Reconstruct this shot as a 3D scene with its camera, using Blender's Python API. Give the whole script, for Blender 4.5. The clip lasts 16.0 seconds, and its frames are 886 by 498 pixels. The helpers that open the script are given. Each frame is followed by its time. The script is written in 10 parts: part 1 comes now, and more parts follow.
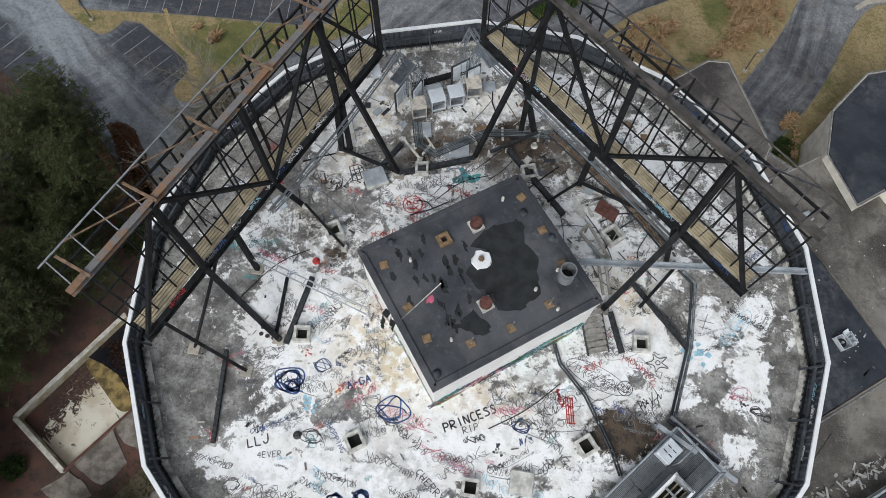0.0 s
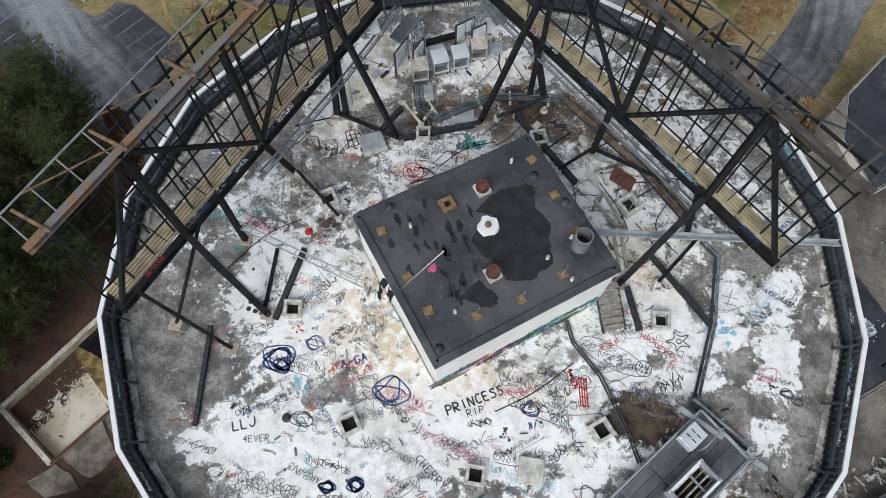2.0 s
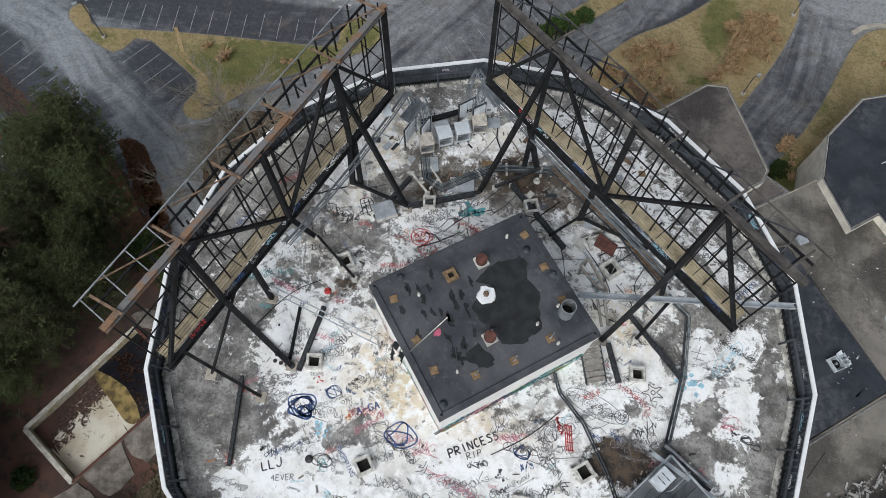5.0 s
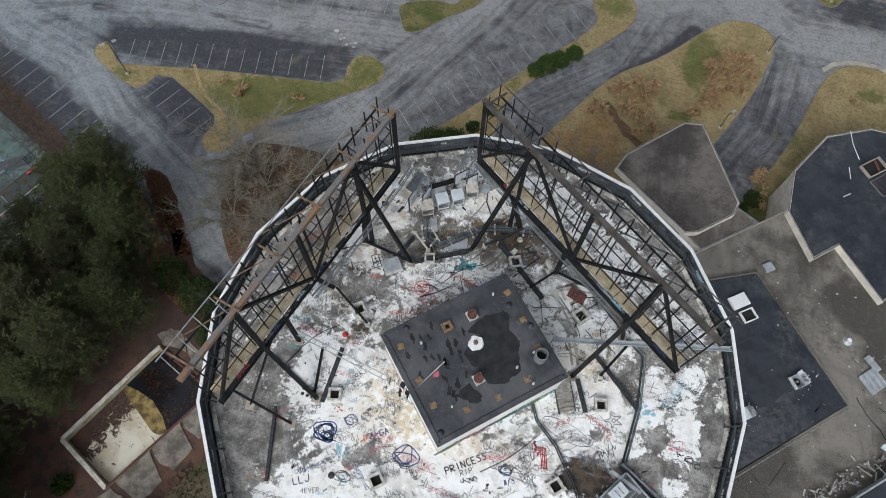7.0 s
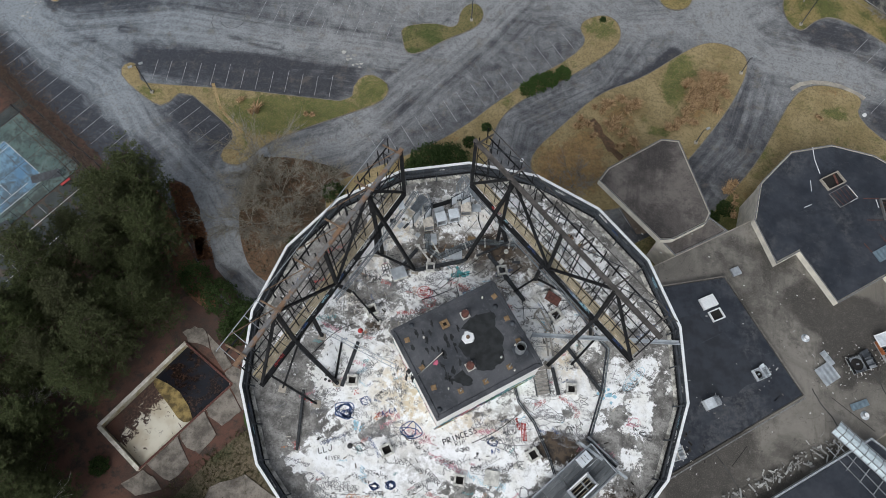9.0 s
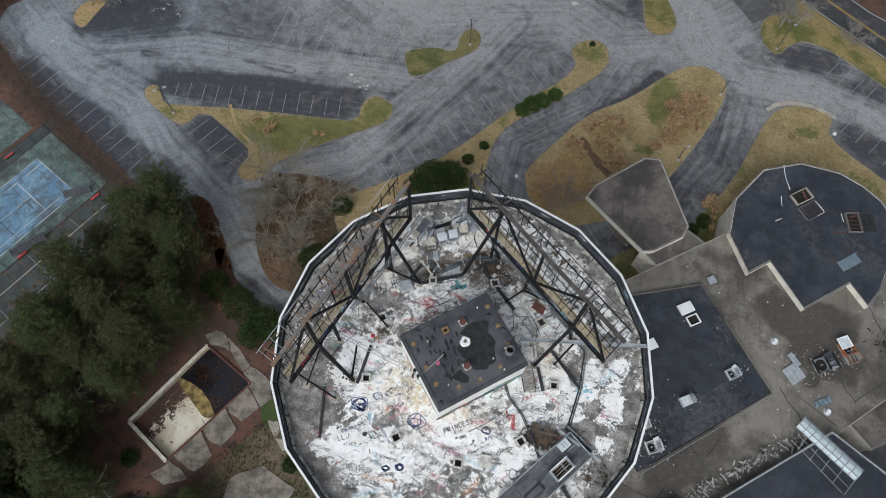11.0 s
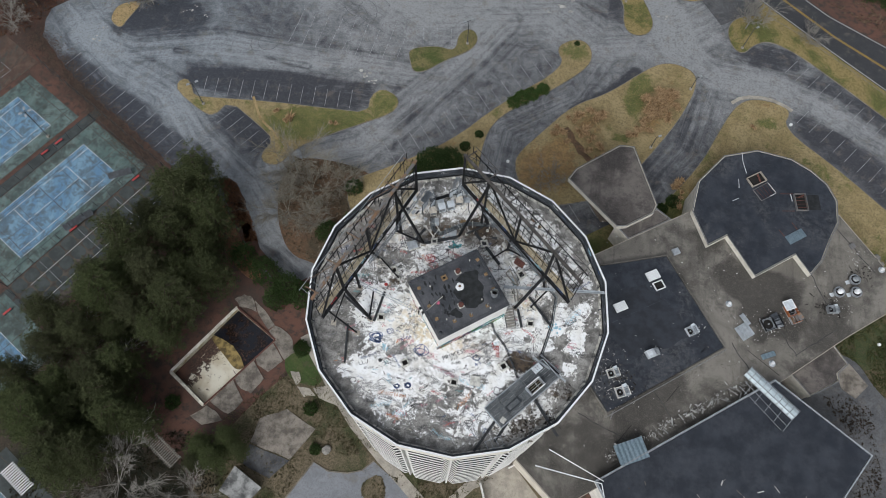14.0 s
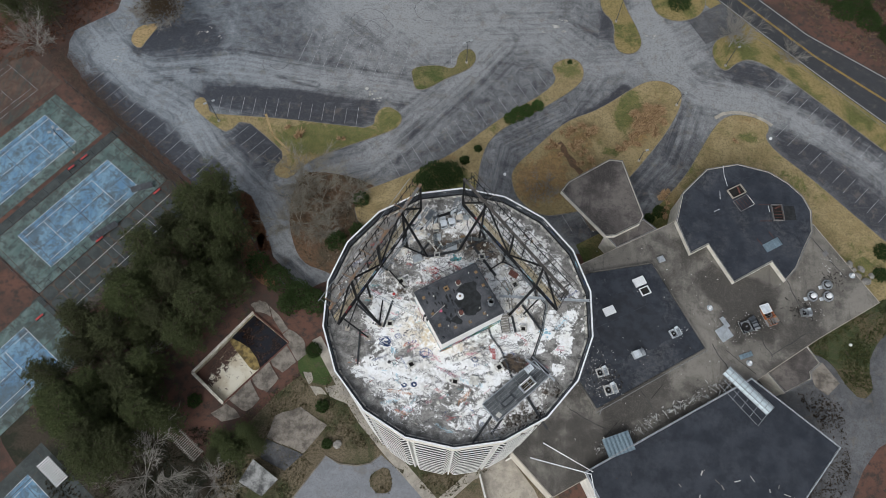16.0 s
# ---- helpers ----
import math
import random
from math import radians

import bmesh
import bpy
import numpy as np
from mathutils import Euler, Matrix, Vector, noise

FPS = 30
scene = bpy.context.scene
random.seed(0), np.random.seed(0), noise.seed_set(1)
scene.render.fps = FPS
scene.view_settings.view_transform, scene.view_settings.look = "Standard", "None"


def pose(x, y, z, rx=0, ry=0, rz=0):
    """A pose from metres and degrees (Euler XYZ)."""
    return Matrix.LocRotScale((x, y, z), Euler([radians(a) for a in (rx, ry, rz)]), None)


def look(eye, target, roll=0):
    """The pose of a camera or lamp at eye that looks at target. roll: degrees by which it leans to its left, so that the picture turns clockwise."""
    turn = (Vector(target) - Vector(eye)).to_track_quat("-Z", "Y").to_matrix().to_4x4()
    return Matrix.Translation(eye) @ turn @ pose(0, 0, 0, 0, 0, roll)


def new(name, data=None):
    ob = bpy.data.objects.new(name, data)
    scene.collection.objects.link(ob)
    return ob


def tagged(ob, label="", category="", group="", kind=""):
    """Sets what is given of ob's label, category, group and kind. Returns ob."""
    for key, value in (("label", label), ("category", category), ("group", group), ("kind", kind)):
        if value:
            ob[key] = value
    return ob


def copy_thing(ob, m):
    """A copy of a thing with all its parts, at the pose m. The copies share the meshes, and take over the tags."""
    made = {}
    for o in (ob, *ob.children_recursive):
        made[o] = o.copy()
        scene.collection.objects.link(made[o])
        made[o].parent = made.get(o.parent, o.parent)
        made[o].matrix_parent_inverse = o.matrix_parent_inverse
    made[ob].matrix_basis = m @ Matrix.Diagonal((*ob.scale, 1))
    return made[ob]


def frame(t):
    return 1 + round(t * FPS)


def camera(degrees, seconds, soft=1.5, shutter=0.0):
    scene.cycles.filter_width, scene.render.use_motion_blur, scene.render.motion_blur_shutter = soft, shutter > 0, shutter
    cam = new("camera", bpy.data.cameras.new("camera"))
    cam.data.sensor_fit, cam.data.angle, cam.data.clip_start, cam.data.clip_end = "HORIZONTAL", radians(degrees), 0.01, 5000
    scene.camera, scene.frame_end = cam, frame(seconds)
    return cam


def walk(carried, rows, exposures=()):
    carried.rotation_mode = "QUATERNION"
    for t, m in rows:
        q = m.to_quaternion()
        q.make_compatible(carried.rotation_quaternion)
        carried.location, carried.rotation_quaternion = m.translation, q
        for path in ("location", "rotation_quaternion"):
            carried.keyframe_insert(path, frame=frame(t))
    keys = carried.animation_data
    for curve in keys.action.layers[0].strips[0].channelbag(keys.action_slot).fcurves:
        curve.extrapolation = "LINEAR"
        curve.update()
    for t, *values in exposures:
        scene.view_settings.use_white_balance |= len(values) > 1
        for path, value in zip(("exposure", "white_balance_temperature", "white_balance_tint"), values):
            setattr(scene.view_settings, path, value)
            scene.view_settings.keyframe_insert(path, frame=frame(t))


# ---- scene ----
cam = camera(66.0, 16.0, soft=0.7)
PATH = [
    (0, (-0.059, -11.659, 79.307), (-0.171, -10.89, 77.464), 0.9),
    (0.5, (-0.028, -11.67, 78.5), (-0.141, -10.902, 76.657), 0.9),
    (1, (0.022, -11.819, 77.728), (-0.093, -11.049, 75.885), 0.8),
    (1.5, (-0.01, -11.871, 76.982), (-0.126, -11.105, 75.138), 0.7),
    (2, (-0.09, -11.948, 76.176), (-0.204, -11.182, 74.332), 0.9),
    (2.5, (-0.11, -11.948, 75.375), (-0.225, -11.185, 73.53), 0.8),
    (3, (-0.158, -11.898, 74.613), (-0.27, -11.132, 72.769), 1.0),
    (3.5, (-0.205, -11.798, 73.877), (-0.317, -11.038, 72.03), 0.9),
    (4, (-0.351, -11.494, 76.135), (-0.468, -10.708, 74.3), 1.3),
    (6.5, (-0.558, -10.993, 87.914), (-0.672, -10.207, 86.079), 1.5),
    (7, (-0.492, -11.017, 90.232), (-0.607, -10.232, 88.396), 1.5),
    (7.5, (-0.462, -11.298, 92.524), (-0.576, -10.51, 90.69), 1.6),
    (8, (-0.331, -12.007, 94.865), (-0.443, -11.222, 93.029), 1.7),
    (10.5, (0.211, -16.026, 106.209), (0.097, -15.244, 104.372), 1.6),
    (11, (0.209, -16.228, 108.473), (0.095, -15.441, 106.638), 1.6),
    (11.5, (0.345, -16.655, 110.716), (0.23, -15.87, 108.88), 1.6),
    (12, (0.444, -17.564, 113.112), (0.331, -16.785, 111.273), 1.7),
    (12.5, (0.732, -19.13, 115.31), (0.62, -18.353, 113.471), 1.8),
    (13, (1.039, -20.985, 117.644), (0.928, -20.213, 115.803), 1.8),
    (13.5, (1.334, -23.111, 119.982), (1.225, -22.345, 118.138), 1.9),
    (14, (1.65, -25.39, 122.258), (1.541, -24.626, 120.413), 1.9),
    (14.5, (1.826, -26.731, 124.693), (1.716, -25.972, 122.846), 1.7),
    (15, (1.803, -27.255, 126.979), (1.693, -26.496, 125.132), 1.7),
    (15.5, (1.739, -27.352, 129.368), (1.629, -26.592, 127.521), 1.6),
    (16, (1.686, -27.322, 131.727), (1.576, -26.561, 129.881), 1.6),
]
walk(cam, [(t, look(eye, target, roll)) for t, eye, target, roll in PATH], exposures=[(0, 0.10, 6150, 8), (16, 0.10, 6150, 8)])

# ---- world and light: a bright overcast winter day ----
world = bpy.data.worlds.new("overcast_sky")
scene.world = world
world.use_nodes = True
wn, wl = world.node_tree.nodes, world.node_tree.links
sky = wn.new("ShaderNodeTexSky")
sky.sky_type, sky.sun_disc = "NISHITA", False
sky.sun_elevation, sky.sun_rotation = radians(48), radians(200)
sky.air_density, sky.dust_density = 1.0, 4.0
bleach = wn.new("ShaderNodeHueSaturation")
bleach.inputs["Saturation"].default_value = 0.28
wl.new(sky.outputs[0], bleach.inputs["Color"])
wl.new(bleach.outputs[0], wn["Background"].inputs["Color"])
wn["Background"].inputs["Strength"].default_value = 0.105
sun = new("sun", bpy.data.lights.new("sun", "SUN"))
sun.data.energy, sun.data.angle, sun.data.color = 1.5, radians(40), (1.0, 0.97, 0.93)
sun.matrix_world = look((0, 0, 0), (0.14, 0.76, -0.63))

# ---- materials ----


class Mat:
    """A small builder for node materials that work in object space, in metres."""

    def __init__(self, name, rough=0.8, metal=0.0):
        self.m = bpy.data.materials.new(name)
        self.m.use_nodes = True
        self.n, self.l = self.m.node_tree.nodes, self.m.node_tree.links
        self.b = self.n["Principled BSDF"]
        self.b.inputs["Roughness"].default_value, self.b.inputs["Metallic"].default_value = rough, metal
        self.co = self.n.new("ShaderNodeTexCoord").outputs["Object"]

    def geo(self):
        self.co = self.n.new("ShaderNodeNewGeometry").outputs["Position"]
        return self

    def noise(self, scale, detail=4.0, rough=0.55, stretch=None, distort=0.0):
        t = self.n.new("ShaderNodeTexNoise")
        t.inputs["Scale"].default_value, t.inputs["Detail"].default_value = scale, detail
        t.inputs["Roughness"].default_value, t.inputs["Distortion"].default_value = rough, distort
        co = self.co
        if stretch:
            mp = self.n.new("ShaderNodeMapping")
            mp.inputs["Scale"].default_value = stretch[:3]
            if len(stretch) > 3:
                mp.inputs["Rotation"].default_value = (0, 0, stretch[3])
            self.l.new(co, mp.inputs[0])
            co = mp.outputs[0]
        self.l.new(co, t.inputs["Vector"])
        return t.outputs["Fac"]

    def voronoi(self, scale, feature="F1", out="Distance", stretch=None):
        t = self.n.new("ShaderNodeTexVoronoi")
        t.feature = feature
        t.inputs["Scale"].default_value = scale
        self.l.new(self.co, t.inputs["Vector"])
        return t.outputs[out]

    def ramp(self, fac, a, b, lo=0.0, hi=1.0):
        r = self.n.new("ShaderNodeMapRange")
        r.interpolation_type = "SMOOTHSTEP"
        for k, v in zip(("From Min", "From Max", "To Min", "To Max"), (a, b, lo, hi)):
            r.inputs[k].default_value = v
        self.l.new(fac, r.inputs["Value"])
        return r.outputs[0]

    def mix(self, fac, a, b, kind="MIX"):
        x = self.n.new("ShaderNodeMix")
        x.data_type, x.blend_type = "RGBA", kind
        for sock, v in ((x.inputs[0], fac), (x.inputs[6], a), (x.inputs[7], b)):
            if isinstance(v, bpy.types.NodeSocket):
                self.l.new(v, sock)
            elif isinstance(v, (int, float)):
                sock.default_value = v
            else:
                sock.default_value = (*v, 1)
        return x.outputs[2]

    def math(self, op, a, b):
        x = self.n.new("ShaderNodeMath")
        x.operation = op
        for sock, v in zip(x.inputs, (a, b)):
            if isinstance(v, bpy.types.NodeSocket):
                self.l.new(v, sock)
            else:
                sock.default_value = v
        return x.outputs[0]

    def attr(self, name):
        a = self.n.new("ShaderNodeAttribute")
        a.attribute_name = name
        return a.outputs["Fac"]

    def each(self):
        return self.n.new("ShaderNodeObjectInfo").outputs["Random"]

    def island(self):
        return self.n.new("ShaderNodeNewGeometry").outputs["Random Per Island"]

    def colour(self, c):
        if isinstance(c, bpy.types.NodeSocket):
            self.l.new(c, self.b.inputs["Base Color"])
        else:
            self.b.inputs["Base Color"].default_value = (*c, 1)
        return self

    def rough(self, f):
        self.l.new(f, self.b.inputs["Roughness"])
        return self

    def bump(self, h, strength=0.3, dist=0.02):
        x = self.n.new("ShaderNodeBump")
        x.inputs["Strength"].default_value, x.inputs["Distance"].default_value = strength, dist
        self.l.new(h, x.inputs["Height"])
        self.l.new(x.outputs[0], self.b.inputs["Normal"])
        return self


def plain(name, c, rough=0.7, metal=0.0, vary=0.25, scale=3.0):
    """One paint or metal with soft stains and a fine grain."""
    k = Mat(name, rough, metal)
    dark = tuple(v * (1 - vary) for v in c)
    light = tuple(min(1, v * (1 + vary * 0.6)) for v in c)
    body = k.mix(k.ramp(k.noise(scale), 0.35, 0.65), dark, light)
    k.colour(k.mix(k.ramp(k.noise(scale * 11, 2), 0.5, 0.75, 0, 0.35), body, tuple(v * 0.6 for v in c)))
    return k.m


def meander(k, scale, width, strength):
    """Thin wandering cracks where a slow noise crosses its middle."""
    n = k.math("ABSOLUTE", k.math("SUBTRACT", k.noise(scale, 5, 0.6), 0.5), 0.0)
    return k.ramp(n, width * 0.4, width, strength, 0.0)


def make_asphalt(name, base, light, patch, lanes=False):
    """Old asphalt; where 'lane' is given it says where wheels have bleached it and where it has stayed dark."""
    k = Mat(name, 0.9).geo()
    f = k.math("ADD", k.math("MULTIPLY", k.math("SUBTRACT", k.noise(0.07, 7, 0.68, distort=0.8), 0.5), 0.8), 0.5)
    if lanes:
        f = k.math("ADD", f, k.attr("lane"))
    f = k.math("ADD", f, k.math("ADD", k.math("MULTIPLY", k.math("SUBTRACT", k.noise(0.3, 7, 0.66, distort=1.6), 0.5), 0.7), k.math("MULTIPLY", k.math("SUBTRACT", k.noise(4.0, 5, 0.8), 0.5), 0.5)))
    if lanes:
        # tyre-polished streaks that follow each lane, finer than the lane itself
        v = k.n.new("ShaderNodeCombineXYZ")
        k.l.new(k.attr("across"), v.inputs[0])
        k.l.new(k.math("MULTIPLY", k.attr("lengthwise"), 0.045), v.inputs[1])
        co, k.co = k.co, v.outputs[0]
        worn = k.math("SUBTRACT", k.noise(1.1, 7, 0.72, distort=0.25), 0.5)
        k.co = co
        f = k.math("ADD", f, k.math("MULTIPLY", k.math("MULTIPLY", worn, k.attr("near")), 0.85))
    big = k.mix(k.ramp(f, 0.16, 0.86), base, light)
    streak = k.mix(k.ramp(k.noise(0.5, 6, 0.7, (1.0, 0.13, 1.0, 0.35), 0.6), 0.54, 0.72, 0, 0.16), big, patch)
    wash = k.mix(k.ramp(k.noise(0.3, 6, 0.7, (0.35, 1.0, 1.0, -0.5), 1.5), 0.54, 0.74, 0, 0.16), streak, light)
    dirt = k.mix(k.ramp(k.noise(0.35, 6, 0.75), 0.52, 0.68, 0, 0.5), wash, (0.175, 0.15, 0.122))
    grain = k.mix(k.ramp(k.noise(2.2, 6, 0.8), 0.46, 0.64, 0, 0.5), dirt, patch)
    vein = k.math("MULTIPLY", meander(k, 0.10, 0.009, 0.38), k.ramp(k.noise(0.2, 4, 0.7), 0.40, 0.58))
    grain = k.mix(vein, grain, patch)
    crack = k.math("MULTIPLY", meander(k, 0.16, 0.004, 0.42), k.ramp(k.noise(0.06, 3), 0.44, 0.56))
    grain = k.mix(crack, grain, (0.05, 0.048, 0.045))
    if lanes:
        # the western half was laid with a bluer stone than the eastern one
        east = k.n.new("ShaderNodeSeparateXYZ")
        k.l.new(k.co, east.inputs[0])
        stone = k.mix(k.ramp(east.outputs["X"], -80, -25), (0.93, 1.0, 1.05), (1.0, 1.0, 0.985))
        grain = k.mix(1.0, grain, stone, "MULTIPLY")
    k.colour(grain)
    k.bump(k.noise(40, 2), 0.25, 0.01)
    return k.m


ASPHALT = make_asphalt("old_grey_asphalt", (0.040, 0.042, 0.052), (0.29, 0.297, 0.308), (0.088, 0.086, 0.092), True)
SIDEASPHALT = make_asphalt("blue_grey_asphalt", (0.17, 0.178, 0.195), (0.27, 0.28, 0.30), (0.14, 0.142, 0.15))
YARDTAR = make_asphalt("brown_grey_asphalt", (0.040, 0.041, 0.045), (0.155, 0.158, 0.166), (0.056, 0.051, 0.047))
ROADTAR = make_asphalt("dark_road_asphalt", (0.034, 0.036, 0.041), (0.05, 0.052, 0.057), (0.03, 0.031, 0.036))


def make_litter():
    k = Mat("pine_litter_and_soil", 0.95).geo()
    a = k.mix(k.ramp(k.noise(0.07, 5, 0.6), 0.38, 0.6), (0.062, 0.037, 0.029), (0.126, 0.060, 0.043))
    b = k.mix(k.ramp(k.noise(0.6, 6, 0.7), 0.45, 0.65), a, (0.043, 0.034, 0.028))
    k.colour(k.mix(k.ramp(k.noise(9, 3, 0.7), 0.5, 0.7, 0, 0.5), b, (0.144, 0.096, 0.067)))
    k.bump(k.noise(6, 5, 0.7), 0.6, 0.08)
    return k.m


def make_grass(name, green, straw, bare, mid=0.5):
    k = Mat(name, 0.95).geo()
    a = k.mix(k.ramp(k.noise(0.13, 5, 0.62, distort=0.5), mid - 0.09, mid + 0.09), green, straw)
    b = k.mix(k.ramp(k.noise(0.45, 6, 0.7), 0.54, 0.66, 0, 0.8), a, bare)
    c = k.mix(k.ramp(k.noise(3.0, 6, 0.8), 0.45, 0.60, 0, 0.65), b, tuple(v * 0.5 for v in green))
    k.colour(k.mix(k.ramp(k.noise(9, 4, 0.85), 0.52, 0.66, 0, 0.6), c, tuple(v * 1.4 for v in straw)))
    k.bump(k.noise(11, 5, 0.75), 0.8, 0.1)
    return k.m


def make_turf():
    """Winter turf: tan by nature, greener where 'green' says so, rust-brown and thin where 'brown' does."""
    k = Mat("patchy_winter_turf", 0.95).geo()
    wild = k.math("MULTIPLY", k.math("SUBTRACT", k.noise(0.5, 7, 0.75, distort=0.6), 0.5), 2.1)
    fine = k.math("MULTIPLY", k.math("SUBTRACT", k.noise(2.4, 6, 0.75), 0.5), 1.0)
    base = k.mix(k.ramp(k.noise(0.22, 6, 0.65), 0.36, 0.64), (0.262, 0.198, 0.092), (0.37, 0.285, 0.15))
    olive = k.mix(k.ramp(k.noise(0.6, 5, 0.7), 0.38, 0.62), (0.085, 0.108, 0.024), (0.155, 0.152, 0.046))
    a = k.mix(k.ramp(k.math("ADD", k.attr("green"), k.math("ADD", wild, fine)), 0.22, 0.66), base, olive)
    rust = k.mix(k.ramp(k.noise(0.8, 6, 0.7), 0.4, 0.62), (0.33, 0.205, 0.085), (0.225, 0.135, 0.066))
    a = k.mix(k.ramp(k.math("ADD", k.attr("brown"), k.math("ADD", wild, fine)), 0.3, 0.7), a, rust)
    a = k.mix(k.ramp(k.noise(2.6, 7, 0.82), 0.46, 0.60, 0, 0.6), a, (0.082, 0.076, 0.032))
    k.colour(k.mix(k.ramp(k.noise(9, 4, 0.85), 0.50, 0.64, 0, 0.55), a, (0.43, 0.34, 0.175)))
    k.bump(k.noise(11, 5, 0.75), 0.8, 0.1)
    return k.m


TURF = make_turf()
LITTER = make_litter()
LAWN = make_grass("winter_lawn", (0.098, 0.112, 0.028), (0.285, 0.218, 0.090), (0.235, 0.18, 0.09), 0.465)
GREENTURF = make_grass("green_island_turf", (0.068, 0.093, 0.021), (0.195, 0.165, 0.07), (0.16, 0.125, 0.065), 0.505)
STRAW = make_grass("dormant_straw_lawn", (0.12, 0.14, 0.042), (0.43, 0.305, 0.155), (0.35, 0.22, 0.11), 0.438)
WEEDS = make_grass("weedy_ground", (0.045, 0.055, 0.018), (0.165, 0.13, 0.085), (0.13, 0.095, 0.068), 0.47)
LEAFBED = make_grass("leaf_strewn_bed", (0.072, 0.058, 0.036), (0.165, 0.098, 0.056), (0.10, 0.062, 0.040), 0.46)


def make_concrete(name, c, stain, scale=0.5):
    k = Mat(name, 0.88).geo()
    a = k.mix(k.ramp(k.noise(scale, 6, 0.65), 0.38, 0.64), c, stain)
    b = k.mix(k.ramp(k.noise(scale * 9, 4, 0.7), 0.52, 0.7, 0, 0.6), a, tuple(v * 0.6 for v in stain))
    k.colour(k.mix(k.ramp(k.noise(scale * 50, 2), 0.5, 0.7, 0, 0.3), b, tuple(min(1, v * 1.2) for v in c)))
    k.bump(k.noise(18, 3), 0.15, 0.01)
    return k.m


CONCRETE = make_concrete("weathered_concrete", (0.42, 0.38, 0.32), (0.27, 0.245, 0.21))
KERB = make_concrete("stained_kerb_concrete", (0.24, 0.215, 0.175), (0.13, 0.115, 0.095))
OLDSLAB = make_concrete("mossy_old_concrete", (0.265, 0.235, 0.20), (0.10, 0.086, 0.072), 0.5)


def make_gravel(name, c, stain, dark, streak):
    """An old felt and gravel roof: broad stains, streaks of run-off, joints between sheets, fine grit."""
    k = Mat(name, 0.9).geo()
    a = k.mix(k.ramp(k.noise(0.11, 7, 0.7, distort=0.6), 0.38, 0.62), c, stain)
    a = k.mix(k.ramp(k.noise(0.05, 7, 0.74), 0.48, 0.60, 0, 0.85), a, dark)
    wet = k.math("ADD", k.attr("wet"), k.math("MULTIPLY", k.math("SUBTRACT", k.noise(0.3, 7, 0.75), 0.5), 1.1))
    a = k.mix(k.ramp(wet, 0.3, 0.75, 0, 0.9), a, dark)
    a = k.mix(k.ramp(k.noise(0.5, 6, 0.7, (1.0, 0.12, 1.0, streak)), 0.52, 0.66, 0, 0.45), a, dark)
    a = k.mix(k.ramp(k.noise(1.6, 6, 0.78), 0.5, 0.66, 0, 0.5), a, stain)
    a = k.mix(meander(k, 0.22, 0.004, 0.6), a, dark)
    k.colour(k.mix(k.ramp(k.noise(7, 4, 0.8), 0.5, 0.68, 0, 0.4), a, tuple(min(1, v * 1.4) for v in c)))
    k.bump(k.noise(12, 4), 0.3, 0.02)
    return k.m


GREYROOF = make_gravel("grey_gravel_roof", (0.22, 0.203, 0.178), (0.135, 0.124, 0.108), (0.040, 0.036, 0.032), 0.6)
CANOPYROOF = make_gravel("stained_canopy_roof", (0.175, 0.155, 0.14), (0.098, 0.086, 0.079), (0.030, 0.026, 0.026), -0.5)
TRIMGREY = plain("dull_grey_flashing", (0.2, 0.2, 0.2), 0.7, vary=0.4)
CREAMWALL = plain("cream_painted_fascia", (0.70, 0.66, 0.58), 0.8, vary=0.14, scale=0.9)
BEIGE = plain("beige_stucco", (0.62, 0.57, 0.49), 0.85, vary=0.12, scale=0.7)
WHITEWALL = plain("white_painted_concrete", (0.74, 0.72, 0.68), 0.7, vary=0.1, scale=0.6)
COPING = plain("white_metal_coping", (0.82, 0.83, 0.84), 0.4, vary=0.06)
BLACKSTEEL = plain("black_painted_steel", (0.016, 0.0165, 0.018), 0.7, vary=0.5, scale=2.0)
BLACKSTEEL.node_tree.nodes["Principled BSDF"].inputs["Specular IOR Level"].default_value = 0.2
DARKGREY = plain("dark_grey_painted_metal", (0.04, 0.046, 0.055), 0.65, vary=0.4, scale=1.6)
GALV = plain("galvanised_steel", (0.40, 0.42, 0.44), 0.45, 0.6, vary=0.25, scale=2.5)
GREYMETAL = plain("grey_sheet_metal", (0.42, 0.45, 0.48), 0.5, 0.3, vary=0.2, scale=1.8)
PALEMETAL = plain("pale_enamelled_metal", (0.62, 0.66, 0.70), 0.45, 0.1, vary=0.15, scale=1.5)
GLASSDARK = plain("dark_window_glass", (0.02, 0.022, 0.025), 0.15, vary=0.3)
# Near-black that paints the shade inside openings; the roof joints use it too.
SHADE_AND_JOINT = plain("opening_shade_and_joint_black", (0.015, 0.013, 0.012), 0.9)
LINEPAINT = plain("worn_white_line_paint", (0.31, 0.315, 0.33), 0.8, vary=0.5, scale=1.6)
YELLOW = plain("yellow_road_paint", (0.42, 0.27, 0.05), 0.8, vary=0.25, scale=1.0)
WHITELINE = plain("white_road_paint", (0.55, 0.55, 0.54), 0.8, vary=0.2, scale=1.0)


def make_rust(name="rusting_grey_steel", much=0.53):
    k = Mat(name, 0.75, 0.1)
    a = k.mix(k.ramp(k.noise(0.9, 5, 0.7), much, much + 0.13), (0.17, 0.17, 0.172), (0.24, 0.14, 0.08))
    k.colour(k.mix(k.ramp(k.noise(7, 4, 0.7), 0.5, 0.65, 0, 0.7), a, (0.13, 0.095, 0.07)))
    return k.m


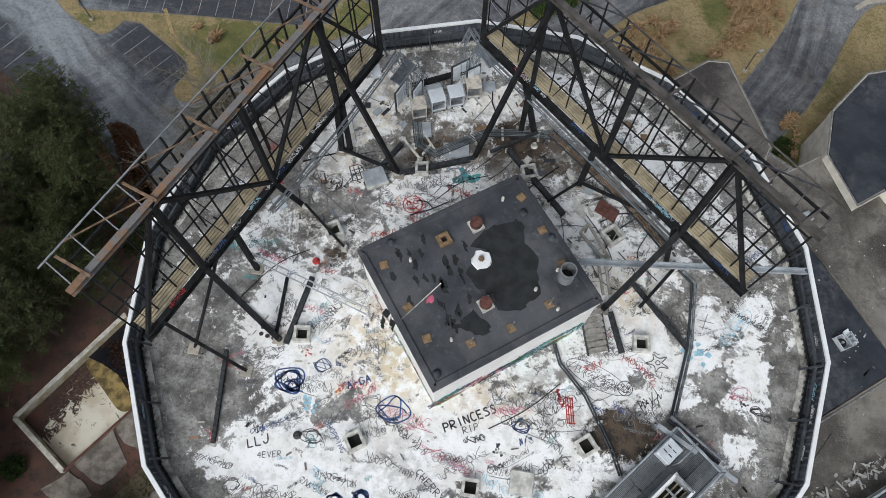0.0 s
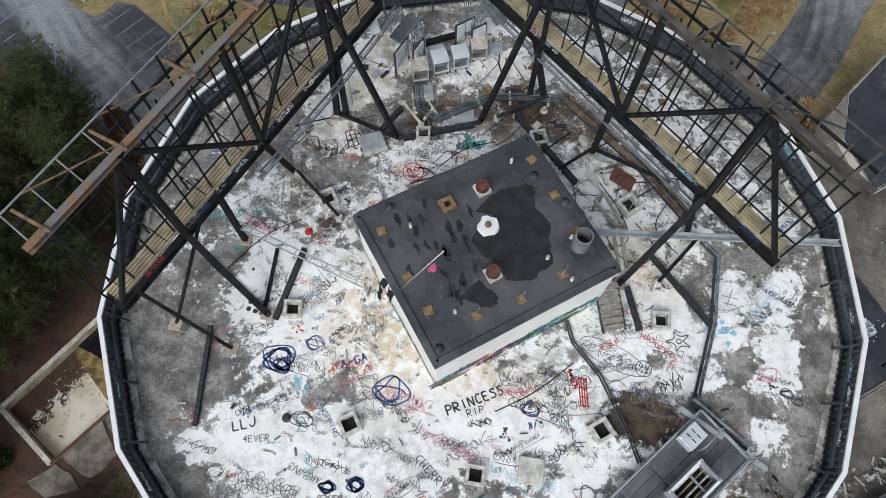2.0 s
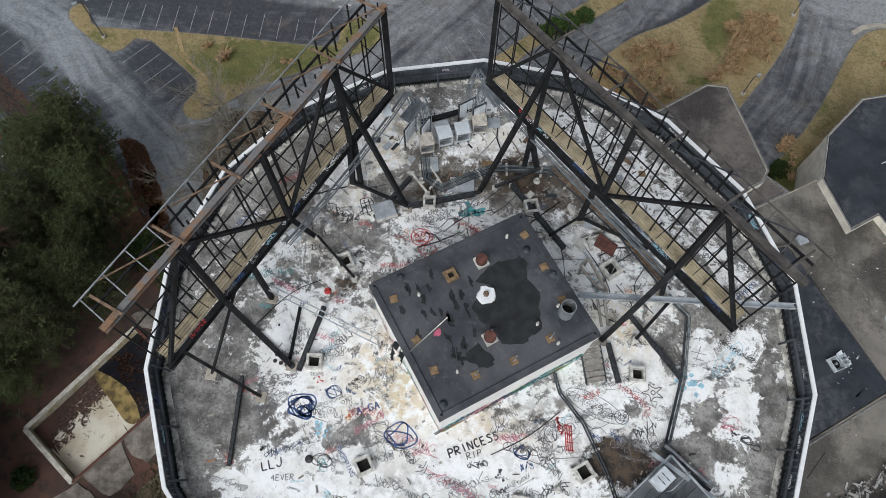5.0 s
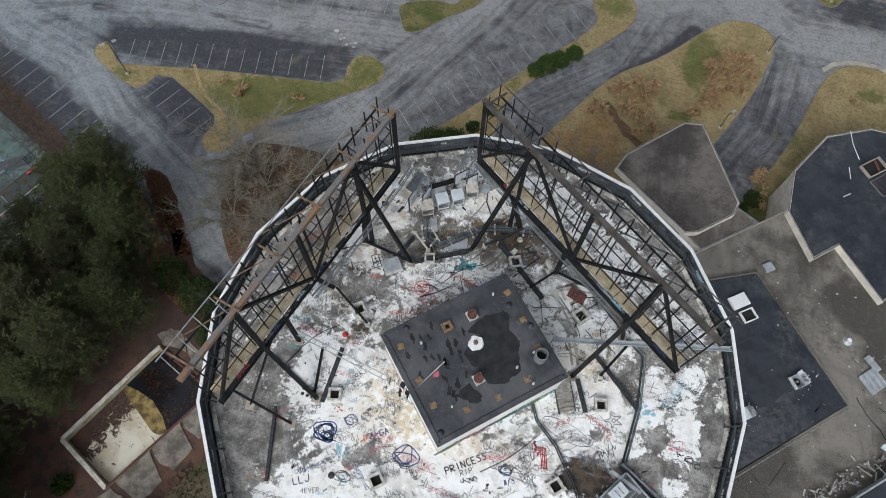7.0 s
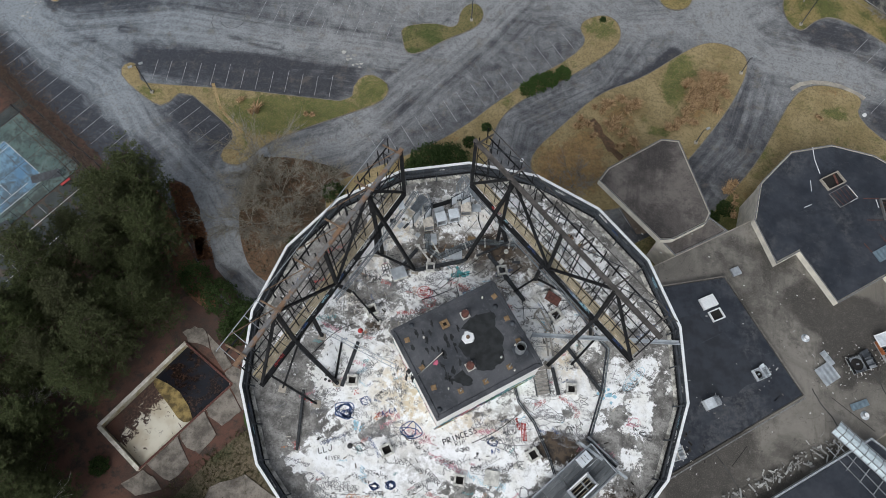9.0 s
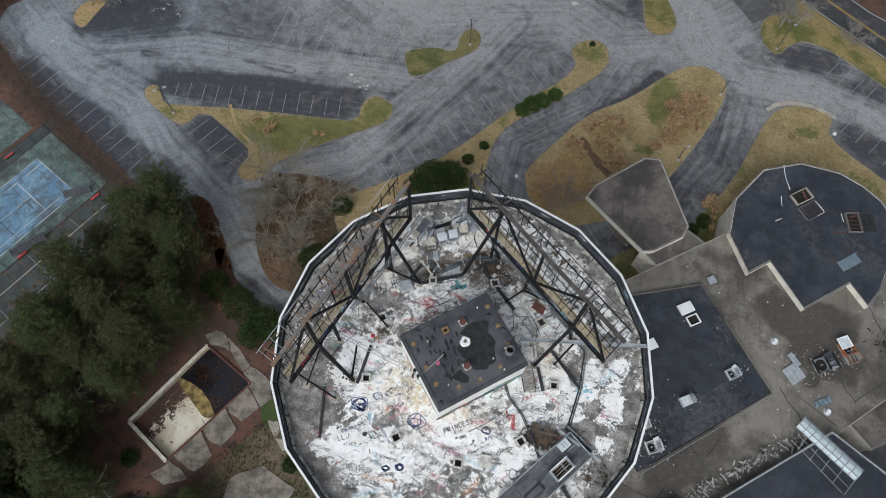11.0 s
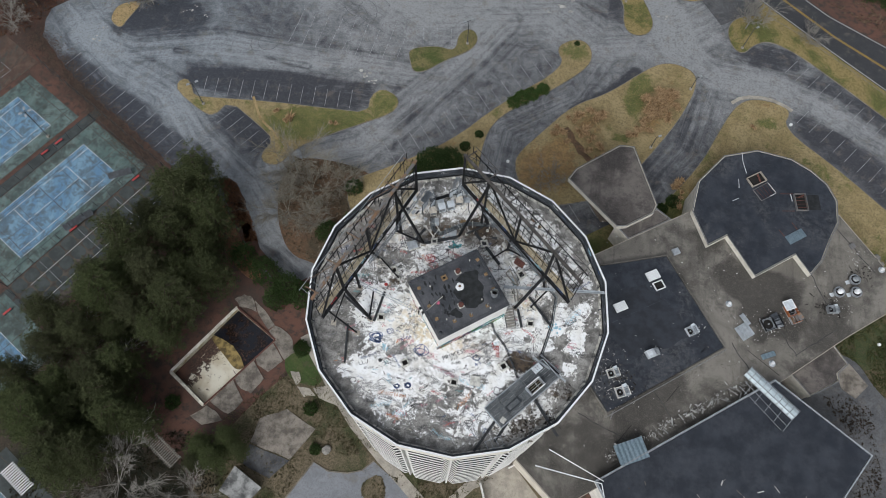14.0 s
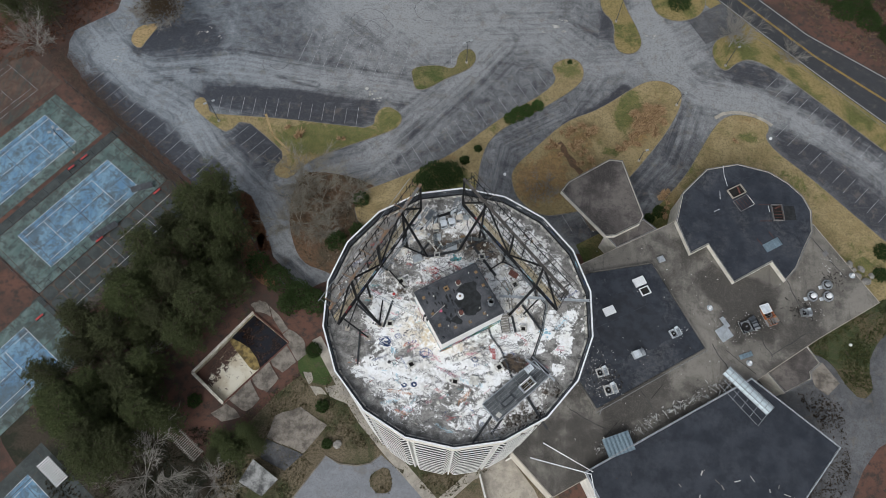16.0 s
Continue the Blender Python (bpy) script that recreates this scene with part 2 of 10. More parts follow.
RUST = make_rust()
DARKRUST = plain("dark_brown_weathered_steel", (0.085, 0.076, 0.070), 0.8, vary=0.45, scale=1.3)
ORANGERUST = make_rust("orange_rusted_steel", 0.47)
OUTRUST = plain("orange_brown_rusted_steel", (0.19, 0.125, 0.08), 0.85, vary=0.4, scale=3)
SCREENGREY = plain("blue_grey_ribbed_sheet", (0.075, 0.086, 0.102), 0.6, 0.1, vary=0.35, scale=1.2)
REDRUST = plain("red_rusted_iron", (0.115, 0.045, 0.034), 0.8, vary=0.4, scale=4)
TANWOOD = plain("weathered_tan_planks", (0.36, 0.30, 0.195), 0.85, vary=0.3, scale=1.2)
BROWNWOOD = plain("stained_plywood", (0.22, 0.145, 0.075), 0.85, vary=0.35, scale=4)


def make_membrane(name, c, light, gloss):
    k = Mat(name, 0.6).geo()
    a = k.mix(k.ramp(k.noise(0.35, 5, 0.6), 0.38, 0.64), c, light)
    b = k.mix(k.ramp(k.noise(3.5, 4, 0.65), 0.55, 0.72, 0, 0.4), a, tuple(v * 1.7 for v in light))
    k.colour(k.mix(k.ramp(k.noise(30, 2), 0.5, 0.7, 0, 0.3), b, tuple(v * 0.6 for v in c)))
    k.rough(k.ramp(k.noise(0.5, 4, 0.6), 0.4, 0.62, gloss, 0.85))
    k.bump(k.noise(2.0, 4), 0.12, 0.02)
    return k.m


MEMBRANE = make_membrane("black_roof_membrane", (0.036, 0.039, 0.046), (0.092, 0.094, 0.103), 0.42)


def make_navy(name="blue_black_roof_membrane", dusty=0.75):
    """Blue-black sheet roofing with dust that has dried in pools and along the laps."""
    k = Mat(name, 0.6).geo()
    a = k.mix(k.ramp(k.noise(0.3, 5, 0.65), 0.38, 0.64), (0.017, 0.021, 0.030), (0.036, 0.041, 0.053))
    dust = k.math("MULTIPLY", k.ramp(k.noise(0.09, 5, 0.65, distort=0.6), 0.46, 0.60), k.ramp(k.noise(1.2, 6, 0.78), 0.42, 0.62, 0, dusty))
    a = k.mix(dust, a, (0.085, 0.085, 0.088))
    a = k.mix(k.ramp(k.noise(3.5, 5, 0.8), 0.58, 0.7, 0, 0.4), a, (0.012, 0.014, 0.019))
    k.colour(k.mix(meander(k, 0.12, 0.0025, 0.6 * dusty), a, (0.09, 0.09, 0.095)))
    k.rough(k.ramp(k.noise(0.5, 4, 0.6), 0.4, 0.62, 0.5, 0.85))
    k.bump(k.noise(2.0, 4), 0.12, 0.02)
    return k.m


NAVYROOF = make_navy()
HALLROOF = make_navy("clean_navy_roof_sheet", 0.12)
PATCHTAR = plain("fresh_black_roof_patch", (0.017, 0.019, 0.0205), 0.8, vary=0.5, scale=1.5)


def make_deck():
    """White roof coating worn through to grimy concrete; 'wear' says where it has gone."""
    k = Mat("worn_white_roof_coating", 0.75).geo()
    w = k.attr("wear")
    n1 = k.noise(0.75, 7, 0.7, distort=0.7)
    n2 = k.noise(2.6, 5, 0.7, distort=0.4)
    f = k.math("ADD", k.math("ADD", w, k.math("MULTIPLY", k.math("SUBTRACT", n1, 0.5), 2.5)), k.math("ADD", k.math("MULTIPLY", k.math("SUBTRACT", n2, 0.5), 1.1), k.math("MULTIPLY", k.math("SUBTRACT", k.noise(9.0, 5, 0.75), 0.5), 0.6)))
    grime = k.mix(k.ramp(k.noise(0.8, 6, 0.7), 0.36, 0.62), (0.110, 0.104, 0.098), (0.36, 0.35, 0.33))
    grime = k.mix(k.ramp(k.noise(2.3, 7, 0.8, distort=0.5), 0.45, 0.62, 0, 0.5), grime, (0.125, 0.118, 0.11))
    grime = k.mix(k.ramp(k.noise(7, 4, 0.75), 0.5, 0.66, 0, 0.65), grime, (0.05, 0.046, 0.042))
    grime = k.mix(k.ramp(k.noise(4.3, 6, 0.78, distort=0.8), 0.59, 0.64, 0, 0.7), grime, (0.60, 0.59, 0.56))
    white = k.mix(k.ramp(k.noise(0.7, 4), 0.4, 0.66), (0.93, 0.935, 0.94), (0.85, 0.84, 0.81))
    white = k.mix(k.ramp(k.noise(4, 7, 0.8, distort=0.4), 0.53, 0.66, 0, 0.45), white, (0.42, 0.405, 0.38))
    tan = k.attr("tan")
    white = k.mix(k.math("MULTIPLY", tan, k.ramp(k.noise(1.7, 5, 0.7), 0.38, 0.6)), white, (0.66, 0.56, 0.40))
    half = k.mix(k.ramp(k.noise(1.3, 6, 0.72), 0.48, 0.62, 0, 0.34), white, (0.45, 0.44, 0.42))
    base = k.mix(k.ramp(f, 0.38, 0.62), half, grime)
    brown = k.math("MULTIPLY", k.attr("brown"), k.ramp(k.noise(1.4, 6, 0.72), 0.40, 0.58))
    base = k.mix(brown, base, (0.105, 0.086, 0.068))
    speck = k.ramp(k.noise(13, 4, 0.7), 0.62, 0.68, 0, 0.75)
    base = k.mix(k.math("MULTIPLY", speck, k.ramp(k.noise(0.5, 3), 0.42, 0.6)), base, (0.07, 0.06, 0.055))
    wet = k.attr("stain")
    k.colour(k.mix(k.ramp(k.math("ADD", wet, k.math("MULTIPLY", k.math("SUBTRACT", n2, 0.5), 1.5)), 0.35, 0.62), base, k.mix(k.ramp(k.noise(1.8, 5, 0.7), 0.4, 0.6), (0.02, 0.016, 0.013), (0.085, 0.06, 0.04))))
    k.bump(n2, 0.25, 0.02)
    return k.m


DECK = make_deck()

# ---- building blocks ----


def part(name, bm, material, parent=None, label=""):
    """Links a bmesh as one mesh object, under a thing or part where there is one."""
    me = bpy.data.meshes.new(name)
    bm.to_mesh(me)
    bm.free()
    return put(name, me, material, parent, label)


def put(name, me, material=None, parent=None, label=""):
    if material and not me.materials:
        me.materials.append(material)
    ob = new(name, me)
    if parent:
        ob.parent = parent
    if label:
        ob["label"] = label
    return ob


def thing(name, label, category, m=None, group="", kind=""):
    ob = new(name)
    ob.empty_display_size = 0.2
    if m:
        ob.matrix_basis = m
    return tagged(ob, label, category, group, kind)


def add_prism(bm, pts, z0, z1, inset=0.0):
    """A closed slab over a flat outline, its top drawn in by inset."""
    c = Vector((sum(p[0] for p in pts) / len(pts), sum(p[1] for p in pts) / len(pts)))
    if sum(a[0] * b[1] - b[0] * a[1] for a, b in zip(pts, [*pts[1:], pts[0]])) < 0:
        pts = pts[::-1]
    low = [bm.verts.new((p[0], p[1], z0)) for p in pts]
    up = []
    for p in pts:
        d = c - Vector(p[:2])
        d = d.normalized() * inset if d.length else d
        up.append(bm.verts.new((p[0] + d.x, p[1] + d.y, z1)))
    bm.faces.new(up)
    bm.faces.new(low[::-1])
    for i in range(len(pts)):
        j = (i + 1) % len(pts)
        bm.faces.new((low[i], low[j], up[j], up[i]))
    return bm


def prism(pts, z0, z1, inset=0.0):
    return add_prism(bmesh.new(), pts, z0, z1, inset)


def add_box(bm, size, m=None, bevel=0.0):
    got = bmesh.ops.create_cube(bm, size=1, matrix=(m or Matrix()) @ Matrix.Diagonal((*size, 1)))["verts"]
    if bevel:
        edges = list({e for v in got for e in v.link_edges})
        bmesh.ops.bevel(bm, geom=edges, offset=bevel, segments=1, affect="EDGES")
    return bm


def box(size, m=None, bevel=0.0):
    return add_box(bmesh.new(), size, m, bevel)


def along(a, b, up=(0, 0, 1)):
    """A frame at the middle of a to b with x along it and z as far up as can be."""
    a, b = Vector(a), Vector(b)
    x = (b - a).normalized()
    up = Vector(up)
    if abs(x.dot(up)) > 0.98:
        up = Vector((1, 0, 0))
    y = up.cross(x).normalized()
    z = x.cross(y)
    m = Matrix((x, y, z)).transposed().to_4x4()
    m.translation = (a + b) / 2
    return m, (b - a).length


def add_bar(bm, a, b, w, h, bevel=0.0):
    m, n = along(a, b)
    return add_box(bm, (n, w, h), m, bevel)


def bar(a, b, w, h, bevel=0.0):
    return add_bar(bmesh.new(), a, b, w, h, bevel)


def ibeam(a, b, w, h, t=0.03):
    """A rolled section: web and two flanges in one closed outline."""
    m, n = along(a, b)
    u, v, k = w / 2, h / 2, t / 2
    line = [(-u, -v), (u, -v), (u, t - v), (k, t - v), (k, v - t), (u, v - t), (u, v), (-u, v), (-u, v - t), (-k, v - t), (-k, t - v), (-u, t - v)]
    bm = bmesh.new()
    ends = [[bm.verts.new(m @ Vector((s * n / 2, y, z))) for y, z in line] for s in (-1, 1)]
    for i in range(12):
        j = (i + 1) % 12
        bm.faces.new((ends[0][i], ends[0][j], ends[1][j], ends[1][i]))
    bm.faces.new(ends[0][::-1])
    bm.faces.new(ends[1])
    bmesh.ops.recalc_face_normals(bm, faces=bm.faces[:])
    return bm


def add_tube(bm, pts, r, n=8, cap=True):
    """A round pipe along a bent line."""
    pts = [Vector(p) for p in pts]
    rings = []
    for i, p in enumerate(pts):
        d = (pts[min(i + 1, len(pts) - 1)] - pts[max(i - 1, 0)]).normalized()
        side = d.cross(Vector((0, 0, 1)))
        side = side.normalized() if side.length > 0.05 else Vector((1, 0, 0))
        up = side.cross(d)
        rr = r[i] if isinstance(r, (list, tuple)) else r
        rings.append([bm.verts.new(p + (side * math.cos(2 * math.pi * j / n) + up * math.sin(2 * math.pi * j / n)) * rr) for j in range(n)])
    for a, b in zip(rings, rings[1:]):
        for j in range(n):
            bm.faces.new((a[j], a[(j + 1) % n], b[(j + 1) % n], b[j])).smooth = True
    if cap:
        bm.faces.new(rings[0])
        bm.faces.new(rings[-1][::-1])
    return bm


def tube(pts, r, n=8):
    return add_tube(bmesh.new(), pts, r, n)


def round_off(pts, turns=2):
    """A softened closed outline: each corner cut, twice."""
    for _ in range(turns):
        out = []
        for a, b in zip(pts, [*pts[1:], pts[0]]):
            a, b = Vector(a), Vector(b)
            out += [tuple(a.lerp(b, 0.25)), tuple(a.lerp(b, 0.75))]
        pts = out
    return pts


def offset(pts, d):
    """A closed outline moved inwards by d (outwards: minus)."""
    if sum(a[0] * b[1] - b[0] * a[1] for a, b in zip(pts, [*pts[1:], pts[0]])) < 0:
        pts = pts[::-1]
    out = []
    for i, p in enumerate(pts):
        a, b = Vector(pts[i - 1]), Vector(pts[(i + 1) % len(pts)])
        p = Vector(p)
        u, v = (p - a).normalized(), (b - p).normalized()
        n1, n2 = Vector((-u.y, u.x)), Vector((-v.y, v.x))
        n = n1 + n2
        n = n / max(0.35, n.length_squared / 2)
        out.append(tuple(p + n * d))
    return out


def add_ring(bm, outer, inner, z0, z1):
    """A closed band between two outlines with the same number of corners."""
    a0, b0 = [bm.verts.new((*p, z0)) for p in outer], [bm.verts.new((*p, z0)) for p in inner]
    a1, b1 = [bm.verts.new((*p, z1)) for p in outer], [bm.verts.new((*p, z1)) for p in inner]
    n = len(outer)
    for i in range(n):
        j = (i + 1) % n
        for q in ((a1[i], a1[j], b1[j], b1[i]), (a0[j], a0[i], b0[i], b0[j]), (a0[i], a0[j], a1[j], a1[i]), (b0[j], b0[i], b1[i], b1[j])):
            bm.faces.new(q)
    return bm

# ---- ground ----


def ccw(pts):
    return pts if sum(a[0] * b[1] - b[0] * a[1] for a, b in zip(pts, [*pts[1:], pts[0]])) > 0 else pts[::-1]


POOL = [(-41.3, 6.8), (-49.6, -7.0), (-42.0, -11.7), (-32.7, 2.0)]


def ground_sheet():
    """One sheet to the horizon with the opening of the pool cut out of it."""
    bm = bmesh.new()
    edges = []
    for loop in ([(-2500, -2500), (2500, -2500), (2500, 2500), (-2500, 2500)], offset(POOL, 0.15)):
        vs = [bm.verts.new((*p, 0)) for p in loop]
        edges += [bm.edges.new((a, b)) for a, b in zip(vs, [*vs[1:], vs[0]])]
    bmesh.ops.triangle_fill(bm, use_beauty=True, edges=edges)
    for f in bm.faces:
        if f.normal.z < 0:
            f.normal_flip()
    return bm


tagged(part("ground", ground_sheet(), LITTER), "reddish brown pine litter and bare soil ground", "ground", kind="structure")

LOT = [(-94, 86), (-95.1, 74.9), (-102.9, 67.4), (-101.7, 60), (-92.1, 52), (-85.5, 47), (-72.4, 39.6), (-61.7, 32.4), (-55, 31.3), (-50.1, 27.3), (-45.3, 21.5), (-40.9, 16.5), (-37.1, 13.4), (-31.8, 13.5), (-24, 19), (10, 27), (32, 34), (60, 45), (81, 47.5), (96, 36), (112, 50), (88.2, 71), (73.7, 82), (59.9, 93), (49, 104), (30, 121), (10, 150), (-94, 150)]
# wheel lanes and dark rows: line, half width, strength, wheel tracks
WEST_LANES = (
    ([(-91, 62), (-82.4, 55.9), (-69.6, 50.7), (-60.3, 40.9), (-50.7, 34.5), (-47, 32), (-39.1, 22.7), (-29.8, 16.9)], 4.2, 0.18, 1),
    ([(-100, 70), (-91, 62), (-81.4, 59.8), (-62.9, 65.1), (-38.8, 64.6), (-20.7, 65.1)], 3.4, 0.16, 0.7),
    ([(-90, 66), (-95, 78)], 5.0, 0.1, 0),
    ([(-45, 95), (-18.6, 80), (9, 86), (20.1, 79), (32.5, 82.2), (41.7, 89.9)], 6.5, 0.2, 0.35),
    ([(32.6, 95.4), (38.9, 80.4), (45.3, 75.8), (58.2, 75.2), (70, 71)], 4.6, 0.28, 0.35),
    ([(70, 71), (82, 64), (96, 53)], 3.4, 0.1, 0.5),
    ([(28, 115), (32.6, 95.4)], 4.0, 0.2, 0.4),
    ([(20.3, 77.1), (15.1, 65.8), (1.1, 55.1), (0.4, 44.7)], 3.0, 0.02, 1),
    ([(42.4, 71.6), (38.4, 56.5), (33.7, 49.1), (30, 42)], 3.6, -0.12, 1),
)
MIDDLE_ROWS = (
    ([(-42.7, 37.3), (-26.6, 45.2), (-13.5, 63.2), (-2.6, 81.8)], 4.0, 0.2, 1),
    ([(-34, 70), (-24, 73)], 5.0, 0.12, 0),
    ([(-40, 84), (0, 98)], 10.0, 0.16, 0),
    ([(-64.7, 55.3), (-46, 55.6), (-29, 56.2)], 3.4, -0.32, 0),
    ([(-66, 56.8), (-50, 58.6), (-28, 60.0)], 1.1, -0.34, 0),
    ([(-71.4, 61.4), (-56.1, 62.9), (-50.4, 63.3), (-42, 62.6)], 0.35, -0.36, 0),
    ([(-73.4, 59.0), (-63.5, 60.5), (-51.0, 61.3), (-38.0, 63.4)], 1.1, 0.2, 0),
    ([(-66, 68.4), (-46, 69.4), (-28, 68.6)], 0.6, -0.08, 0),
    ([(-92, 53), (-85.1, 48), (-58.3, 34.5)], 3.4, -0.42, 0),
    ([(-54.5, 47.2), (-44.9, 42.8)], 3.6, -0.36, 0),
    ([(-84.2, 68.1), (-73.2, 72.2)], 3.6, -0.34, 0),
)
DARK_ROWS = (
    ([(-16, 46), (-3, 59), (10.3, 72.0)], 3.4, -0.04, 0),
    ([(-20, 52), (-7, 64)], 2.6, -0.1, 0),
    ([(53.7, 84.1), (62, 83)], 3.0, -0.4, 0),
    ([(68.8, 79.0), (89.7, 67.0)], 3.0, -0.3, 0),
    ([(66, 66.5), (88, 47.5)], 3.6, -0.3, 0),
    ([(-86, 66.5), (-70, 70)], 4.0, -0.22, 0),
    ([(17.5, 61.2), (21.6, 65.2), (26.0, 70.3), (28.4, 73.4)], 1.3, -0.55, 0),
    ([(24.1, 88.7), (23, 95)], 2.0, -0.25, 0),
    ([(-59.9, 74.6), (-48, 70), (-35, 79)], 5.0, -0.04, 0),
    ([(22, 36), (30, 44)], 4.0, -0.2, 0),
    ([(-38, 16), (-29, 17)], 4.0, -0.12, 0),
)
LANES = (*WEST_LANES, *MIDDLE_ROWS, *DARK_ROWS)


# rows of old oil drips, one a stall
OILED = (((-62, 54), (-31, 56), 13), ((-60, 57), (-31, 58.5), 11), ((-55, 47), (-47, 42), 5), ((-92, 55), (-62, 36.5), 13), ((-20, 45), (10, 73), 15), ((-22, 50), (4, 70), 12), ((-46, 75), (-23, 74.5), 9), ((-46, 69.5), (-23, 69), 9), ((62, 81), (87, 63), 12), ((65, 69), (90, 48), 12))


def within(px, py, poly):
    """Which points lie inside an outline."""
    inside = np.zeros(px.shape, bool)
    for (ax, ay), (bx, by) in zip(poly, [*poly[1:], poly[0]]):
        cross = ((ay > py) != (by > py)) & (px < (bx - ax) * (py - ay) / ((by - ay) or 1e-9) + ax)
        inside ^= cross
    return inside


def blobs(x, y, spots):
    f = np.zeros_like(x)
    for cx, cy, rx, ry, s in spots:
        f += s * np.exp(-(((x - cx) / rx) ** 2 + ((y - cy) / ry) ** 2))
    return f


def strokes(x, y, lines):
    """Broad soft strokes along lines, some with the finer stripes of wheel tracks."""
    f = np.zeros_like(x)
    for line, w, s, tracks in lines:
        best = np.full_like(x, 1e9)
        for (ax, ay), (bx, by) in zip(line, line[1:]):
            dx, dy = bx - ax, by - ay
            t = np.clip(((x - ax) * dx + (y - ay) * dy) / (dx * dx + dy * dy), 0, 1)
            best = np.minimum(best, np.hypot(x - ax - t * dx, y - ay - t * dy))
        wob = best + 0.7 * np.sin(x * 0.19 + w) * np.sin(y * 0.23) + (0.18 * w * np.sin(x * 0.9 + y * 0.5 + w) * np.sin(y * 1.3 - x * 0.4) if not tracks else 0)
        g = s * np.exp(-np.abs(wob / w) ** (2 if tracks else 3.2))
        f += g * (1 + tracks * 0.5 * np.cos(wob * 3.4) + tracks * 0.3 * np.cos(wob * 1.9 + x * 0.05)) - 0.12 * np.exp(-((np.abs(wob) - w * 1.15) / 0.4) ** 2) if tracks else g
    rng = np.random.default_rng(5)
    for (ax, ay), (bx, by), n in OILED if lines is LANES else ():
        for t in np.linspace(0, 1, n):
            cx, cy = ax + (bx - ax) * t + rng.normal(0, 0.3), ay + (by - ay) * t + rng.normal(0, 0.5)
            f -= rng.uniform(0.05, 0.22) * np.exp(-(((x - cx) / rng.uniform(0.4, 0.8)) ** 2 + ((y - cy) / rng.uniform(0.5, 1.3)) ** 2))
    return f


def lane_frame(x, y, lines):
    """For each place: how far it lies beside the nearest lane, how far along it, and how much of its traffic it has had."""
    best, across, lengthwise, near = np.full_like(x, 1e9), np.zeros_like(x), np.zeros_like(x), np.zeros_like(x)
    for number, (line, w, _, _) in enumerate(lines):
        run = 0.0
        for (ax, ay), (bx, by) in zip(line, line[1:]):
            dx, dy = bx - ax, by - ay
            n = math.hypot(dx, dy)
            t = np.clip(((x - ax) * dx + (y - ay) * dy) / (n * n), 0, 1)
            d = np.hypot(x - ax - t * dx, y - ay - t * dy)
            hit = d < best
            best[hit] = d[hit]
            across[hit] = (((x - ax) * -dy + (y - ay) * dx) / n)[hit] + 17.0 * number
            lengthwise[hit] = (run + t * n)[hit]
            near[hit] = np.exp(-(d / (w * 2.2)) ** 2)[hit]
            run += n
    return across, lengthwise, near


def lot_sheet(poly, z, step, name="parking_lot", attribute="lane", lines=None):
    """The worn top of the car park; its rim follows the outline."""
    xs = np.arange(min(p[0] for p in poly) - step, max(p[0] for p in poly) + step, step)
    ys = np.arange(min(p[1] for p in poly) - step, max(p[1] for p in poly) + step, step)
    gx, gy = np.meshgrid(xs, ys, indexing="ij")
    inside = within(gx, gy, poly)
    ok = inside[:-1, :-1] | inside[1:, :-1] | inside[1:, 1:] | inside[:-1, 1:]
    ids = np.arange(gx.size).reshape(gx.shape)
    quads = np.stack([ids[:-1, :-1], ids[1:, :-1], ids[1:, 1:], ids[:-1, 1:]], -1)[ok]
    used = np.unique(quads)
    remap = np.zeros(gx.size, int)
    remap[used] = np.arange(len(used))
    px, py = gx.ravel()[used], gy.ravel()[used]
    out = np.where(~inside.ravel()[used])[0]
    best = np.full(len(out), 1e9)
    ox, oy = px[out].copy(), py[out].copy()
    for (ax, ay), (bx, by) in zip(poly, [*poly[1:], poly[0]]):
        dx, dy = bx - ax, by - ay
        t = np.clip(((ox - ax) * dx + (oy - ay) * dy) / (dx * dx + dy * dy), 0, 1)
        qx, qy = ax + t * dx, ay + t * dy
        d = np.hypot(ox - qx, oy - qy)
        near = d < best
        best[near] = d[near]
        wave = (0.25 if attribute == "lane" else 0.0) * np.sin(qx * 1.3) * np.sin(qy * 1.1)
        px[out[near]], py[out[near]] = (qx + wave)[near], (qy + wave)[near]
    me = bpy.data.meshes.new(name)
    me.from_pydata(np.stack([px, py, np.full_like(px, z)], 1).tolist(), [], remap[quads].tolist())
    at = me.attributes.new(attribute, "FLOAT", "POINT")
    at.data.foreach_set("value", strokes(px, py, lines or LANES).astype(np.float32))
    if attribute == "lane":
        for key, values in zip(("across", "lengthwise", "near"), lane_frame(px, py, [row for row in lines if row[3] or row[2] < -0.3])):
            me.attributes.new(key, "FLOAT", "POINT").data.foreach_set("value", values.astype(np.float32))
    return me


parking = tagged(put("parking_lot", lot_sheet(LOT, 0.03, 0.45, lines=LANES), ASPHALT), "cracked grey asphalt car park with faded stall lines", "parking lot", kind="structure")
part("sub_base", prism(offset(ccw(LOT), 1.2), -0.3, 0.015), SIDEASPHALT, parking)
ROAD_N = [(46.5, 119.4), (60.0, 106.8), (71.5, 97.8), (89.2, 88.2), (105.3, 78.8)]
ROAD_S = [(35.0, 117.3), (49.3, 104.8), (59.9, 96.1), (73.7, 85.4), (88.2, 74.6), (103.4, 62.9)]


def extend(line, d):
    a, b, y, z = (Vector(line[i]) for i in (0, 1, -2, -1))
    return [tuple(a + (a - b).normalized() * d), *line, tuple(z + (z - y).normalized() * d)]


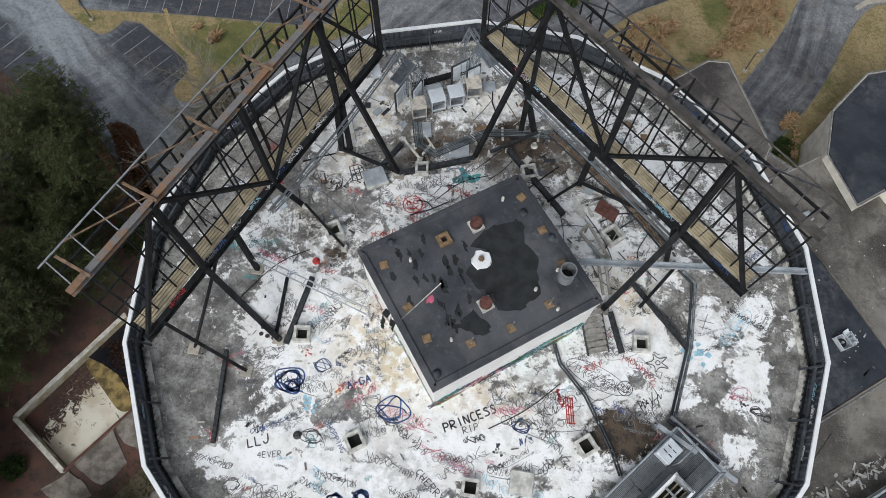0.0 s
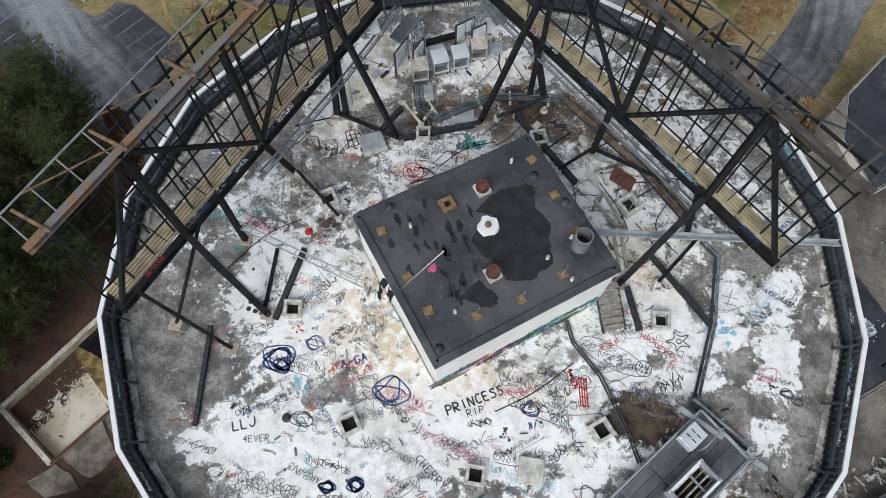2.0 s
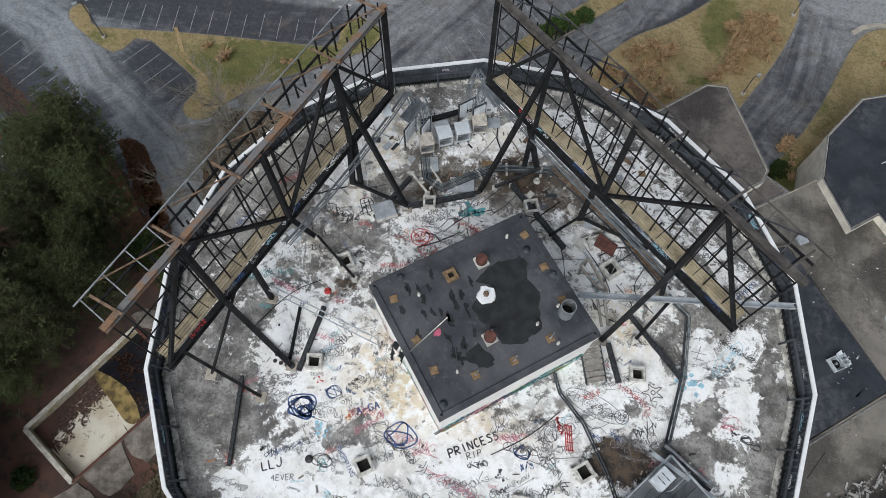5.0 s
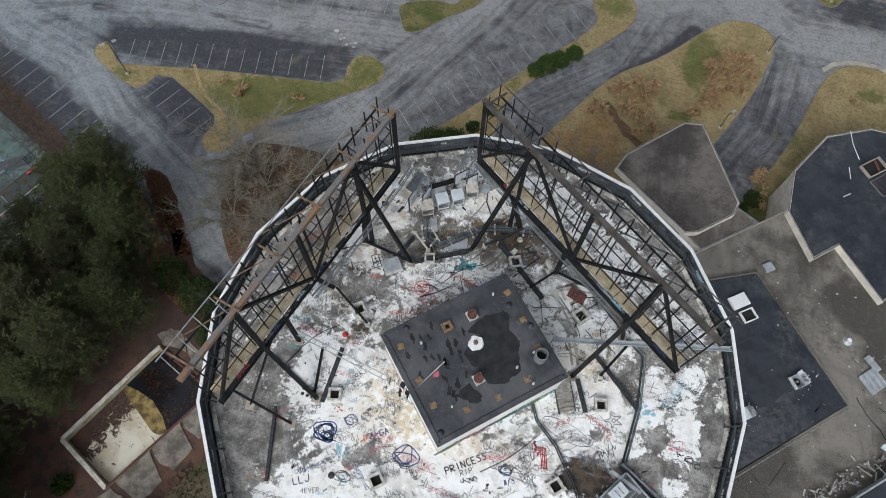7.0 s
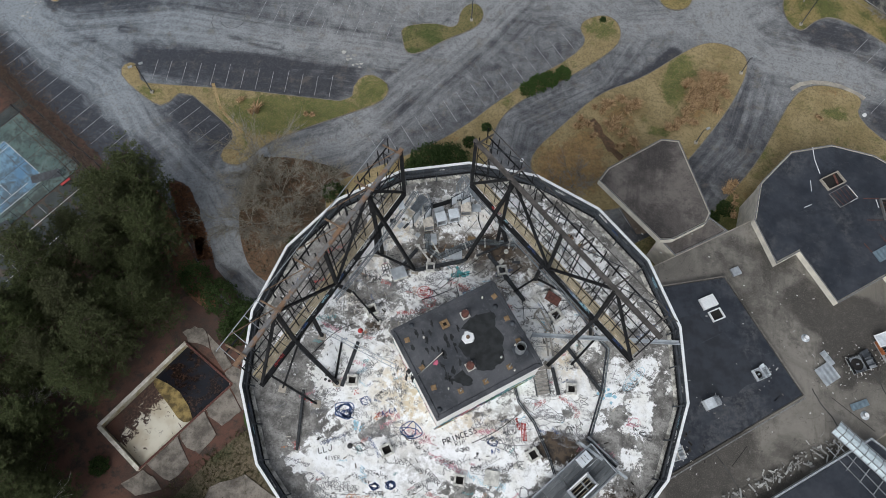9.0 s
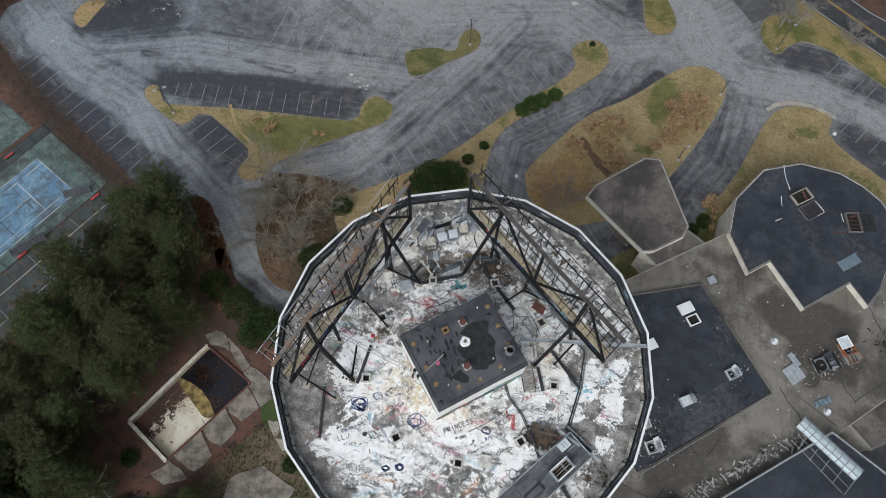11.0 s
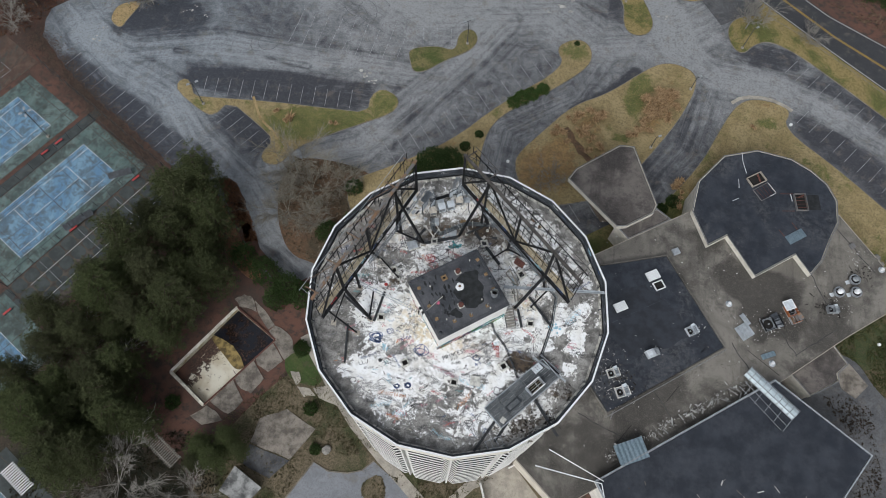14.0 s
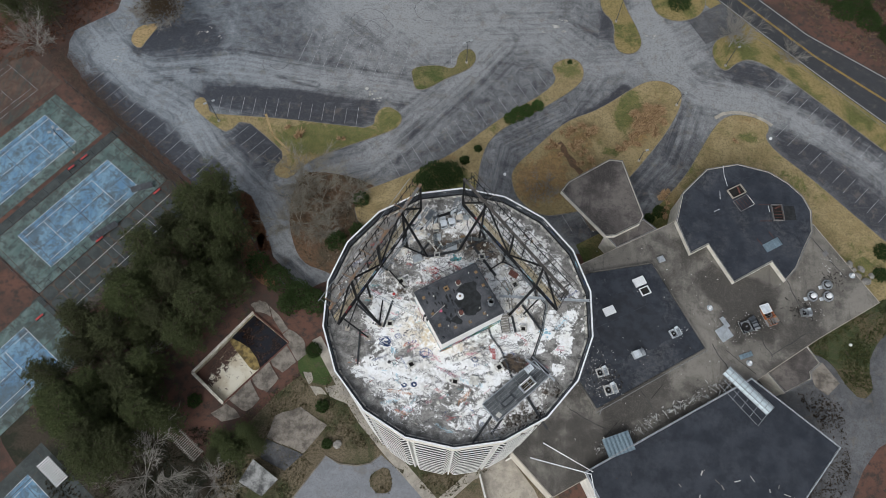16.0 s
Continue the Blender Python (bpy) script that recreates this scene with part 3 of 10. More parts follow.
tagged(part("road", prism(extend(ROAD_N, 120) + extend(ROAD_S, 120)[::-1], -0.3, 0.045), ROADTAR), "dark two-lane asphalt road with yellow centre lines", "road", kind="structure")


def ribbon(line, w, z0, z1):
    """A strip of even width along an open line."""
    left, right = [], []
    for i, p in enumerate(line):
        d = (Vector(line[min(i + 1, len(line) - 1)]) - Vector(line[max(i - 1, 0)])).normalized()
        n = Vector((-d.y, d.x)) * w / 2
        left.append(tuple(Vector(p) + n))
        right.append(tuple(Vector(p) - n))
    return prism(left + right[::-1], z0, z1)


MID = extend([tuple((Vector(a) + Vector(b)) / 2) for a, b in zip(ROAD_N, [ROAD_S[0], ROAD_S[1], *ROAD_S[3:]])], 100)
for k, shift in enumerate((0.16, -0.16)):
    line = [(p[0] + shift * 0.6, p[1] + shift * 0.8) for p in MID]
    tagged(part("yellow_centre_line", ribbon(line, 0.16, 0.03, 0.052), YELLOW), "yellow painted centre line on the dark road", "road marking", kind="structure")
for line, s in ((extend(ROAD_N, 100), -0.35), (extend(ROAD_S, 100), 0.35)):
    line = [(p[0] + s * 0.6, p[1] + s * 0.8) for p in line]
    tagged(part("white_edge_line", ribbon(line, 0.14, 0.03, 0.052), WHITELINE), "white painted edge line along the dark road", "road marking", kind="structure")


def island(name, pts, material, label, category, soft=2, z=0.16, kerb=True, green=(), brown=()):
    """Raised planting with a concrete kerb round it; green and brown are soft patches (x, y, rx, ry, strength)."""
    pts = round_off(pts, soft)
    ob = thing(name, label, category, kind="structure")
    inner = offset(pts, 0.16)
    if green or brown:
        me = lot_sheet(inner, z + 0.02, 0.5, "turf", "bare", [([(0, 0), (1, 0)], 0.1, 0.0, 0)])
        co = np.empty(len(me.vertices) * 3, np.float32)
        me.vertices.foreach_get("co", co)
        px, py = co.reshape(-1, 3)[:, 0].astype(float), co.reshape(-1, 3)[:, 1].astype(float)
        for key, spots in (("green", green), ("brown", brown)):
            me.attributes.new(key, "FLOAT", "POINT").data.foreach_set("value", blobs(px, py, spots).astype(np.float32))
        put("turf", me, TURF, ob)
    else:
        part("turf", prism(inner, -0.2, z + 0.02), material, ob)
    if kerb:
        part("kerb", add_ring(bmesh.new(), pts, inner, -0.2, z), KERB, ob)
    return ob


island("parking_island", ccw([(-68.6, 53.4), (-66.8, 55.0), (-64.9, 53.0), (-63.9, 50.8), (-60.3, 51.0), (-47.4, 52.3), (-34.4, 52.8), (-26.7, 53.2), (-27.0, 57.5), (-24.8, 59.9), (-21.3, 58.5), (-20.4, 56.3), (-21.6, 53.8), (-26.2, 50.8), (-33.0, 46.6), (-39.5, 41.8), (-41.6, 37.4), (-44.7, 37.3), (-46.2, 39.2), (-44.3, 43.1), (-48.4, 46.1), (-56.0, 50.7), (-58.2, 46.4), (-61.1, 47.1), (-67.6, 51.0)]), GREENTURF, "grassy kerbed island between the parking rows", "traffic island", 1, green=[(-46, 47.5, 9, 5, 0.35), (-37, 48.5, 7, 4, 1.0), (-29, 51, 5, 3, 0.95), (-23.2, 56.5, 3.2, 3.4, 1.0), (-61.5, 48.6, 3, 2, 0.6), (-54, 51.2, 5, 1, 0.25), (-42, 47, 3, 3, 0.4)], brown=[(-43.5, 39.6, 2.2, 2.2, 0.45), (-25, 51.2, 3, 0.8, 0.5), (-37, 44, 4, 0.8, 0.45), (-66.5, 53, 1.6, 1.4, 0.2)])
island("parking_island", ccw([(-21.4, 71.2), (-15.3, 73.2), (-11.0, 72.3), (-11.2, 77.2), (-8.9, 79.3), (-6.9, 78.0), (-6.5, 75.6), (-7.8, 72.9), (-12.7, 69.5), (-16.6, 65.6), (-19.2, 65.1), (-20.5, 68.1)]), GREENTURF, "small green kerbed island with a lamp post", "traffic island", 2)
island("parking_island", ccw([(20.1, 105.0), (21.1, 96.1), (24.9, 93.2), (25.0, 86.3), (27.2, 83.8), (30.6, 84.4), (32.1, 87.6), (30.8, 91.7), (26.9, 98.9), (25.0, 105.9)]), LAWN, "narrow grass island at the far lot entrance", "traffic island", 2)
island("parking_island", ccw([(32.0, 107.2), (33.9, 98.4), (37.4, 96.0), (41.5, 96.2), (45.6, 98.7), (47.1, 103.5), (45.3, 109.6)]), LAWN, "grass island with a dark evergreen beside the entrance drive", "traffic island", 2)
island("parking_island", ccw([(-88.8, 67.4), (-88.3, 71.8), (-82.6, 73.7), (-84.6, 68.2), (-85.2, 65.0), (-87.2, 65.7)]), STRAW, "brown grass island under a bare tree", "traffic island", 2)
island("lawn_wedge", ccw([(-28.0, 36.0), (-19.2, 41.4), (-8.0, 49.6), (0.6, 60.6), (13.5, 72.6), (10.6, 77.3), (14.1, 80.4), (17.4, 80.4), (19.3, 76.9), (18.1, 72.7), (10.4, 65.0), (3.3, 59.5), (-0.5, 54.6), (-1.5, 48.6), (-1.3, 42.9), (-2.0, 30), (-23.5, 26.7)]), LAWN, "kerbed strip of tan and green lawn between lot and drive", "lawn", 2, green=[(15.2, 77, 3.4, 3.4, 0.7), (-5.5, 43, 3.2, 3.4, 0.9), (-3, 37, 3, 5, 0.7), (0.5, 58, 1.8, 2, 0.5), (10, 68, 2.4, 2.4, 0.35)], brown=[(-17, 37.4, 4, 2, 0.4), (-8, 49, 4, 1.2, 0.4)])
island("inner_lawn", ccw([(5.4, 48.4), (10.3, 55.1), (15.8, 62.8), (23.2, 67.2), (31.7, 75.9), (35.6, 77.9), (39.6, 77.3), (42.0, 75.4), (41.8, 71.4), (40.0, 66.4), (37.7, 61.4), (32.0, 51.6), (28.6, 46.8), (22.9, 41.3), (18.2, 39.4), (13.5, 37.9), (8.3, 40.4), (6.0, 44.2)]), STRAW, "straw-coloured dormant lawn inside the drive loop", "lawn", 2, green=[(30.0, 70.0, 2.4, 3.4, 1.3), (28.6, 65.5, 1.8, 2.6, 1.1), (20.5, 56.6, 1.6, 1.2, 0.7), (26.7, 56.5, 2.4, 1.2, 0.8), (24, 58.5, 2, 1.2, 0.35), (37, 73, 4, 4, 0.3), (30, 61, 1.6, 3, 0.4)], brown=[(10.5, 46, 5.0, 6.0, 1.0), (14.5, 51.5, 2.6, 3, 0.7), (20, 58, 3.5, 3.0, 0.7), (17.5, 47, 3, 4, 0.45), (34.5, 66.5, 3.0, 2.6, 0.8), (33.0, 61.5, 2.2, 3.0, 0.7), (36, 73, 2.4, 2.0, 0.4)])
island("east_lawn", ccw([(31.7, 36.4), (37.9, 45.0), (43.6, 53.7), (46.5, 60.8), (50.2, 69.0), (54.0, 71.7), (59.8, 71.2), (62.3, 69.6), (60.3, 65.2), (71.3, 57.2), (80.6, 49.1), (93.7, 38.3), (90.0, 33.0), (82.0, 28.0), (70.5, 19.0), (66.0, 19.5), (43.0, 20.8)]), LAWN, "winter lawn sloping along the drive and the round wing", "lawn", 2, green=[(60, 55, 26, 26, 0.22), (37.5, 43, 3.4, 4.4, 1.0), (44, 55, 2, 4, 0.4), (57.2, 65.6, 2, 1.2, 0.7), (66, 55, 8, 3, 0.3), (80, 38, 5, 5, 0.5), (84, 24, 6, 5, 0.5)], brown=[(57, 70, 4, 1.6, 0.5), (41, 48, 1.4, 4, 0.4), (52, 62, 2, 1.4, 0.2)])
island("roadside_verge", ccw([(48.2, 89.7), (50.5, 93.5), (55.2, 94.9), (59.9, 94.3), (73.7, 84.6), (88.1, 73.4), (120, 49), (118, 44), (87.6, 67.1), (70.9, 80.1), (63.8, 85.3), (57.9, 87.9), (54.6, 86.3), (51.9, 82.8), (49.3, 84.8)]), LAWN, "grass verge between the car park and the road", "verge", 2)
tagged(part("corner_lawn", prism(ccw([(21.2, 32.7), (26.4, 36.6), (29.6, 32.6), (23.6, 28.4)]), -0.2, 0.12), GREENTURF), "small patch of lawn between canopy and wing", "lawn", kind="structure")
tagged(part("wide_kerb", ribbon([(49.6, 69.6), (51.2, 71.0), (53.2, 71.8), (56.0, 72.1), (58.4, 71.8), (61.0, 70.7), (62.4, 69.8)], 0.75, -0.2, 0.2), CONCRETE), "broad pale concrete kerb round the lawn's tip", "kerb", kind="structure")
tagged(part("canopy_paving", prism([(19.9, 42.6), (24.1, 36.4), (31.0, 38.5), (26.0, 46.5)], -0.2, 0.055), make_concrete("brown_drop_off_paving", (0.17, 0.135, 0.105), (0.10, 0.08, 0.065), 0.4)), "brown paved drop-off under the canopy", "paving", kind="structure")
DIRT = [(-29.2, 17.9), (-34.6, 18.8), (-38.6, 25), (-40.6, 33), (-39.2, 39.6), (-34, 40.6), (-26.4, 40.1), (-20, 37.7), (-9.4, 29.2), (-12, 12), (-24.7, 16.5)]
tagged(part("planting_bed", prism(round_off(ccw(DIRT)), -0.2, 0.14), LEAFBED), "leaf-strewn brown planting bed beside the tower", "planting bed", kind="structure")
SOUTH = [(-36, -13), (-27, -1), (-14, 2), (16, -6), (26, -22), (26, -60), (-44, -60), (-40, -24)]
tagged(part("weedy_yard", prism(round_off(ccw(SOUTH)), -0.2, 0.02), WEEDS), "weedy green and brown yard below the tower", "yard", kind="structure")
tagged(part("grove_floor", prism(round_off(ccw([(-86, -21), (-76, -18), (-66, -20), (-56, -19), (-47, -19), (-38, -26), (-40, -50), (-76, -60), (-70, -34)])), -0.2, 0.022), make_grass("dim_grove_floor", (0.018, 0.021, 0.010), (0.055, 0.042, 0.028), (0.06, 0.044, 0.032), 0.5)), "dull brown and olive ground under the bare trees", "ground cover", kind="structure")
LOT_SOUTH = [(-20.6, -17.7), (-17.9, -18.7), (-14.5, -18.5), (-12.2, -17.6), (-10.5, -15.8), (-0.7, -21.6), (12, -30), (14, -50), (-38, -50), (-25.4, -27.2)]
rear = tagged(part("rear_lot", prism(LOT_SOUTH, -0.2, 0.045), SIDEASPHALT), "blue-grey asphalt rear lot with dirt patches", "parking lot", kind="structure")
part("lot_kerb", ribbon([(-25.4, -27.2), (-20.6, -17.7), (-17.9, -18.7), (-14.5, -18.5), (-12.2, -17.6), (-10.5, -15.8)], 0.22, -0.2, 0.16), KERB, rear)
tagged(part("dirt_island", prism(round_off([(-11.5, -19.3), (-9.1, -17.5), (-7.6, -19.6), (-7.5, -22.1), (-10.1, -22.6), (-11.8, -21.0)], 1), -0.2, 0.12), WEEDS), "weedy dirt island in the rear lot", "traffic island", kind="structure")
for line, w in (([(-27.6, 3.8), (-20.6, -4.4), (-15.2, -10.2), (-9.3, -15.0), (-0.1, -21.9), (8, -28)], 1.9), ([(14.5, -12.0), (11.7, -13.6), (6.6, -16.6), (2.6, -21.2), (0.2, -24)], 1.7)):
    tagged(part("concrete_path", ribbon(line, w, -0.2, 0.05 + 0.016 * w), CONCRETE), "pale concrete footpath around the tower base", "footpath", kind="structure")
LOBBYPAD = [(8.0, -16.2), (13.3, -12.3), (18.3, -17.1), (19.2, -18.4), (17, -30), (12, -26)]
tagged(part("service_court", prism(LOBBYPAD, -0.2, 0.1), CONCRETE), "walled concrete service court beside the tower", "courtyard", kind="structure")

# ---- the tower ----
SIDES, RIM, DECK_Z, TOP_Z = 18, 17.85, 44.6, 46.15
TURN0 = 97.6


def corner(i, r):
    a = radians(TURN0 - 20 * i)
    return (r * math.cos(a), r * math.sin(a))


CREAM = plain("cream_fascia_paint", (0.84, 0.80, 0.71), 0.6, vary=0.08, scale=0.8)
tower = thing("hotel_tower", "round eighteen-sided white hotel tower with stacked balconies", "tower")
part("core", prism([corner(i, 16.2) for i in range(SIDES)], 0, DECK_Z - 0.6), WHITEWALL, tower, "white recessed tower wall")
for i in range(SIDES):
    (ax, ay), (bx, by) = corner(i, RIM), corner(i + 1, RIM)
    (cx, cy), (dx, dy) = corner(i, RIM - 0.2), corner(i + 1, RIM - 0.2)
    part("coping", prism([(ax, ay), (bx, by), (dx, dy), (cx, cy)], TOP_Z - 0.1, TOP_Z), COPING, tower)
    out = [corner(j, RIM - 0.04) for j in (i, i + 1)]
    part("fascia", prism([*out, (dx, dy), (cx, cy)], 43.4, TOP_Z - 0.1), CREAM, tower, "cream fascia band")
FLOOR_H = 2.87


def balcony_meshes():
    """A balcony floor, and its solid parapet with ends that angle back to the fins; x outwards, y along the face."""
    half = 3.05
    front = [(16.5, -half), (17.45, -half + 1.0), (17.45, half - 1.0), (16.5, half)]
    floor_bm = prism([(15.6, -half), *front, (15.6, half)], -0.12, 0.06)
    wall_bm = bmesh.new()
    for a, b in zip(front, front[1:]):
        add_bar(wall_bm, (*a, 0.42), (*b, 0.42), 0.07, 0.76)
    out = []
    for name, bm in (("balcony_floor", floor_bm), ("balcony_parapet", wall_bm)):
        me = bpy.data.meshes.new(name)
        bm.to_mesh(me)
        bm.free()
        out.append(me)
    return out


def fin_mesh():
    bm = box((1.9, 0.22, 40.6), pose(16.55, 0, 23.2))
    me = bpy.data.meshes.new("fin")
    bm.to_mesh(me)
    bm.free()
    return me


def glazing_mesh():
    bm = box((0.1, 4.6, 2.1), pose(16.05, 0, 1.15))
    me = bpy.data.meshes.new("balcony_glazing")
    bm.to_mesh(me)
    bm.free()
    return me


(BFLOOR, BPARAPET), FIN, GLAZING = balcony_meshes(), fin_mesh(), glazing_mesh()
# Floor grey carries the shade of the gap under the next balcony.
BALCONY_SHADE_GREY = plain("gap_shade_balcony_floor", (0.11, 0.105, 0.10), 0.9, vary=0.3)
FACADE = plain("bright_white_balcony_paint", (0.82, 0.81, 0.77), 0.65, vary=0.08, scale=0.8)
for i in range(SIDES):
    put("fin", FIN, FACADE, tower).matrix_basis = pose(0, 0, 0, 0, 0, TURN0 - 20 * i)
    for f in range(14):
        at = pose(0, 0, 3.1 + FLOOR_H * f, 0, 0, TURN0 - 20 * i - 10)
        put("balcony_floor", BFLOOR, BALCONY_SHADE_GREY, tower).matrix_basis = at
        put("balcony_parapet", BPARAPET, FACADE, tower).matrix_basis = at
        put("balcony_glazing", GLAZING, GLASSDARK, tower).matrix_basis = at

# ---- roof deck ----


# where the coating has gone (+) and where it has held (-): place, radii, strength
GRIME_WEST = [(-15.7, -5.3, 1.7, 2.5, 0.5), (-13.7, -7.3, 2.0, 2.2, 0.4), (-11.8, -7.7, 1.4, 1.7, 0.3), (-13.2, -5.7, 1.1, 1.1, 0.3), (-10.6, -6.8, 0.8, 1.1, 0.2), (-5.4, -6.4, 1.1, 0.7, 0.55), (-4.4, -8.7, 1.1, 0.8, 0.5), (-5.0, -9.5, 1.1, 0.7, 0.4), (-6.6, -7.1, 1.1, 1.1, 0.25), (-12.4, -11.3, 1.1, 1.1, 0.3), (-10.8, -11.1, 0.8, 0.8, 0.2), (-12.1, 8.6, 1.7, 2.2, 0.45), (-7.5, 8.3, 1.1, 1.1, 0.3), (-5.2, 8.3, 1.7, 1.1, 0.6), (-3.1, 10.1, 1.7, 1.1, 0.4), (-9.1, 4.9, 0.8, 1.7, 0.4), (-11.5, 5.2, 1.1, 1.1, 0.35), (-7.2, 4.0, 1.4, 0.6, 0.2), (-0.9, 14.0, 1.1, 0.8, 0.3), (-7.2, 4.6, 1.6, 0.8, 0.25), (-13.0, 7.0, 1.5, 3.0, 0.5), (-15.0, 2.5, 0.9, 2.5, 0.4), (-10.8, 1.6, 1.3, 1.6, 0.35), (-13.5, -1.6, 1.5, 2.4, 0.35), (-13.2, -4.4, 1.6, 1.5, 0.3), (-9.7, -5.0, 0.8, 1.0, 0.25)]
GRIME_EAST = [(0.5, -9.7, 1.7, 0.7, 0.35), (3.4, -5.8, 0.7, 0.6, 0.35), (8.8, -2.7, 0.8, 0.6, 0.6), (10.5, 1.2, 0.9, 1.5, 0.7), (13.6, 3.2, 1.7, 1.1, 0.5), (12.7, -2.2, 1.1, 1.2, 0.55), (11.0, -4.6, 1.0, 0.9, 0.3), (12.8, -4.4, 1.3, 0.9, 0.5), (15.1, -4.5, 0.6, 1.2, 0.5), (15.8, -0.4, 0.6, 1.4, 0.5), (13.6, -7.1, 1.0, 1.2, 0.35), (0.4, 8.7, 1.4, 0.9, 0.5), (3.6, 9.4, 1.4, 1.0, 0.45), (7.4, 6.6, 1.2, 1.0, 0.1), (8.6, -4.0, 0.9, 0.5, 0.35)]
COATED_WEST = [(-7.9, 11.5, 1.4, 1.7, -0.6), (-8.7, 6.9, 1.1, 1.1, -0.55), (-1.2, 12.2, 1.4, 1.2, -0.8), (-7.6, 12.9, 1.0, 1.0, -0.5), (-9.4, 8.6, 1.0, 1.2, -0.5), (-8.4, 3.2, 1.0, 0.9, -0.4), (-3.0, 6.4, 1.5, 0.8, -0.45), (-4.4, 5.7, 1.4, 0.8, -0.45), (-1.6, 7.7, 1.7, 0.6, -0.3), (-10.1, 0.1, 1.4, 1.1, -0.5), (-10.5, -3.4, 1.4, 1.1, -0.6), (-8.1, -1.6, 1.1, 1.7, -0.4), (-7.0, -3.9, 1.7, 1.7, -0.35), (-8.7, -5.2, 1.7, 1.4, -0.3), (-8.3, -9.5, 2.2, 1.1, -0.4), (-6.3, -9.2, 1.7, 1.7, -0.4), (-11.3, -10.2, 1.4, 0.8, -0.3), (-3.4, -4.3, 1.4, 1.7, -0.4), (-2.3, -7.1, 2.2, 1.7, -0.5), (-2.5, -9.0, 2.0, 1.4, -0.4), (-4.1, -10.4, 1.7, 0.7, -0.3)]
COATED_EAST = [(1.4, -6.5, 2.2, 1.7, -0.5), (2.1, -8.1, 1.7, 0.8, -0.3), (8.5, 0.5, 1.4, 1.7, -0.7), (6.7, -3.5, 1.8, 1.5, -0.6), (9.9, -3.7, 1.3, 0.9, -0.4), (9.7, -1.7, 1.2, 0.9, -0.6), (12.2, -1.1, 1.3, 1.0, -0.6), (12.0, 1.0, 0.7, 1.1, -0.5), (14.7, -1.3, 0.9, 0.8, -0.5), (14.7, 1.9, 0.9, 1.1, -0.5), (14.2, -3.1, 1.2, 0.9, -0.5), (6.3, -7.6, 1.4, 1.4, -0.4), (7.3, 2.8, 1.6, 1.3, -0.7), (5.6, 6.0, 0.9, 0.7, -0.5), (13.8, -5.6, 1.1, 1.0, -0.4), (4.3, 5.5, 1.2, 0.9, -0.6), (6.0, 4.6, 0.9, 0.9, -0.6), (5.0, 7.2, 0.7, 0.6, -0.5), (4.8, -5.2, 1.1, 1.0, -0.3)]
SOUTHERN = [(-1.8, -13.6, 2.6, 2.0, 0.35), (-8.9, -13.8, 2.6, 2.6, 0.35), (-11.7, -13.7, 2.0, 3.3, 0.3), (1.7, -11.7, 3.9, 1.6, 0.3), (14.5, -10.2, 3.0, 2.0, 0.15), (-9.2, -10.1, 3.9, 2.0, -0.4), (-5.4, -12.1, 3.3, 2.6, -0.4), (-0.6, -8.1, 3.9, 2.6, -0.35), (4.5, -12.5, 2.6, 1.3, -0.5), (11.9, -10.7, 2.0, 1.3, -0.3)]
WEAR = [(0, 0, 60, 60, 0.47), *GRIME_WEST, *GRIME_EAST, *COATED_WEST, *COATED_EAST, *SOUTHERN]
TAN = [(-3.4, -4.3, 1.3, 2.2, 0.8), (1.2, -5.2, 2.6, 0.8, 0.7), (-8.7, 6.9, 1.2, 1.2, 0.5), (8.4, 1.6, 1.4, 1.4, 0.6), (-7.6, 10.2, 1.6, 2.2, 0.6), (-1.0, 13.0, 1.6, 1.2, 0.5), (8.0, 2.0, 2.4, 2.4, 0.4), (-5.0, -2.5, 2.1, 3.5, 0.9), (-7.0, 12.7, 1.4, 2.6, 0.7), (0.9, -4.2, 2.6, 0.7, 0.5), (-10.3, 4.0, 1.0, 1.4, 0.8), (1.5, -2.1, 1.2, 0.6, 0.5)]
STAIN = [(1.0, 10.4, 2.2, 1.4, 0.5), (3.4, 9.0, 1.6, 1.1, 0.4), (6.6, 7.2, 1.2, 0.7, 0.2), (8.3, -5.6, 1.7, 1.3, 1.3), (12.6, -8.6, 0.7, 1.0, 0.7), (9.4, -12.3, 0.8, 0.6, 0.6), (-4.6, 8.0, 0.8, 0.5, 0.6), (-4.0, 9.1, 1.5, 0.9, 0.8), (1.4, 10.2, 0.8, 0.9, 0.9), (-7.9, 1.6, 1.1, 0.5, 0.7), (9.0, 4.7, 1.0, 0.7, 0.3), (0.5, 10.7, 1.0, 0.8, 0.6)]


BROWN = [(2.0, 9.6, 3.0, 1.8, 1.0), (4.6, 7.6, 2.0, 1.4, 0.4), (7.6, 5.8, 2.4, 1.3, 0.12), (-13.2, 6.6, 1.4, 3.2, 0.7), (-11.0, 10.4, 1.6, 1.6, 0.6), (-8.6, 3.4, 2.2, 2.2, 0.35), (12.6, 2.2, 1.2, 1.6, 0.4), (3.4, -4.2, 1.8, 0.7, 0.7), (-2.4, 10.2, 2.8, 1.5, 1.2), (1.5, 10.6, 2.0, 1.6, 1.2), (-5.6, 8.6, 1.5, 1.2, 0.9), (-6.9, 12.8, 1.0, 1.6, 0.6), (4.5, 8.8, 2.0, 1.0, 0.5), (8.4, -5.6, 2.4, 1.2, 0.9), (4.9, -3.2, 0.8, 0.8, 0.8), (-8.2, 2.2, 1.4, 0.8, 0.6), (10.5, -10.5, 2.5, 1.6, 0.5), (-2.5, -9.0, 2.2, 1.5, 0.35), (-10, 6.4, 1.2, 2.2, 0.6), (-3.5, 13.5, 2.0, 1.0, 0.7)]


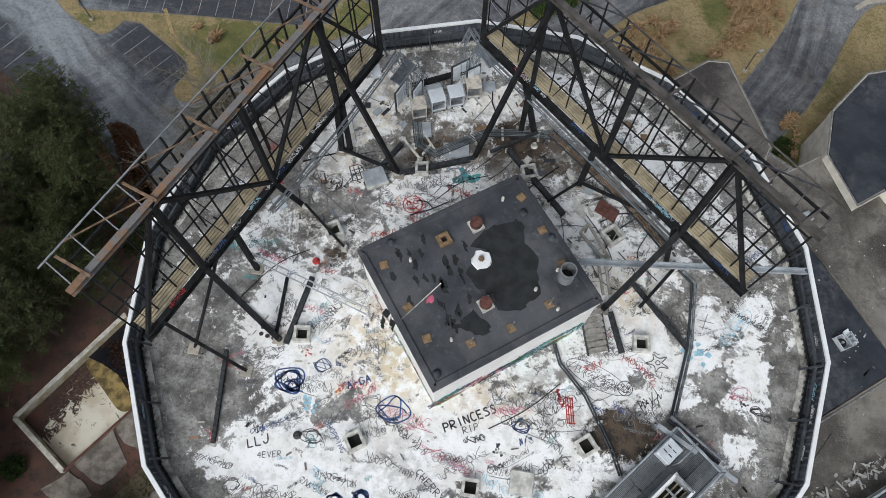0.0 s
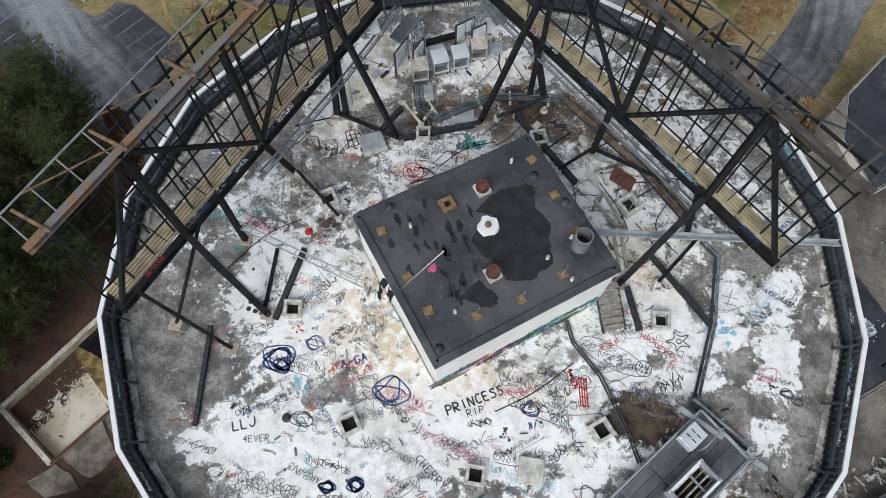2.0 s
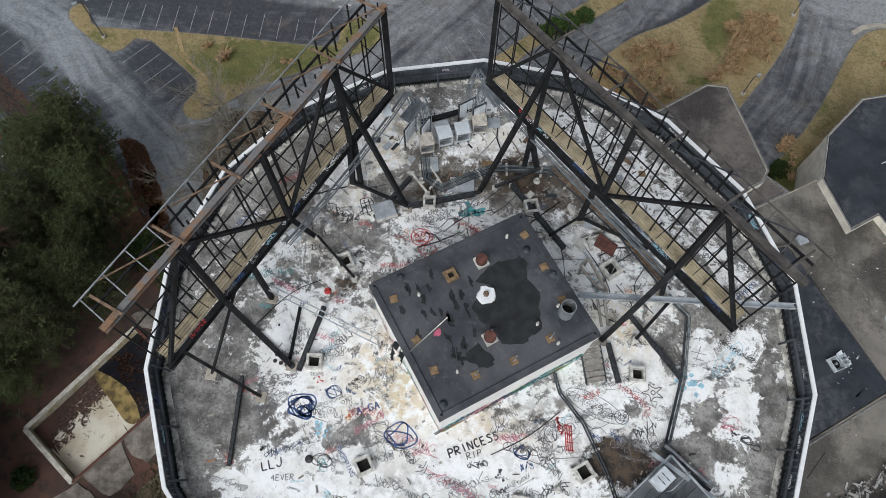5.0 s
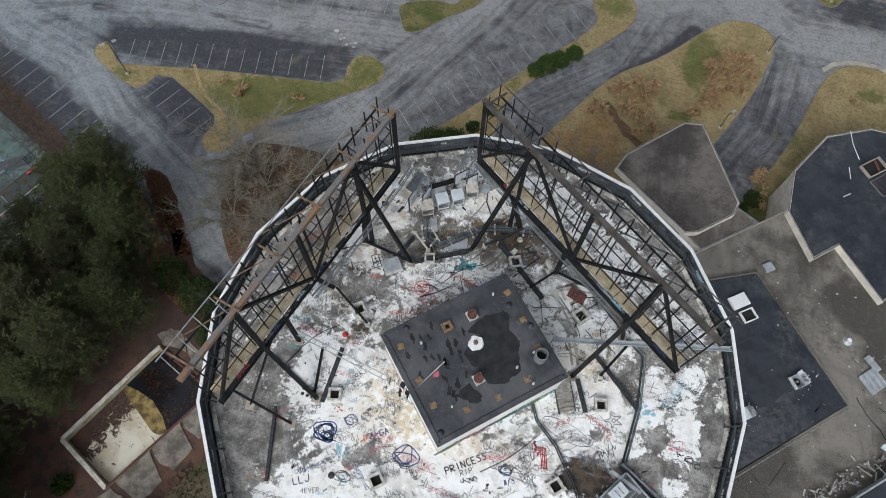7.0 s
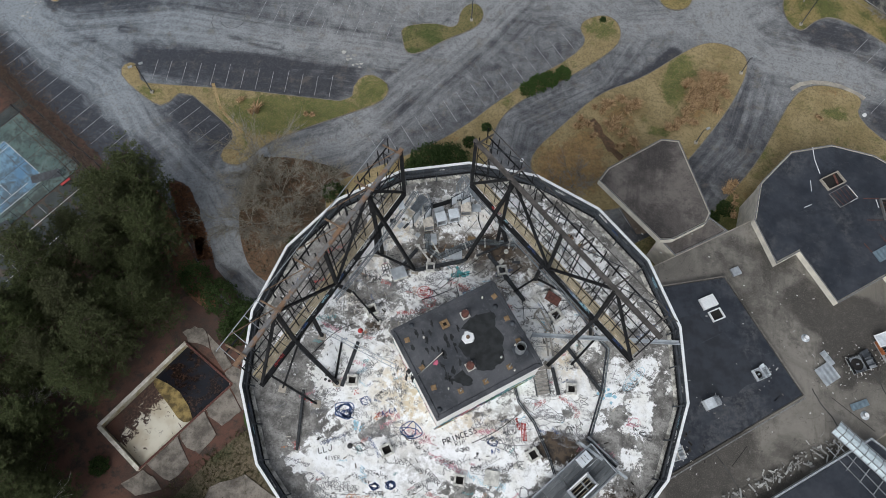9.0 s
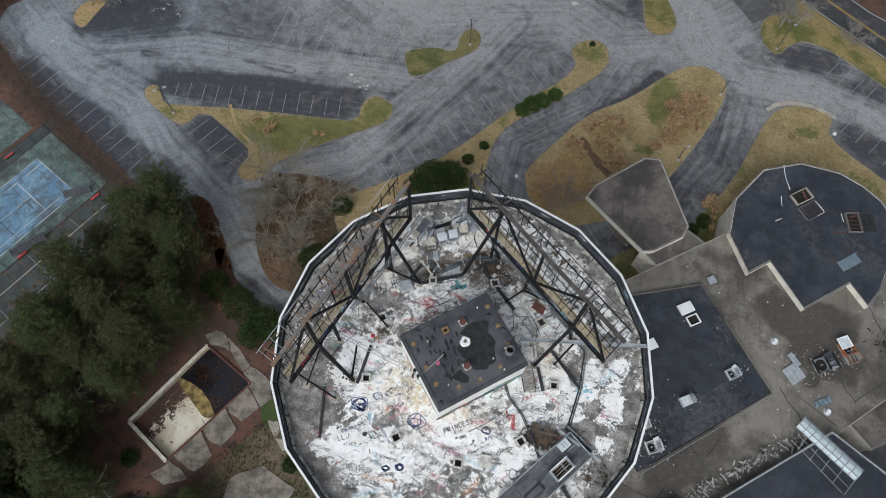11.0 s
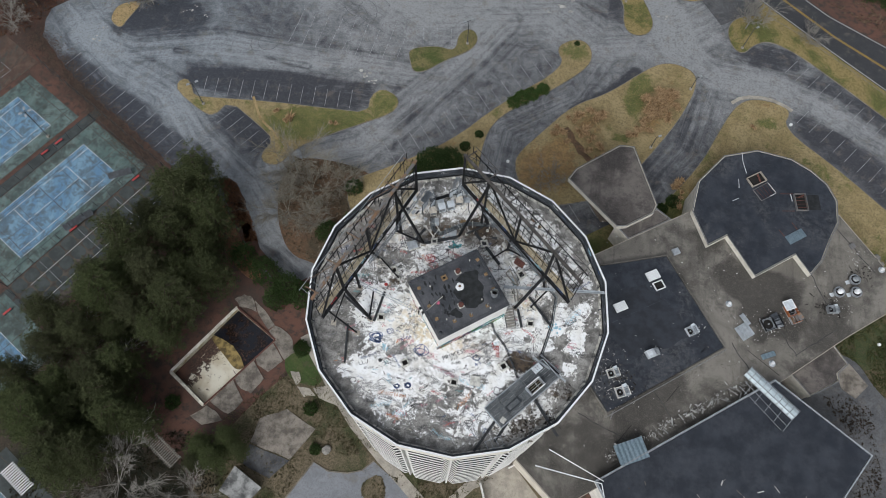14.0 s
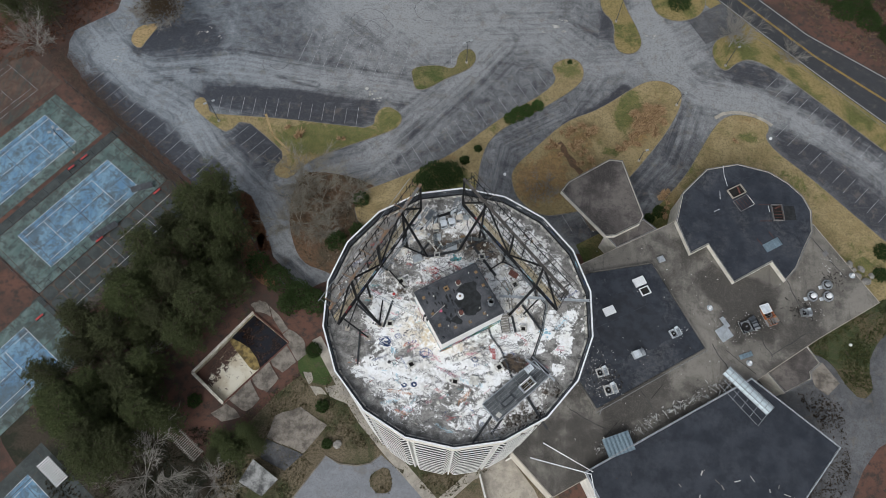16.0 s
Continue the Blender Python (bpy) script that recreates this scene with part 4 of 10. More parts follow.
def roof_deck():
    step, r = 0.14, 17.4
    ax = np.arange(-r, r + step, step)
    gx, gy = np.meshgrid(ax, ax, indexing="ij")
    ang = np.arctan2(gy, gx)
    sector = (np.degrees(ang) - TURN0 + 10) % 20 - 10
    edge = np.hypot(gx, gy) * np.cos(np.radians(10 - np.abs(sector)))
    inside = edge < 17.35 * math.cos(radians(10))
    n = len(ax)
    ids = np.arange(n * n).reshape(n, n)
    ok = inside[:-1, :-1] & inside[1:, :-1] & inside[:-1, 1:] & inside[1:, 1:]
    quads = np.stack([ids[:-1, :-1], ids[1:, :-1], ids[1:, 1:], ids[:-1, 1:]], -1)[ok]
    used = np.unique(quads)
    remap = -np.ones(n * n, int)
    remap[used] = np.arange(len(used))
    px, py = gx.ravel()[used], gy.ravel()[used]
    me = bpy.data.meshes.new("roof_deck")
    me.from_pydata(np.stack([px, py, np.full_like(px, DECK_Z)], 1).tolist(), [], remap[quads].tolist())
    e = edge.ravel()[used]
    rim = np.clip((e - 15.4) / 1.2, 0, 1) * 0.35 + np.clip((e - 11.5) / 4.5, 0, 1) * 0.14 * np.clip((2 - py) / 6, 0, 1)
    for name, spots, extra in (("wear", WEAR, rim), ("tan", TAN, 0), ("stain", STAIN, 0), ("brown", BROWN, 0)):
        at = me.attributes.new(name, "FLOAT", "POINT")
        at.data.foreach_set("value", (blobs(px, py, spots) + extra).astype(np.float32))
    return me


deck = put("roof_deck", roof_deck(), DECK)
tagged(deck, "flat tower roof, white coating worn to grey and covered in graffiti", "roof deck", kind="structure")
tagged(part("roof_slab", prism([corner(i, 17.5) for i in range(SIDES)], DECK_Z - 0.6, DECK_Z - 0.02), OLDSLAB), "concrete roof slab of the tower", "roof slab", kind="structure")


GIRT = plain("slate_grey_girt", (0.06, 0.067, 0.078), 0.6, vary=0.4, scale=1.0)
EDGEWHITE = make_concrete("flaking_white_edge", (0.74, 0.72, 0.66), (0.17, 0.16, 0.14), 1.3)


def parapet_screen():
    """The ribbed dark inner face of the parapet."""
    ob = thing("parapet_screen", "dark ribbed metal inner face of the roof parapet", "parapet", kind="structure")
    for i in range(SIDES):
        (ax, ay), (bx, by) = corner(i, RIM - 0.2), corner(i + 1, RIM - 0.2)
        (cx, cy), (dx, dy) = corner(i, 17.46), corner(i + 1, 17.46)
        inw = Vector((-(ax + bx), -(ay + by), 0)).normalized()
        bm = bmesh.new()
        vs = [bm.verts.new(p) for p in ((ax, ay, TOP_Z - 0.12), (bx, by, TOP_Z - 0.12), (dx, dy, DECK_Z + 0.02), (cx, cy, DECK_Z + 0.02))]
        bm.faces.new(vs)
        bm.normal_update()
        backing = part("screen_panel", bm, SCREENGREY, ob)
        n = 18
        for j in range(n):
            t = (j + 0.5) / n
            top = Vector((ax, ay, TOP_Z - 0.13)).lerp((bx, by, TOP_Z - 0.13), t) + inw * 0.05
            low = Vector((cx, cy, DECK_Z + 0.03)).lerp((dx, dy, DECK_Z + 0.03), t) + inw * 0.05
            part("rib", bar(top, low, 0.11, 0.05), GIRT, backing)
        for h, d, w, mat_ in ((0.35, 0.1, 0.08, BLACKSTEEL), (0.95, 0.13, 0.13, GIRT)):
            a, b = Vector((cx, cy, 0)).lerp((ax, ay, 0), h / 1.55) + inw * d, Vector((dx, dy, 0)).lerp((bx, by, 0), h / 1.55) + inw * d
            part("girt", bar((a.x, a.y, DECK_Z + h), (b.x, b.y, DECK_Z + h), w, 0.12), mat_, ob)
        for t in (0.04, 0.5):
            p = Vector((cx, cy, 0)).lerp((dx, dy, 0), t) + inw * 0.42
            q = Vector((ax, ay, 0)).lerp((bx, by, 0), t) + inw * 0.12
            part("strut", bar((p.x, p.y, DECK_Z), (q.x, q.y, TOP_Z - 0.2), 0.09, 0.09), GIRT, ob)
        (ex, ey), (fx, fy) = corner(i, 17.12), corner(i + 1, 17.12)
        part("roof_kerb", prism([(cx, cy), (dx, dy), (fx, fy), (ex, ey)], DECK_Z - 0.01, DECK_Z + 0.06), EDGEWHITE, ob)
    return ob


parapet_screen()

# ---- penthouse ----
PH = [(1.2, 5.36), (-5.77, 0.1), (-1.22, -5.8), (5.72, -0.5)]
PH_Z = 49.3
penthouse = thing("roof_penthouse", "white walled penthouse with a black felt roof and graffiti", "penthouse")
part("wall_block", prism(PH, DECK_Z, PH_Z - 0.22), plain("bright_white_render", (0.86, 0.85, 0.82), 0.7, vary=0.08, scale=0.7), penthouse)
part("roof_felt", prism(offset(PH, -0.1), PH_Z - 0.2, PH_Z), MEMBRANE, penthouse, "black weathered roofing felt")

# ---- sign frames ----


def sign_frame(origin, end, side, label):
    """A steel sign frame: s runs along it, n outwards from the roof, z up."""
    o, e = Vector((*origin, 0)), Vector((*end, 0))
    d = (e - o).normalized()
    nrm = Vector((-d.y, d.x, 0)) * side
    span = (e - o).length
    ob = thing("sign_frame", label, "sign frame", group="roof sign frames")

    def P(s, n, z):
        v = o + d * s + nrm * n
        return (v.x, v.y, z)

    ZB, ZT = 49.1, 55.8
    part("top_chord", ibeam(P(-0.3, 0, ZT), P(span + 0.1, 0, ZT), 0.3, 0.28), ORANGERUST if side > 0 else DARKRUST, ob, "rusting grey top chord")
    part("base_beam", ibeam(P(-0.1, 0, ZB - 0.1), P(span, 0, ZB - 0.1), 0.28, 0.44), BLACKSTEEL, ob)
    for s in (4.0, 9.4, 14.9, span - 0.1):
        part("main_post", bar(P(s, 0, ZB), P(s, 0, ZT), 0.26, 0.26), BLACKSTEEL, ob)
    for s0, z0, s1, z1 in ((4.0, ZT, 0.1, ZB), (4.0, ZT, 9.4, ZB), (9.4, ZB, 14.7, ZT), (14.9, ZT, span, ZB)):
        part("diagonal", bar(P(s0, 0.05, z0), P(s1, 0.05, z1), 0.18, 0.18), BLACKSTEEL, ob)
    count = int(span / 1.2)
    for i in range(count + 1):
        s = i * span / count
        part("stud", bar(P(s, 0.42, ZB - 0.2), P(s, 0.42, ZT), 0.065, 0.065), BLACKSTEEL, ob)
        if s > 5:
            part("upper_post", bar(P(s, 1.25, ZT - 1.5), P(s, 1.25, ZT + 0.5), 0.075, 0.075), BLACKSTEEL, ob)
        else:
            part("rail_tie", bar(P(s, 0.2, ZT + 0.05), P(s + 0.15, 1.6, ZT + 0.08), 0.05, 0.05), GALV if side > 0 else DARKRUST, ob)
    for z in (50.3, 51.8, 53.3, 54.7):
        part("rail", bar(P(0, 0.42, z), P(span, 0.42, z), 0.055, 0.06), BLACKSTEEL, ob)
    for i in range(6):
        s = 0.6 + i * (span - 1.0) / 5
        part("outrigger", bar(P(s, -0.3, ZT + 0.2), P(s - 0.1, 1.35, ZT + 0.2), 0.12, 0.09, 0.01), OUTRUST if side > 0 else DARKRUST, ob, "rusty brown outrigger")
        if i < 5:
            part("brace_rod", bar(P(s + (span - 1.0) / 5, 0.2, ZT + 0.1), P(s + 0.5, 1.6, ZT + 0.1), 0.055, 0.05), OUTRUST if side > 0 else DARKGREY, ob)
    for i in range(0, count, 2):
        s = (i + 0.5) * span / count
        for z in (50.0, 52.4, 54.6):
            part("tie", bar(P(s, -0.1, z), P(s, 1.25, z + 0.5), 0.045, 0.045), BLACKSTEEL, ob)
        part("back_stud", bar(P(s, 1.25, ZB + 0.1), P(s, 1.25, ZT - 0.4), 0.07, 0.07), BLACKSTEEL, ob)
    part("outer_girt", bar(P(0, 1.25, ZT - 0.5), P(span, 1.25, ZT - 0.5), 0.08, 0.12), BLACKSTEEL, ob)
    part("outer_rail", bar(P(-0.2, 1.62, ZT + 0.1), P(span, 1.62, ZT + 0.1), 0.055, 0.055), GALV if side > 0 else DARKRUST, ob)
    for i in range(5):
        part("walkway_plank", bar(P(0.2, 0.28 + 0.165 * i, ZB + 0.1), P(span - 0.2, 0.28 + 0.165 * i, ZB + 0.1), 0.125, 0.06), TANWOOD, ob)
    for s in np.arange(0.6, span, 1.9):
        part("bracket", bar(P(s, 0, ZB - 0.05), P(s, 1.35, ZB - 0.05), 0.08, 0.12), BLACKSTEEL, ob)
    return ob, P, span


west, PW, SPANW = sign_frame((-14.45, -5.5), (-7.08, 12.06), 1, "black and rusted steel sign frame with plank walkway")
east, PE, SPANE = sign_frame((12.39, 1.07), (-1.81, 13.81), -1, "black steel sign frame with rusty top chord and walkway")


def leg(frame_ob, a, foot, w=0.3):
    column = part("leg", bar(a, (*foot, DECK_Z), w, w), BLACKSTEEL, frame_ob)
    part("foot_plate", box((0.6, 0.6, 0.12), pose(*foot, DECK_Z + 0.05), 0.03), CONCRETE, column, "dirty concrete footing")


for s, foot, w in ((4.0, (-9.8, -3.6), 0.3), (9.4, (-10.4, 4.2), 0.28), (14.8, (-9.0, 8.0), 0.3), (15.2, (-8.5, 8.1), 0.26), (0.9, (-11.0, -5.5), 0.16), (6.2, (-11.9, 0.0), 0.24), (5.0, (-14.0, -4.8), 0.12)):
    leg(west, PW(s, 0, 49.0), foot, w)
leg(west, PW(14.6, 0, 55.6), (-5.4, 7.0), 0.24)
for s, foot, w in ((4.0, (6.8, 0.75), 0.3), (10.0, (4.9, 8.0), 0.28), (15.0, (1.2, 11.1), 0.3), (15.4, (2.0, 11.1), 0.28), (4.4, (10.0, 3.9), 0.24)):
    leg(east, PE(s, 0, 49.0), foot, w)
leg(east, PE(14.6, 0, 55.6), (-1.3, 8.8), 0.24)

# ---- low buildings ----


def flat_building(name, pts, top, wall, roof, label, category, base=0.0, lip=0.35, kerb=0.25, rim=None, wet=None):
    ob = thing(name, label, category)
    pts = ccw(pts)
    part("wall_block", prism(offset(pts, 0.12), base, top - 0.25), wall, ob)
    if wet:
        put("roof", lot_sheet(offset(pts, 0.1), top, 0.5, "roof", "wet", wet), roof, ob)
    else:
        part("roof", prism(offset(pts, 0.3), top - 0.5, top), roof, ob)
    if wall is CREAMWALL:
        part("fascia", add_ring(bmesh.new(), pts, offset(pts, 0.1), top - 1.3, top - 0.02), wall, ob, "cream painted fascia")
        part("roof_edge", add_ring(bmesh.new(), offset(pts, -0.03), offset(pts, lip), top - 0.02, top + kerb), rim, ob, "grey metal roof edge")
    else:
        part("parapet", add_ring(bmesh.new(), pts, offset(pts, lip), top - 0.6, top + kerb), rim or wall, ob)
    return ob


RUNOFF = [([(47.1, 26.3), (51.8, 25.5), (56.3, 19.1)], 4.0, 0.9, 0), ([(51.3, 19.3), (57.5, 25.9)], 3.5, 0.7, 0), ([(29.3, -2.5), (33.4, -5.6)], 0.9, 0.6, 0), ([(49.3, 12.6), (51.8, 15.1)], 1.6, 0.5, 0), ([(39.7, 1.8), (44.5, 5.1)], 1.4, 0.5, 0), ([(71.9, 28.5), (67.6, 23.3)], 2.0, 0.35, 0), ([(36, 34), (44, 32)], 2.2, 0.6, 0), ([(20, 14), (19, 4)], 1.2, 0.5, 0)]
flat_building("grey_wing", [(20.7, 25.0), (39.5, 38.3), (51.4, 36.8), (67.2, 42.4), (79.3, 27.6), (67.4, 18.3), (55.3, 7.9), (36.4, -6.0), (26.9, -13.7), (20.7, -18.4), (12.8, -12.1), (17.5, 8.2)], 7.0, BEIGE, GREYROOF, "low hotel wing with a stained grey gravel roof", "building", kerb=0.05, lip=0.12, rim=CONCRETE, wet=RUNOFF)
flat_building("black_wing", [(20.2, 21.3), (22.9, 23.9), (35.3, 28.2), (46.2, 12.5), (26.8, -2.4), (21.5, 4.2)], 7.6, GREYROOF, NAVYROOF, "flat blue-black membrane roof of the lobby wing", "building", base=6.4, kerb=0.04, lip=0.16)
flat_building("round_wing", [(39.3, 37.6), (40.3, 44.2), (45.0, 50.6), (51.4, 53.0), (57.9, 52.2), (61.7, 50.2), (64.5, 47.8), (66.2, 44.5), (66.2, 39.8), (64.6, 36.1), (62.9, 31.5), (60.8, 28.5), (58.2, 32.0), (50.9, 26.4), (45.8, 33.6), (42.4, 31.0)], 8.4, CREAMWALL, NAVYROOF, "round restaurant wing with cream fascia and black roof", "building", kerb=0.05, lip=0.12, rim=TRIMGREY)
flat_building("entrance_canopy", [(15.9, 40.5), (17.1, 42.8), (25.0, 49.5), (27.8, 49.7), (32.9, 37.7), (32.3, 36.0), (27.6, 32.5), (25.7, 32.0)], 8.2, CREAMWALL, CANOPYROOF, "stained grey roof and cream fascia of the hotel entrance canopy", "canopy", base=6.7, kerb=0.03, lip=0.12, rim=TRIMGREY)
flat_building("link_corridor", [(25.6, 33.0), (28.3, 30.4), (36.0, 35.9), (33.2, 37.7)], 6.9, CREAMWALL, CANOPYROOF, "low link corridor roof between canopy and wing", "building", kerb=0.06, lip=0.2, rim=TRIMGREY)
flat_building("hall_wing", [(54.0, 8.1), (69.5, -1.7), (60.5, -15.5), (46.6, -34), (38, -32), (25.5, -13.3)], 8.6, WHITEWALL, HALLROOF, "large hall with a plain blue-black flat roof", "building", kerb=0.12, lip=0.2, rim=GREYMETAL)
flat_building("kitchen_annex", [(65.9, 17.5), (68.5, 14.1), (66.6, 12.1), (66.8, 10.8), (61.8, 7.3), (58.2, 11.0)], 5.0, CREAMWALL, CANOPYROOF, "small annex with a brown-grey flat roof", "building", kerb=0.05, lip=0.12, rim=TRIMGREY)

# ---- pool ----
pool = thing("swimming_pool", "abandoned drained pool with dark water and peeling floor", "pool", kind="structure")
part("basin_wall", add_ring(bmesh.new(), ccw(offset(POOL, -0.12)), ccw(offset(POOL, 0.12)), -2.6, 0.2), make_concrete("algae_stained_pool_wall", (0.60, 0.56, 0.46), (0.36, 0.29, 0.16), 0.7), pool)
part("basin_floor", prism(offset(POOL, -0.1), -2.8, -1.6), CONCRETE, pool, "peeling white pool floor")

# ---- tennis courts ----


def make_court(name, c, light, stain):
    k = Mat(name, 0.85).geo()
    a = k.mix(k.ramp(k.noise(0.3, 6, 0.7, (1.0, 0.35, 1.0, 0.99)), 0.38, 0.62), c, light)
    b = k.mix(k.ramp(k.noise(0.6, 7, 0.8, distort=0.6), 0.46, 0.60, 0, 0.85), a, stain)
    crack = k.math("MULTIPLY", meander(k, 0.2, 0.006, 0.8), k.ramp(k.noise(0.07, 3), 0.4, 0.55))
    fine = k.mix(k.ramp(k.noise(8, 4, 0.7), 0.5, 0.7, 0, 0.35), b, stain)
    k.colour(k.mix(crack, k.mix(k.ramp(k.noise(0.14, 6, 0.75), 0.50, 0.62, 0, 0.75), fine, stain), (0.06, 0.055, 0.045)))
    return k.m


COURTBLUE = make_court("faded_blue_court", (0.105, 0.21, 0.335), (0.185, 0.315, 0.43), (0.085, 0.115, 0.135))
COURTGREEN = make_court("faded_green_court", (0.085, 0.132, 0.125), (0.145, 0.195, 0.185), (0.050, 0.060, 0.055))
CU, CV, CC = Vector((0.5, 0.866)), Vector((0.866, -0.5)), Vector((-83.6, 22.1))


COURTLINE = plain("chalky_court_line", (0.55, 0.57, 0.59), 0.8, vary=0.35, scale=1.5)
COURTCRACK = plain("dirt_filled_joint", (0.075, 0.062, 0.05), 0.9, vary=0.4, scale=1.0)
rngc = random.Random(77)


def court(shift_u, shift_v, surface, label, paint=COURTLINE, surround=COURTGREEN):
    def Q(u, v):
        p = CC + CU * (u + shift_u) + CV * (v + shift_v)
        return (p.x, p.y)

    ob = thing("tennis_court", label, "tennis court", group="tennis courts", kind="structure")
    part("surround", prism([Q(-17, -8.2), Q(17, -8.2), Q(17, 8.2), Q(-17, 8.2)], -0.2, 0.05), surround, ob)
    part("playing_surface", prism([Q(-11.9, -5.5), Q(11.9, -5.5), Q(11.9, 5.5), Q(-11.9, 5.5)], 0.0, 0.056), surface, ob)
    for a, b in (((-11.9, -5.49), (11.9, -5.49)), ((-11.9, 5.49), (11.9, 5.49)), ((-11.9, -5.49), (-11.9, 5.49)), ((11.9, -5.49), (11.9, 5.49)), ((-11.9, -4.1), (11.9, -4.1)), ((-11.9, 4.1), (11.9, 4.1)), ((-6.4, -4.1), (-6.4, 4.1)), ((6.4, -4.1), (6.4, 4.1)), ((-6.4, 0), (6.4, 0))):
        # each line has worn away in places
        t = rngc.uniform(0, 0.04)
        while t < 1:
            e = min(1, t + rngc.uniform(0.06, 0.4))
            p, q = Vector(a).lerp(Vector(b), t), Vector(a).lerp(Vector(b), e)
            part("court_line", bar((*Q(*p), 0.058), (*Q(*q), 0.058), 0.10 if paint is COURTLINE else 0.07, 0.014), paint, ob)
            t = e + rngc.uniform(0.01, 0.07)
    # open joints of the old slab, run through surround and playing surface
    for u in (-16.2, -10.9, -5.6, -0.2, 5.2, 10.5, 15.4):
        joint = [Q(u + rngc.gauss(0, 0.08), v) for v in (-8.1, -5, -2, 1, 4.5, 8.1)]
        part("slab_joint", ribbon(joint, rngc.uniform(0.05, 0.12), 0.0, 0.0585), COURTCRACK, ob)
    for v in (-4.6, 0.4, 5.2):
        joint = [Q(u, v + rngc.gauss(0, 0.1)) for u in (-16.8, -10, -4, 2, 8, 12.5, 16.8)]
        part("slab_joint", ribbon(joint, rngc.uniform(0.04, 0.10), 0.0, 0.0575), COURTCRACK, ob)
    return ob


court(0, 0, COURTBLUE, "faded blue tennis court with white lines")
court(-1.5, -19.8, COURTBLUE, "faded blue tennis court with peeling patches")
court(-35.2, 17.2, COURTBLUE, "blue tennis court half hidden by pines")

LEAFCOURT = make_court("leaf_covered_court", (0.045, 0.055, 0.05), (0.125, 0.078, 0.055), (0.070, 0.040, 0.030))
court(1.7, -37.6, LEAFCOURT, "derelict tennis court buried under brown leaves", LINEPAINT, LEAFCOURT)

# ---- lines on the car parks ----


def stall_lines(a, b, n, reach, parent=None):
    """A row of painted stall lines that start between a and b."""
    a, b, reach = Vector(a), Vector(b), Vector(reach)
    for i in range(n):
        p = a.lerp(b, i / (n - 1)) + Vector((random.uniform(-0.1, 0.1), random.uniform(-0.1, 0.1)))
        q = p + reach * random.uniform(0.85, 1.0)
        part("stall_line", bar((p.x, p.y, 0.03), (q.x, q.y, 0.03), 0.09, 0.012), LINEPAINT, parking)


stall_lines((-62.3, 51.6), (-30.7, 53.6), 13, (-0.4, 4.8))
stall_lines((-54.3, 49.2), (-45.6, 43.4), 5, (-2.9, -4.3))
stall_lines((-93.8, 53.2), (-62.8, 34.0), 13, (2.6, 4.6))
stall_lines((-18.5, 42.4), (11.5, 70.8), 15, (-3.6, 4.5))
stall_lines((-47.0, 73.2), (-22.8, 72.2), 9, (0.5, 5.2))
stall_lines((-47.2, 72.6), (-22.9, 71.6), 9, (-0.6, -5.0))
stall_lines((-18.6, 74.0), (-12.2, 73.8), 3, (-0.8, 5.0))
stall_lines((64.0, 83.6), (89.0, 65.2), 12, (-3.0, -4.0))
stall_lines((63.4, 67.0), (89.5, 45.2), 12, (3.0, 4.0))
stall_lines((-24, -25), (-8, -34), 7, (2.6, 4.2))
stall_lines((17.5, 33.5), (23, 37.5), 3, (-3, 4.2))

SKID = plain("black_tyre_rubber", (0.125, 0.127, 0.135), 0.9, vary=0.3, scale=1)
rngt = random.Random(12)
for x, y, r in ((-59.9, 74.6, 3.4), (-60.4, 75.4, 2.6), (-52.9, 66.9, 3.0), (-52.2, 67.4, 2.2), (-35.4, 78.0, 3.2), (-34.2, 79.2, 4.0), (-20.3, 89.0, 3.4), (-48.0, 69.7, 2.4), (-33.9, 82.3, 4.4), (-31, 80.5, 3.6)):
    a0, sweep = rngt.uniform(0, 6.28), rngt.uniform(3.0, 5.6)
    line = [(x + r * (1 + 0.05 * math.sin(3 * k)) * math.cos(a0 + sweep * k / 30), y + r * math.sin(a0 + sweep * k / 30)) for k in range(31)]
    part("tyre_mark", ribbon(line, 0.12, 0.02, 0.034), SKID, parking)
CHALK = plain("pale_dust_and_paint", (0.40, 0.385, 0.36), 0.9, vary=0.35, scale=0.9)
for x, y, r in ((-89.0, 64.3, 0.8), (-89.6, 61.3, 0.9), (-28.9, 62.7, 1.5), (-27.4, 61.2, 1.0), (12.4, 91.7, 1.2), (11.1, 88.9, 2.2), (34.5, 90.6, 0.9), (-70.5, 74.2, 0.6), (-73.2, 72.2, 0.6), (-68.2, 72.0, 0.5), (-71.5, 72.8, 0.6)):
    for _ in range(5):
        cx, cy, q = x + rngt.gauss(0, r * 0.6), y + rngt.gauss(0, r * 0.4), r * rngt.uniform(0.15, 0.5)
        part("dust_patch", prism(round_off([(cx + q * rngt.uniform(0.4, 1.2) * math.cos(a), cy + q * rngt.uniform(0.3, 0.9) * math.sin(a)) for a in (0, 0.9, 1.9, 2.7, 3.8, 5.0)], 1), 0.0, 0.034 + 0.001 * rngt.random()), CHALK, parking)

# ---- plants ----


